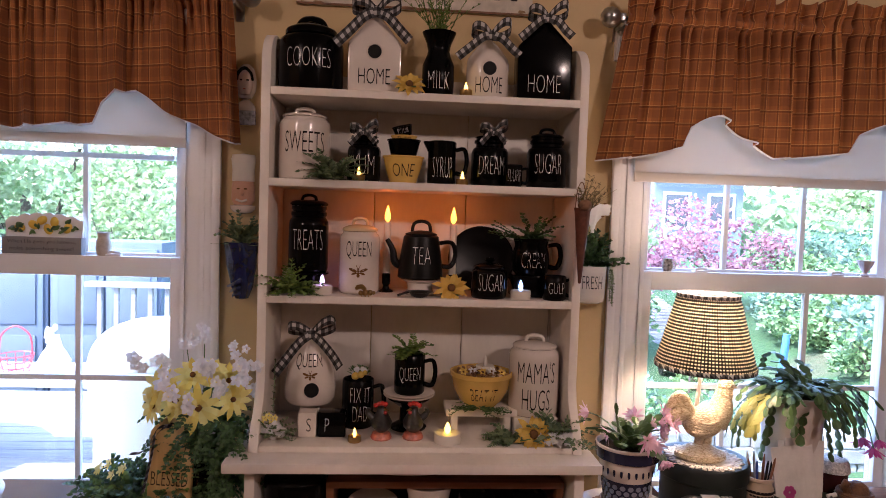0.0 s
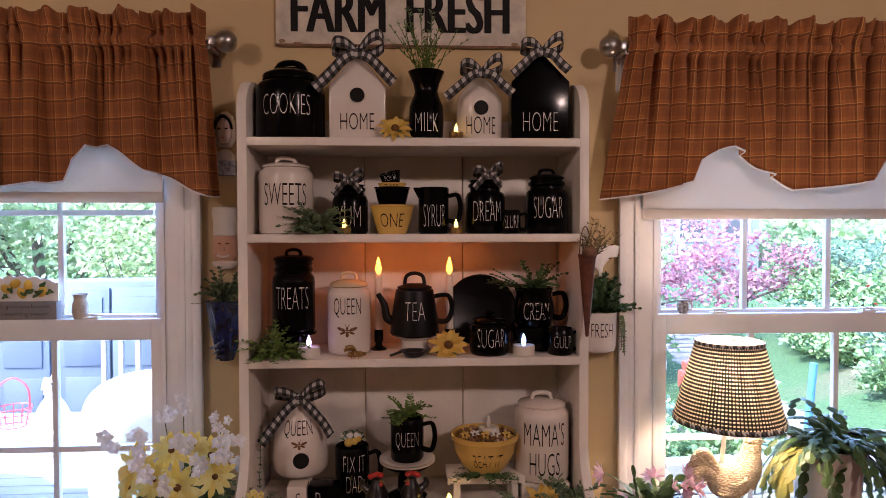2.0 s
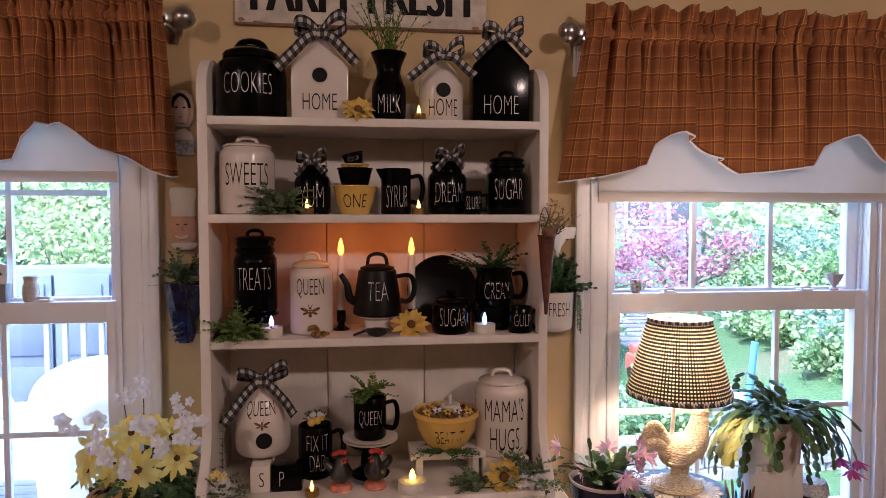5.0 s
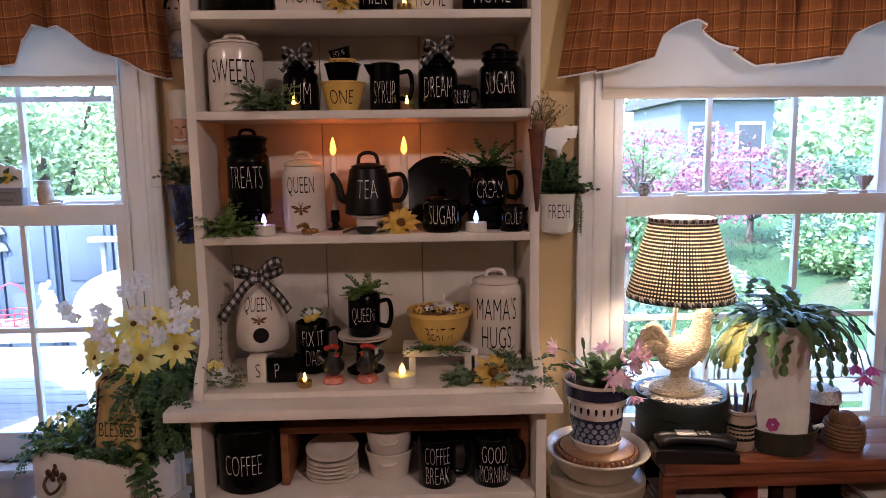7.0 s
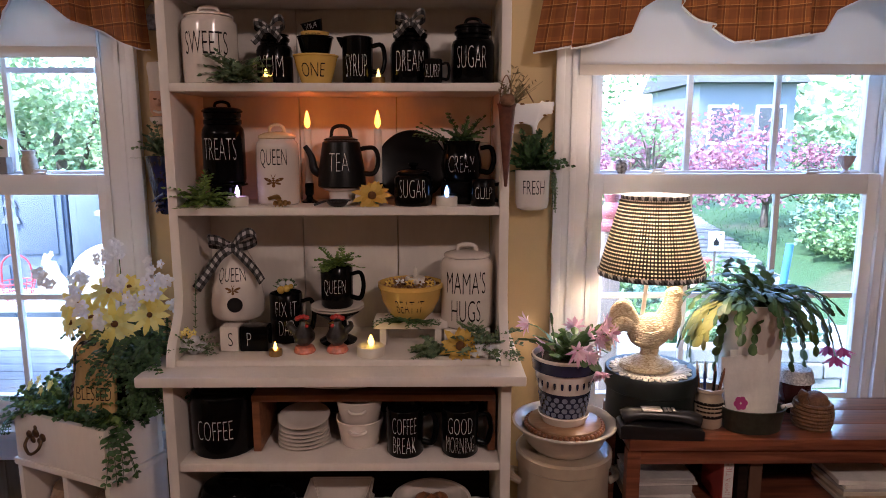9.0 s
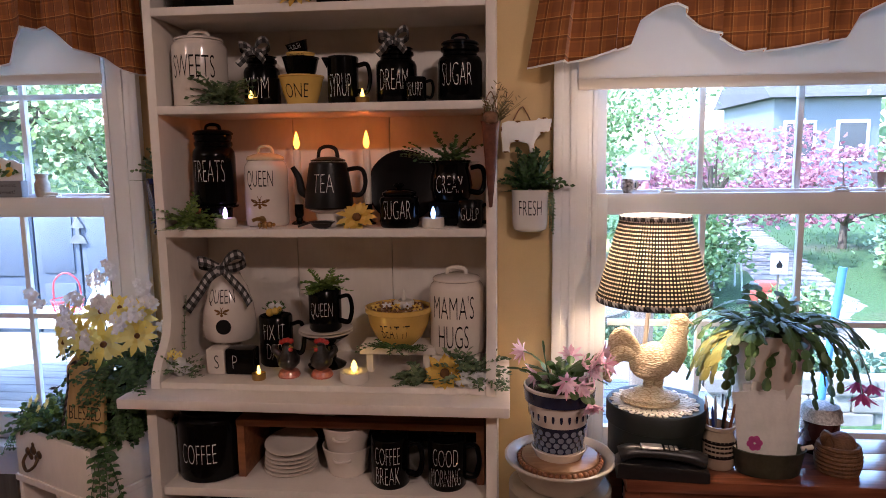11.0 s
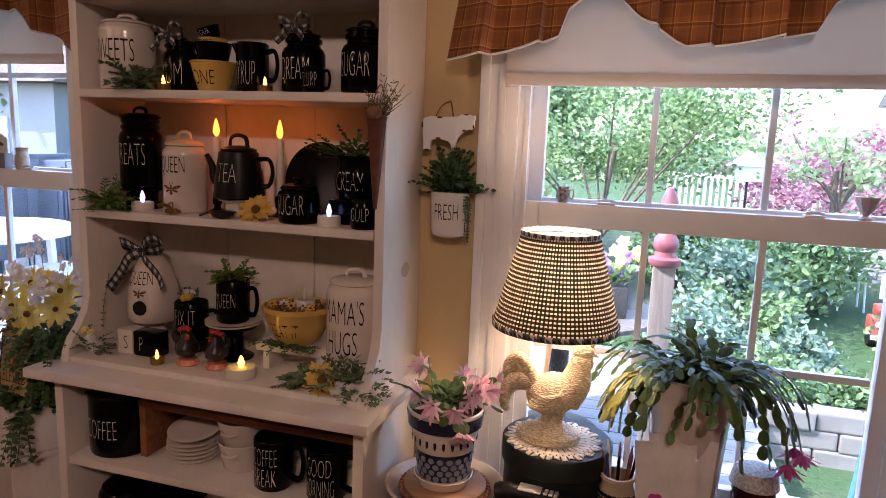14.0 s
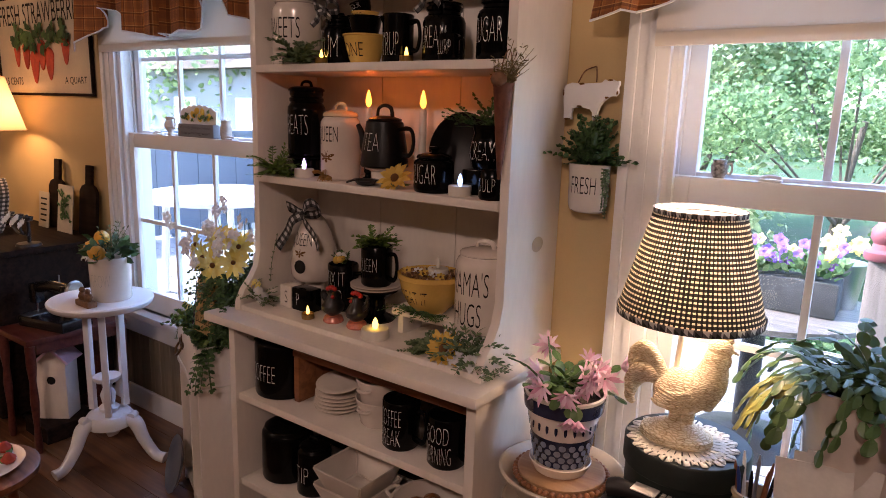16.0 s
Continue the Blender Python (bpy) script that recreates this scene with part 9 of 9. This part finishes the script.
# potting table with flower boxes
tbl = thing("patio_table", 0.72, 3.75, -0.119, "round weathered patio table carrying flower boxes", "table")
part("top", lathe([(0, 0.66), (0.46, 0.66), (0.48, 0.67), (0.48, 0.69), (0.46, 0.70), (0, 0.70)], 44), wood("grey_table_wood", (0.10, 0.085, 0.075), (0.22, 0.19, 0.17), 0.5), tbl)
part("pedestal", lathe([(0, 0), (0.25, 0), (0.22, 0.04), (0.05, 0.08), (0.05, 0.60), (0.12, 0.655), (0, 0.655)], 28), IRON, tbl)
ob = thing("flower_box", 0.78, 3.66, 0.5815, "grey trough planted with purple pansies", "planter")
part("trough", boxed(-0.26, 0.26, -0.09, 0.09, 0, 0.15, bevel=0.01), surface("dark_stone_trough", (0.06, 0.06, 0.062), 0.85, vary=0.3, scale=20, bump=0.4), ob)
L = Leaves(1101)
for k in range(420):
    L.leaf((L.r.uniform(-0.26, 0.26), L.r.uniform(-0.10, 0.10), 0.16 + L.r.uniform(0, 0.07)), (L.r.uniform(-1, 1), L.r.uniform(-1, 1), 0.7), 0.045, 0.028)
L.done("foliage", SHRUBLEAF, ob)
PURPLE = leafy("purple_petals", (0.16, 0.06, 0.40), (0.38, 0.20, 0.62), 0.7, 0.2)
for k in range(30):
    bloom(ob, (rr.uniform(-0.25, 0.25), rr.uniform(-0.11, 0.02), 0.20 + rr.uniform(0, 0.11)), (rr.uniform(-0.4, 0.4), -1, 0.5), 5, 0.028, 0.026, PURPLE if k % 4 else PETAL, None, 0.004, 1110 + k)
ob = thing("metal_pail", 1.02, 3.86, 0.5815, "grey galvanised pail with yellow flowers", "pail")
part("body", lathe([(0, 0), (0.07, 0), (0.095, 0.19), (0.10, 0.20), (0.09, 0.19), (0, 0.16)], 32), METAL, ob)
for k in range(7):
    bloom(ob, (rr.uniform(-0.07, 0.07), rr.uniform(-0.08, 0.02), 0.24 + rr.uniform(0, 0.1)), (rr.uniform(-0.5, 0.5), -1, 0.6), 6, 0.04, 0.03, PETAL, None, 0.006, 1150 + k)
ob = thing("blue_pole", 1.98, 3.30, -0.119, "blue painted pole leaning at the deck's edge", "pole")
part("rod", tube([(0, 0, 0), (0.10, 0.02, 0.95)], 0.018, 10, n=2), surface("blue_paint", (0.06, 0.22, 0.62), 0.5), ob)
ob = thing("gnome_sign", 3.02, 6.40, land(3.02, 6.4) - 0.02, "white garden crossing sign on a stake", "sign")
ob.matrix_world = ob.matrix_world @ pose(0, 0, 0.50) @ Matrix.Diagonal((0.5, 1, 0.5, 1))
part("stake", boxed(-0.015, 0.015, 0.004, 0.02, -1.0, 1.0), BARK, ob)
part("panel", boxed(-0.15, 0.15, -0.008, 0.003, 0.72, 1.10, bevel=0.004), TRIM, ob)
word(ob, "GNOME", 0.22, 0.055, on_flat(0, -0.0095, 1.045), INK, 0)
word(ob, "CROSSING", 0.25, 0.05, on_flat(0, -0.0095, 0.765), INK, 0)
part("gnome_mark", prism([(-0.05, 0.83), (0.05, 0.83), (0.06, 0.90), (0.03, 0.93), (0.0, 1.0), (-0.03, 0.93), (-0.06, 0.90)], -0.0098, -0.0085), INK, ob, smooth=False)
ob = thing("truck_planter", 3.55, 8.0, land(3.55, 8.0), "small rusty red toy truck planter in the garden", "planter")
RED = surface("faded_red_paint", (0.34, 0.08, 0.06), 0.5, vary=0.3)
part("cab", boxed(-0.16, 0.16, -0.1, 0.16, 0.08, 0.30, bevel=0.03), RED, ob)
part("cab_roof", boxed(-0.12, 0.12, -0.02, 0.14, 0.301, 0.42, bevel=0.03), RED, ob)
part("bumper", boxed(-0.17, 0.17, -0.13, -0.101, 0.08, 0.13, bevel=0.008), TRIM, ob)
part("grille_plate", boxed(-0.09, 0.09, -0.112, -0.101, 0.15, 0.20), CHALK, ob)
for s in (-1, 1):
    w = part("wheel", lathe([(0, -0.03), (0.07, -0.03), (0.08, 0), (0.07, 0.03), (0, 0.03)], 20), IRON, ob, m=pose(s * 0.15, -0.03, 0.08, 0, 90, 0))
    part("headlight", lathe([(0, 0), (0.03, 0.002), (0.02, 0.012), (0, 0.014)], 14), CHALK, ob, m=pose(s * 0.11, -0.101, 0.235, 90, 0, 0))
ob = thing("garden_chair", 3.55, 9.4, land(3.55, 9.4), "white wrought iron garden chair", "chair")
part("seat", lathe([(0, 0.44), (0.21, 0.44), (0.215, 0.45), (0.21, 0.46), (0, 0.46)], 28), TRIM, ob)
for k in range(4):
    a = radians(45 + 90 * k)
    part("leg", tube([(0.17 * math.cos(a), 0.17 * math.sin(a), 0.44), (0.2 * math.cos(a), 0.2 * math.sin(a), 0)], 0.012, 8, n=2), TRIM, ob)
part("back_hoop", tube([(-0.2, 0.12, 0.45), (-0.2, 0.2, 0.75), (0, 0.24, 0.92), (0.2, 0.2, 0.75), (0.2, 0.12, 0.45)], 0.012, 8), TRIM, ob)
for k in range(5):
    part("back_bar", tube([(-0.13 + 0.065 * k, 0.16, 0.455), (-0.13 + 0.065 * k, 0.21, 0.80)], 0.007, 6, n=2), TRIM, ob)
ob = thing("wheel_ornament", 7.2, 10.6, land(7.2, 10.6) - 0.02, "old iron wheel standing in the garden", "wheel")
part("rim", tube([(0.32 * math.cos(t * 0.5236), 0, 0.34 + 0.32 * math.sin(t * 0.5236)) for t in range(13)], 0.016, 8, n=48), IRON, ob)
for k in range(4):
    a = k * math.pi / 4
    part("spoke", tube([(-0.31 * math.cos(a), 0, 0.34 - 0.31 * math.sin(a)), (0.31 * math.cos(a), 0, 0.34 + 0.31 * math.sin(a))], 0.008, 6, n=2), IRON, ob)
ob = thing("red_pot", 7.75, 10.5, land(7.75, 10.5) - 0.01, "red garden pot on the bank", "pot")
part("body", lathe([(0, 0), (0.12, 0), (0.22, 0.3), (0.24, 0.32), (0.2, 0.32), (0, 0.25)], 28), surface("red_pot_glaze", (0.5, 0.06, 0.04), 0.4), ob)
ob = thing("birdhouse_feeder", 2.25, 9.2, land(2.25, 9.2), "white hanging bird feeder on a pole", "bird feeder")
part("pole", tube([(0, 0, 0), (0, 0, 1.5)], 0.015, 8, n=2), IRON, ob)
part("house", boxed(-0.16, 0.16, -0.12, 0.12, 1.501, 1.68, bevel=0.005), TRIM, ob)
part("roof", prism([(-0.24, 1.681), (0.24, 1.681), (0, 1.86)], -0.17, 0.17), TRIM, ob)

# ---- the deck's west part, seen through the other window ----
GB = surface("blue_grey_boards", (0.10, 0.125, 0.165), 0.6, vary=0.15, scale=3)
for k in range(7):
    ob = thing("deck_cabinet", -2.65 - 1.02 * k, 6.35, land(-2.65 - 1.02 * k, 6.35) - 0.05, "blue-grey panelled storage door beside the deck", "cabinet", "row of storage doors")
    part("body", boxed(-0.50, 0.50, 0, 0.5, 0, 1.62, bevel=0.006), GB, ob)
    for s in (-1, 1):
        d = part("door", boxed(*sorted((s * 0.012, s * 0.47)), -0.03, -0.001, 0.12, 1.56, bevel=0.006), GB, ob)
        for z0, z1 in ((0.2, 0.75), (0.85, 1.48)):
            part("panel", boxed(*sorted((s * 0.07, s * 0.41)), -0.042, -0.0305, z0, z1, bevel=0.008), GB, d)
    if k in (1, 3, 5):
        em = part("emblem", prism([(-0.09, 1.15), (0.09, 1.15), (0.06, 1.22), (0.02, 1.24), (0.02, 1.30), (0.07, 1.31), (0, 1.42), (-0.07, 1.31), (-0.02, 1.30), (-0.02, 1.24), (-0.06, 1.22)], -0.062, -0.0425), METAL, ob, "grey metal emblem")
LB = surface("pale_blue_grey_boards", (0.14, 0.165, 0.20), 0.6, vary=0.12, scale=3, spread=0.12)
scr = thing("privacy_screen", -5.6, 4.8, -0.119, "blue-grey boarded privacy screen at the deck's end", "screen")
sb = mesh_of(boxed(-0.012, 0.012, -0.128, 0.128, 0.04, 1.16, bevel=0.004), False)
sb.materials.append(LB)
for k in range(15):
    o = new("screen_board", sb)
    o.parent = scr
    o.matrix_basis = pose(0, -1.9 + 0.262 * k, 0)
part("top_rail", boxed(-0.03, 0.03, -2.05, 1.95, 1.161, 1.20, bevel=0.004), LB, scr)
for y in (-2.0, 0.0, 1.9):
    part("post", boxed(-0.075, -0.013, y - 0.035, y + 0.035, 0, 1.16), LB, scr)
SHEDM = surface("pale_shed_siding", (0.20, 0.225, 0.25), 0.7, vary=0.12, scale=2)
shed = thing("shed", -9.5, 8.2, land(-9.5, 8.2) - 0.1, "grey garden shed with a dark roof", "shed")
part("wall", boxed(-2.2, 2.2, 0, 2.5, 0, 2.6), SHEDM, shed, smooth=False)
bm = prism([(-0.3, 2.601), (2.8, 2.601), (1.25, 3.5)], -2.5, 2.5)
bmesh.ops.transform(bm, matrix=Matrix(((0, 1, 0, 0), (1, 0, 0, 0), (0, 0, 1, 0), (0, 0, 0, 1))), verts=bm.verts)
part("roof", bm, BARK, shed, smooth=False)
for x in (-1.3, 0.6):
    part("window", boxed(x, x + 0.7, -0.03, -0.001, 1.3, 2.1), TRIM, shed)
WTAB = surface("white_resin", (0.72, 0.72, 0.71), 0.5, vary=0.05)
ob = thing("round_table", -3.25, 3.75, -0.119, "round white resin patio table on the deck", "table")
part("top", lathe([(0, 0.76), (0.55, 0.76), (0.60, 0.77), (0.60, 0.80), (0.57, 0.815), (0, 0.82)], 48), WTAB, ob)
for k in range(4):
    a = radians(45 + 90 * k)
    part("leg", tube([(0.42 * math.cos(a), 0.42 * math.sin(a), 0.76), (0.46 * math.cos(a), 0.46 * math.sin(a), 0)], 0.03, 8, n=2), WTAB, ob)
ob = thing("patio_chair", -0.98, 3.35, -0.119, "white rounded barrel patio chair", "chair")
bm = bmesh.new()
n, m_ = 30, 12
rows = []
for j in range(m_ + 1):
    row = []
    for i in range(n + 1):
        a = math.pi * (0.0 + 1.0 * i / n)
        top = 0.42 + 0.62 * math.sin(a) ** 0.7
        z = 0.10 + (top - 0.10) * j / m_
        rad = 0.38 + 0.06 * j / m_
        row.append(bm.verts.new((rad * math.cos(a), -rad * math.sin(a) * 0.95, z)))
    rows.append(row)
for j in range(m_):
    for i in range(n):
        bm.faces.new((rows[j][i], rows[j][i + 1], rows[j + 1][i + 1], rows[j + 1][i]))
bk_ = part("back", bm, WTAB, ob)
bk_.modifiers.new("thickness", "SOLIDIFY").thickness = 0.03
part("seat", lathe([(0, 0.38), (0.34, 0.38), (0.36, 0.40), (0.34, 0.42), (0, 0.43)], 36), WTAB, ob)
part("base", lathe([(0, 0), (0.32, 0), (0.34, 0.02), (0.36, 0.0995), (0, 0.0995)], 36), WTAB, ob)
ob = thing("white_bench", -2.25, 3.95, -0.119, "long white bench along the deck", "bench")
part("seat", boxed(-0.75, 0.75, -0.22, 0.22, 0.50, 0.54, bevel=0.006), WTAB, ob)
for x in (-0.65, 0.65):
    part("leg", boxed(x - 0.04, x + 0.04, -0.18, 0.18, 0, 0.4995, bevel=0.004), WTAB, ob)
ob = thing("hen_planter", -1.89, 3.86, 0.5415 - 0.119, "white hen shaped planter with white blossoms", "planter")
ob.scale = (0.58, 0.58, 0.80)
part("body", lathe([(0, 0), (0.09, 0), (0.14, 0.05), (0.15, 0.10), (0.11, 0.16), (0.07, 0.20), (0.05, 0.26), (0, 0.29)], 28, 1, 0.8), WTAB, ob)
for k in range(12):
    bloom(ob, (rr.uniform(-0.08, 0.08), rr.uniform(-0.08, 0.02), 0.24 + rr.uniform(0, 0.1)), (rr.uniform(-0.5, 0.5), -1, 0.6), 6, 0.035, 0.028, WHITEPETAL, None, 0.005, 1200 + k)
ob = thing("wire_basket", -2.10, 3.86, 0.4225, "red wire basket with a tall hoop handle", "basket")
ob.scale = (0.85, 0.85, 0.85)
REDWIRE = surface("red_wire", (0.50, 0.05, 0.07), 0.4)
for z, r in ((0.01, 0.075), (0.05, 0.085), (0.09, 0.095), (0.13, 0.105)):
    part("hoop", tube([(r * math.cos(t * 0.5236), r * math.sin(t * 0.5236), z) for t in range(13)], 0.004, 6, n=36), REDWIRE, ob)
for k in range(12):
    a = k * 0.5236
    part("wire", tube([(0.075 * math.cos(a), 0.075 * math.sin(a), 0.01), (0.105 * math.cos(a), 0.105 * math.sin(a), 0.13)], 0.003, 5, n=2), REDWIRE, ob)
part("handle", tube([(0.105, 0, 0.13), (0.09, 0, 0.26), (0, 0, 0.32), (-0.09, 0, 0.26), (-0.105, 0, 0.13)], 0.006, 8), REDWIRE, ob)
rail = thing("deck_railing", -1.35, 5.40, -0.119, "grey wooden deck railing with upright balusters", "railing")
bal = mesh_of(boxed(-0.018, 0.018, -0.018, 0.018, 0.08, 0.86, bevel=0.003), False)
bal.materials.append(DECKM)
for k in range(16):
    o = new("baluster", bal)
    o.parent = rail
    o.matrix_basis = pose(-0.95 + 0.13 * k, 0, 0)
part("top_rail", boxed(-1.05, 1.1, -0.05, 0.05, 0.861, 0.90, bevel=0.004), DECKM, rail)
part("bottom_rail", boxed(-1.05, 1.1, -0.03, 0.03, 0.04, 0.0795, bevel=0.003), DECKM, rail)

# ---- floor boards and wall boards, laid last ----
FB = wood("floor_board_finish", (0.10, 0.04, 0.016), (0.20, 0.085, 0.035), 0.35)
nodes, links = FB.node_tree.nodes, FB.node_tree.links
info, hue = nodes.new("ShaderNodeObjectInfo"), nodes.new("ShaderNodeHueSaturation")
mr = nodes.new("ShaderNodeMapRange")
mr.inputs[3].default_value, mr.inputs[4].default_value = 0.75, 1.25
links.new(info.outputs["Random"], mr.inputs[0])
links.new(mr.outputs[0], hue.inputs["Value"])
src = nodes["Principled BSDF"].inputs["Base Color"].links[0].from_socket
links.new(src, hue.inputs["Color"])
links.new(hue.outputs[0], nodes["Principled BSDF"].inputs["Base Color"])
plank = mesh_of(boxed(-0.619, 0.619, -0.0455, 0.0455, -0.0118, 0.0, bevel=0.0015), False)
plank.materials.append(FB)
short = mesh_of(boxed(-0.309, 0.309, -0.0455, 0.0455, -0.0118, 0.0, bevel=0.0015), False)
short.materials.append(FB)
for row in range(54):
    y = WY - 0.048 - 0.0925 * row
    if row % 2:
        spots = [(X0 + 0.31, short), (X1 - 0.31, short)] + [(X0 + 1.24 * (k + 1), plank) for k in range(4)]
    else:
        spots = [(X0 + 0.62 + 1.24 * k, plank) for k in range(5)]
    for x, board in spots:
        o = new("floor_board", board)
        o.parent = floor
        o.matrix_basis = pose(x, y, 0)
north = [o for o in scene.objects if o.name == "wall_north"][0]
wb = mesh_of(boxed(-0.0385, 0.0385, -0.012, -0.0005, 0.1005, 0.355, bevel=0.003), False)
wb.materials.append(WAINS)
for k in range(37):
    o = new("wall_board", wb)
    o.parent = north
    o.matrix_basis = pose(X0 + 0.045 + 0.0785 * k, WY, 0)
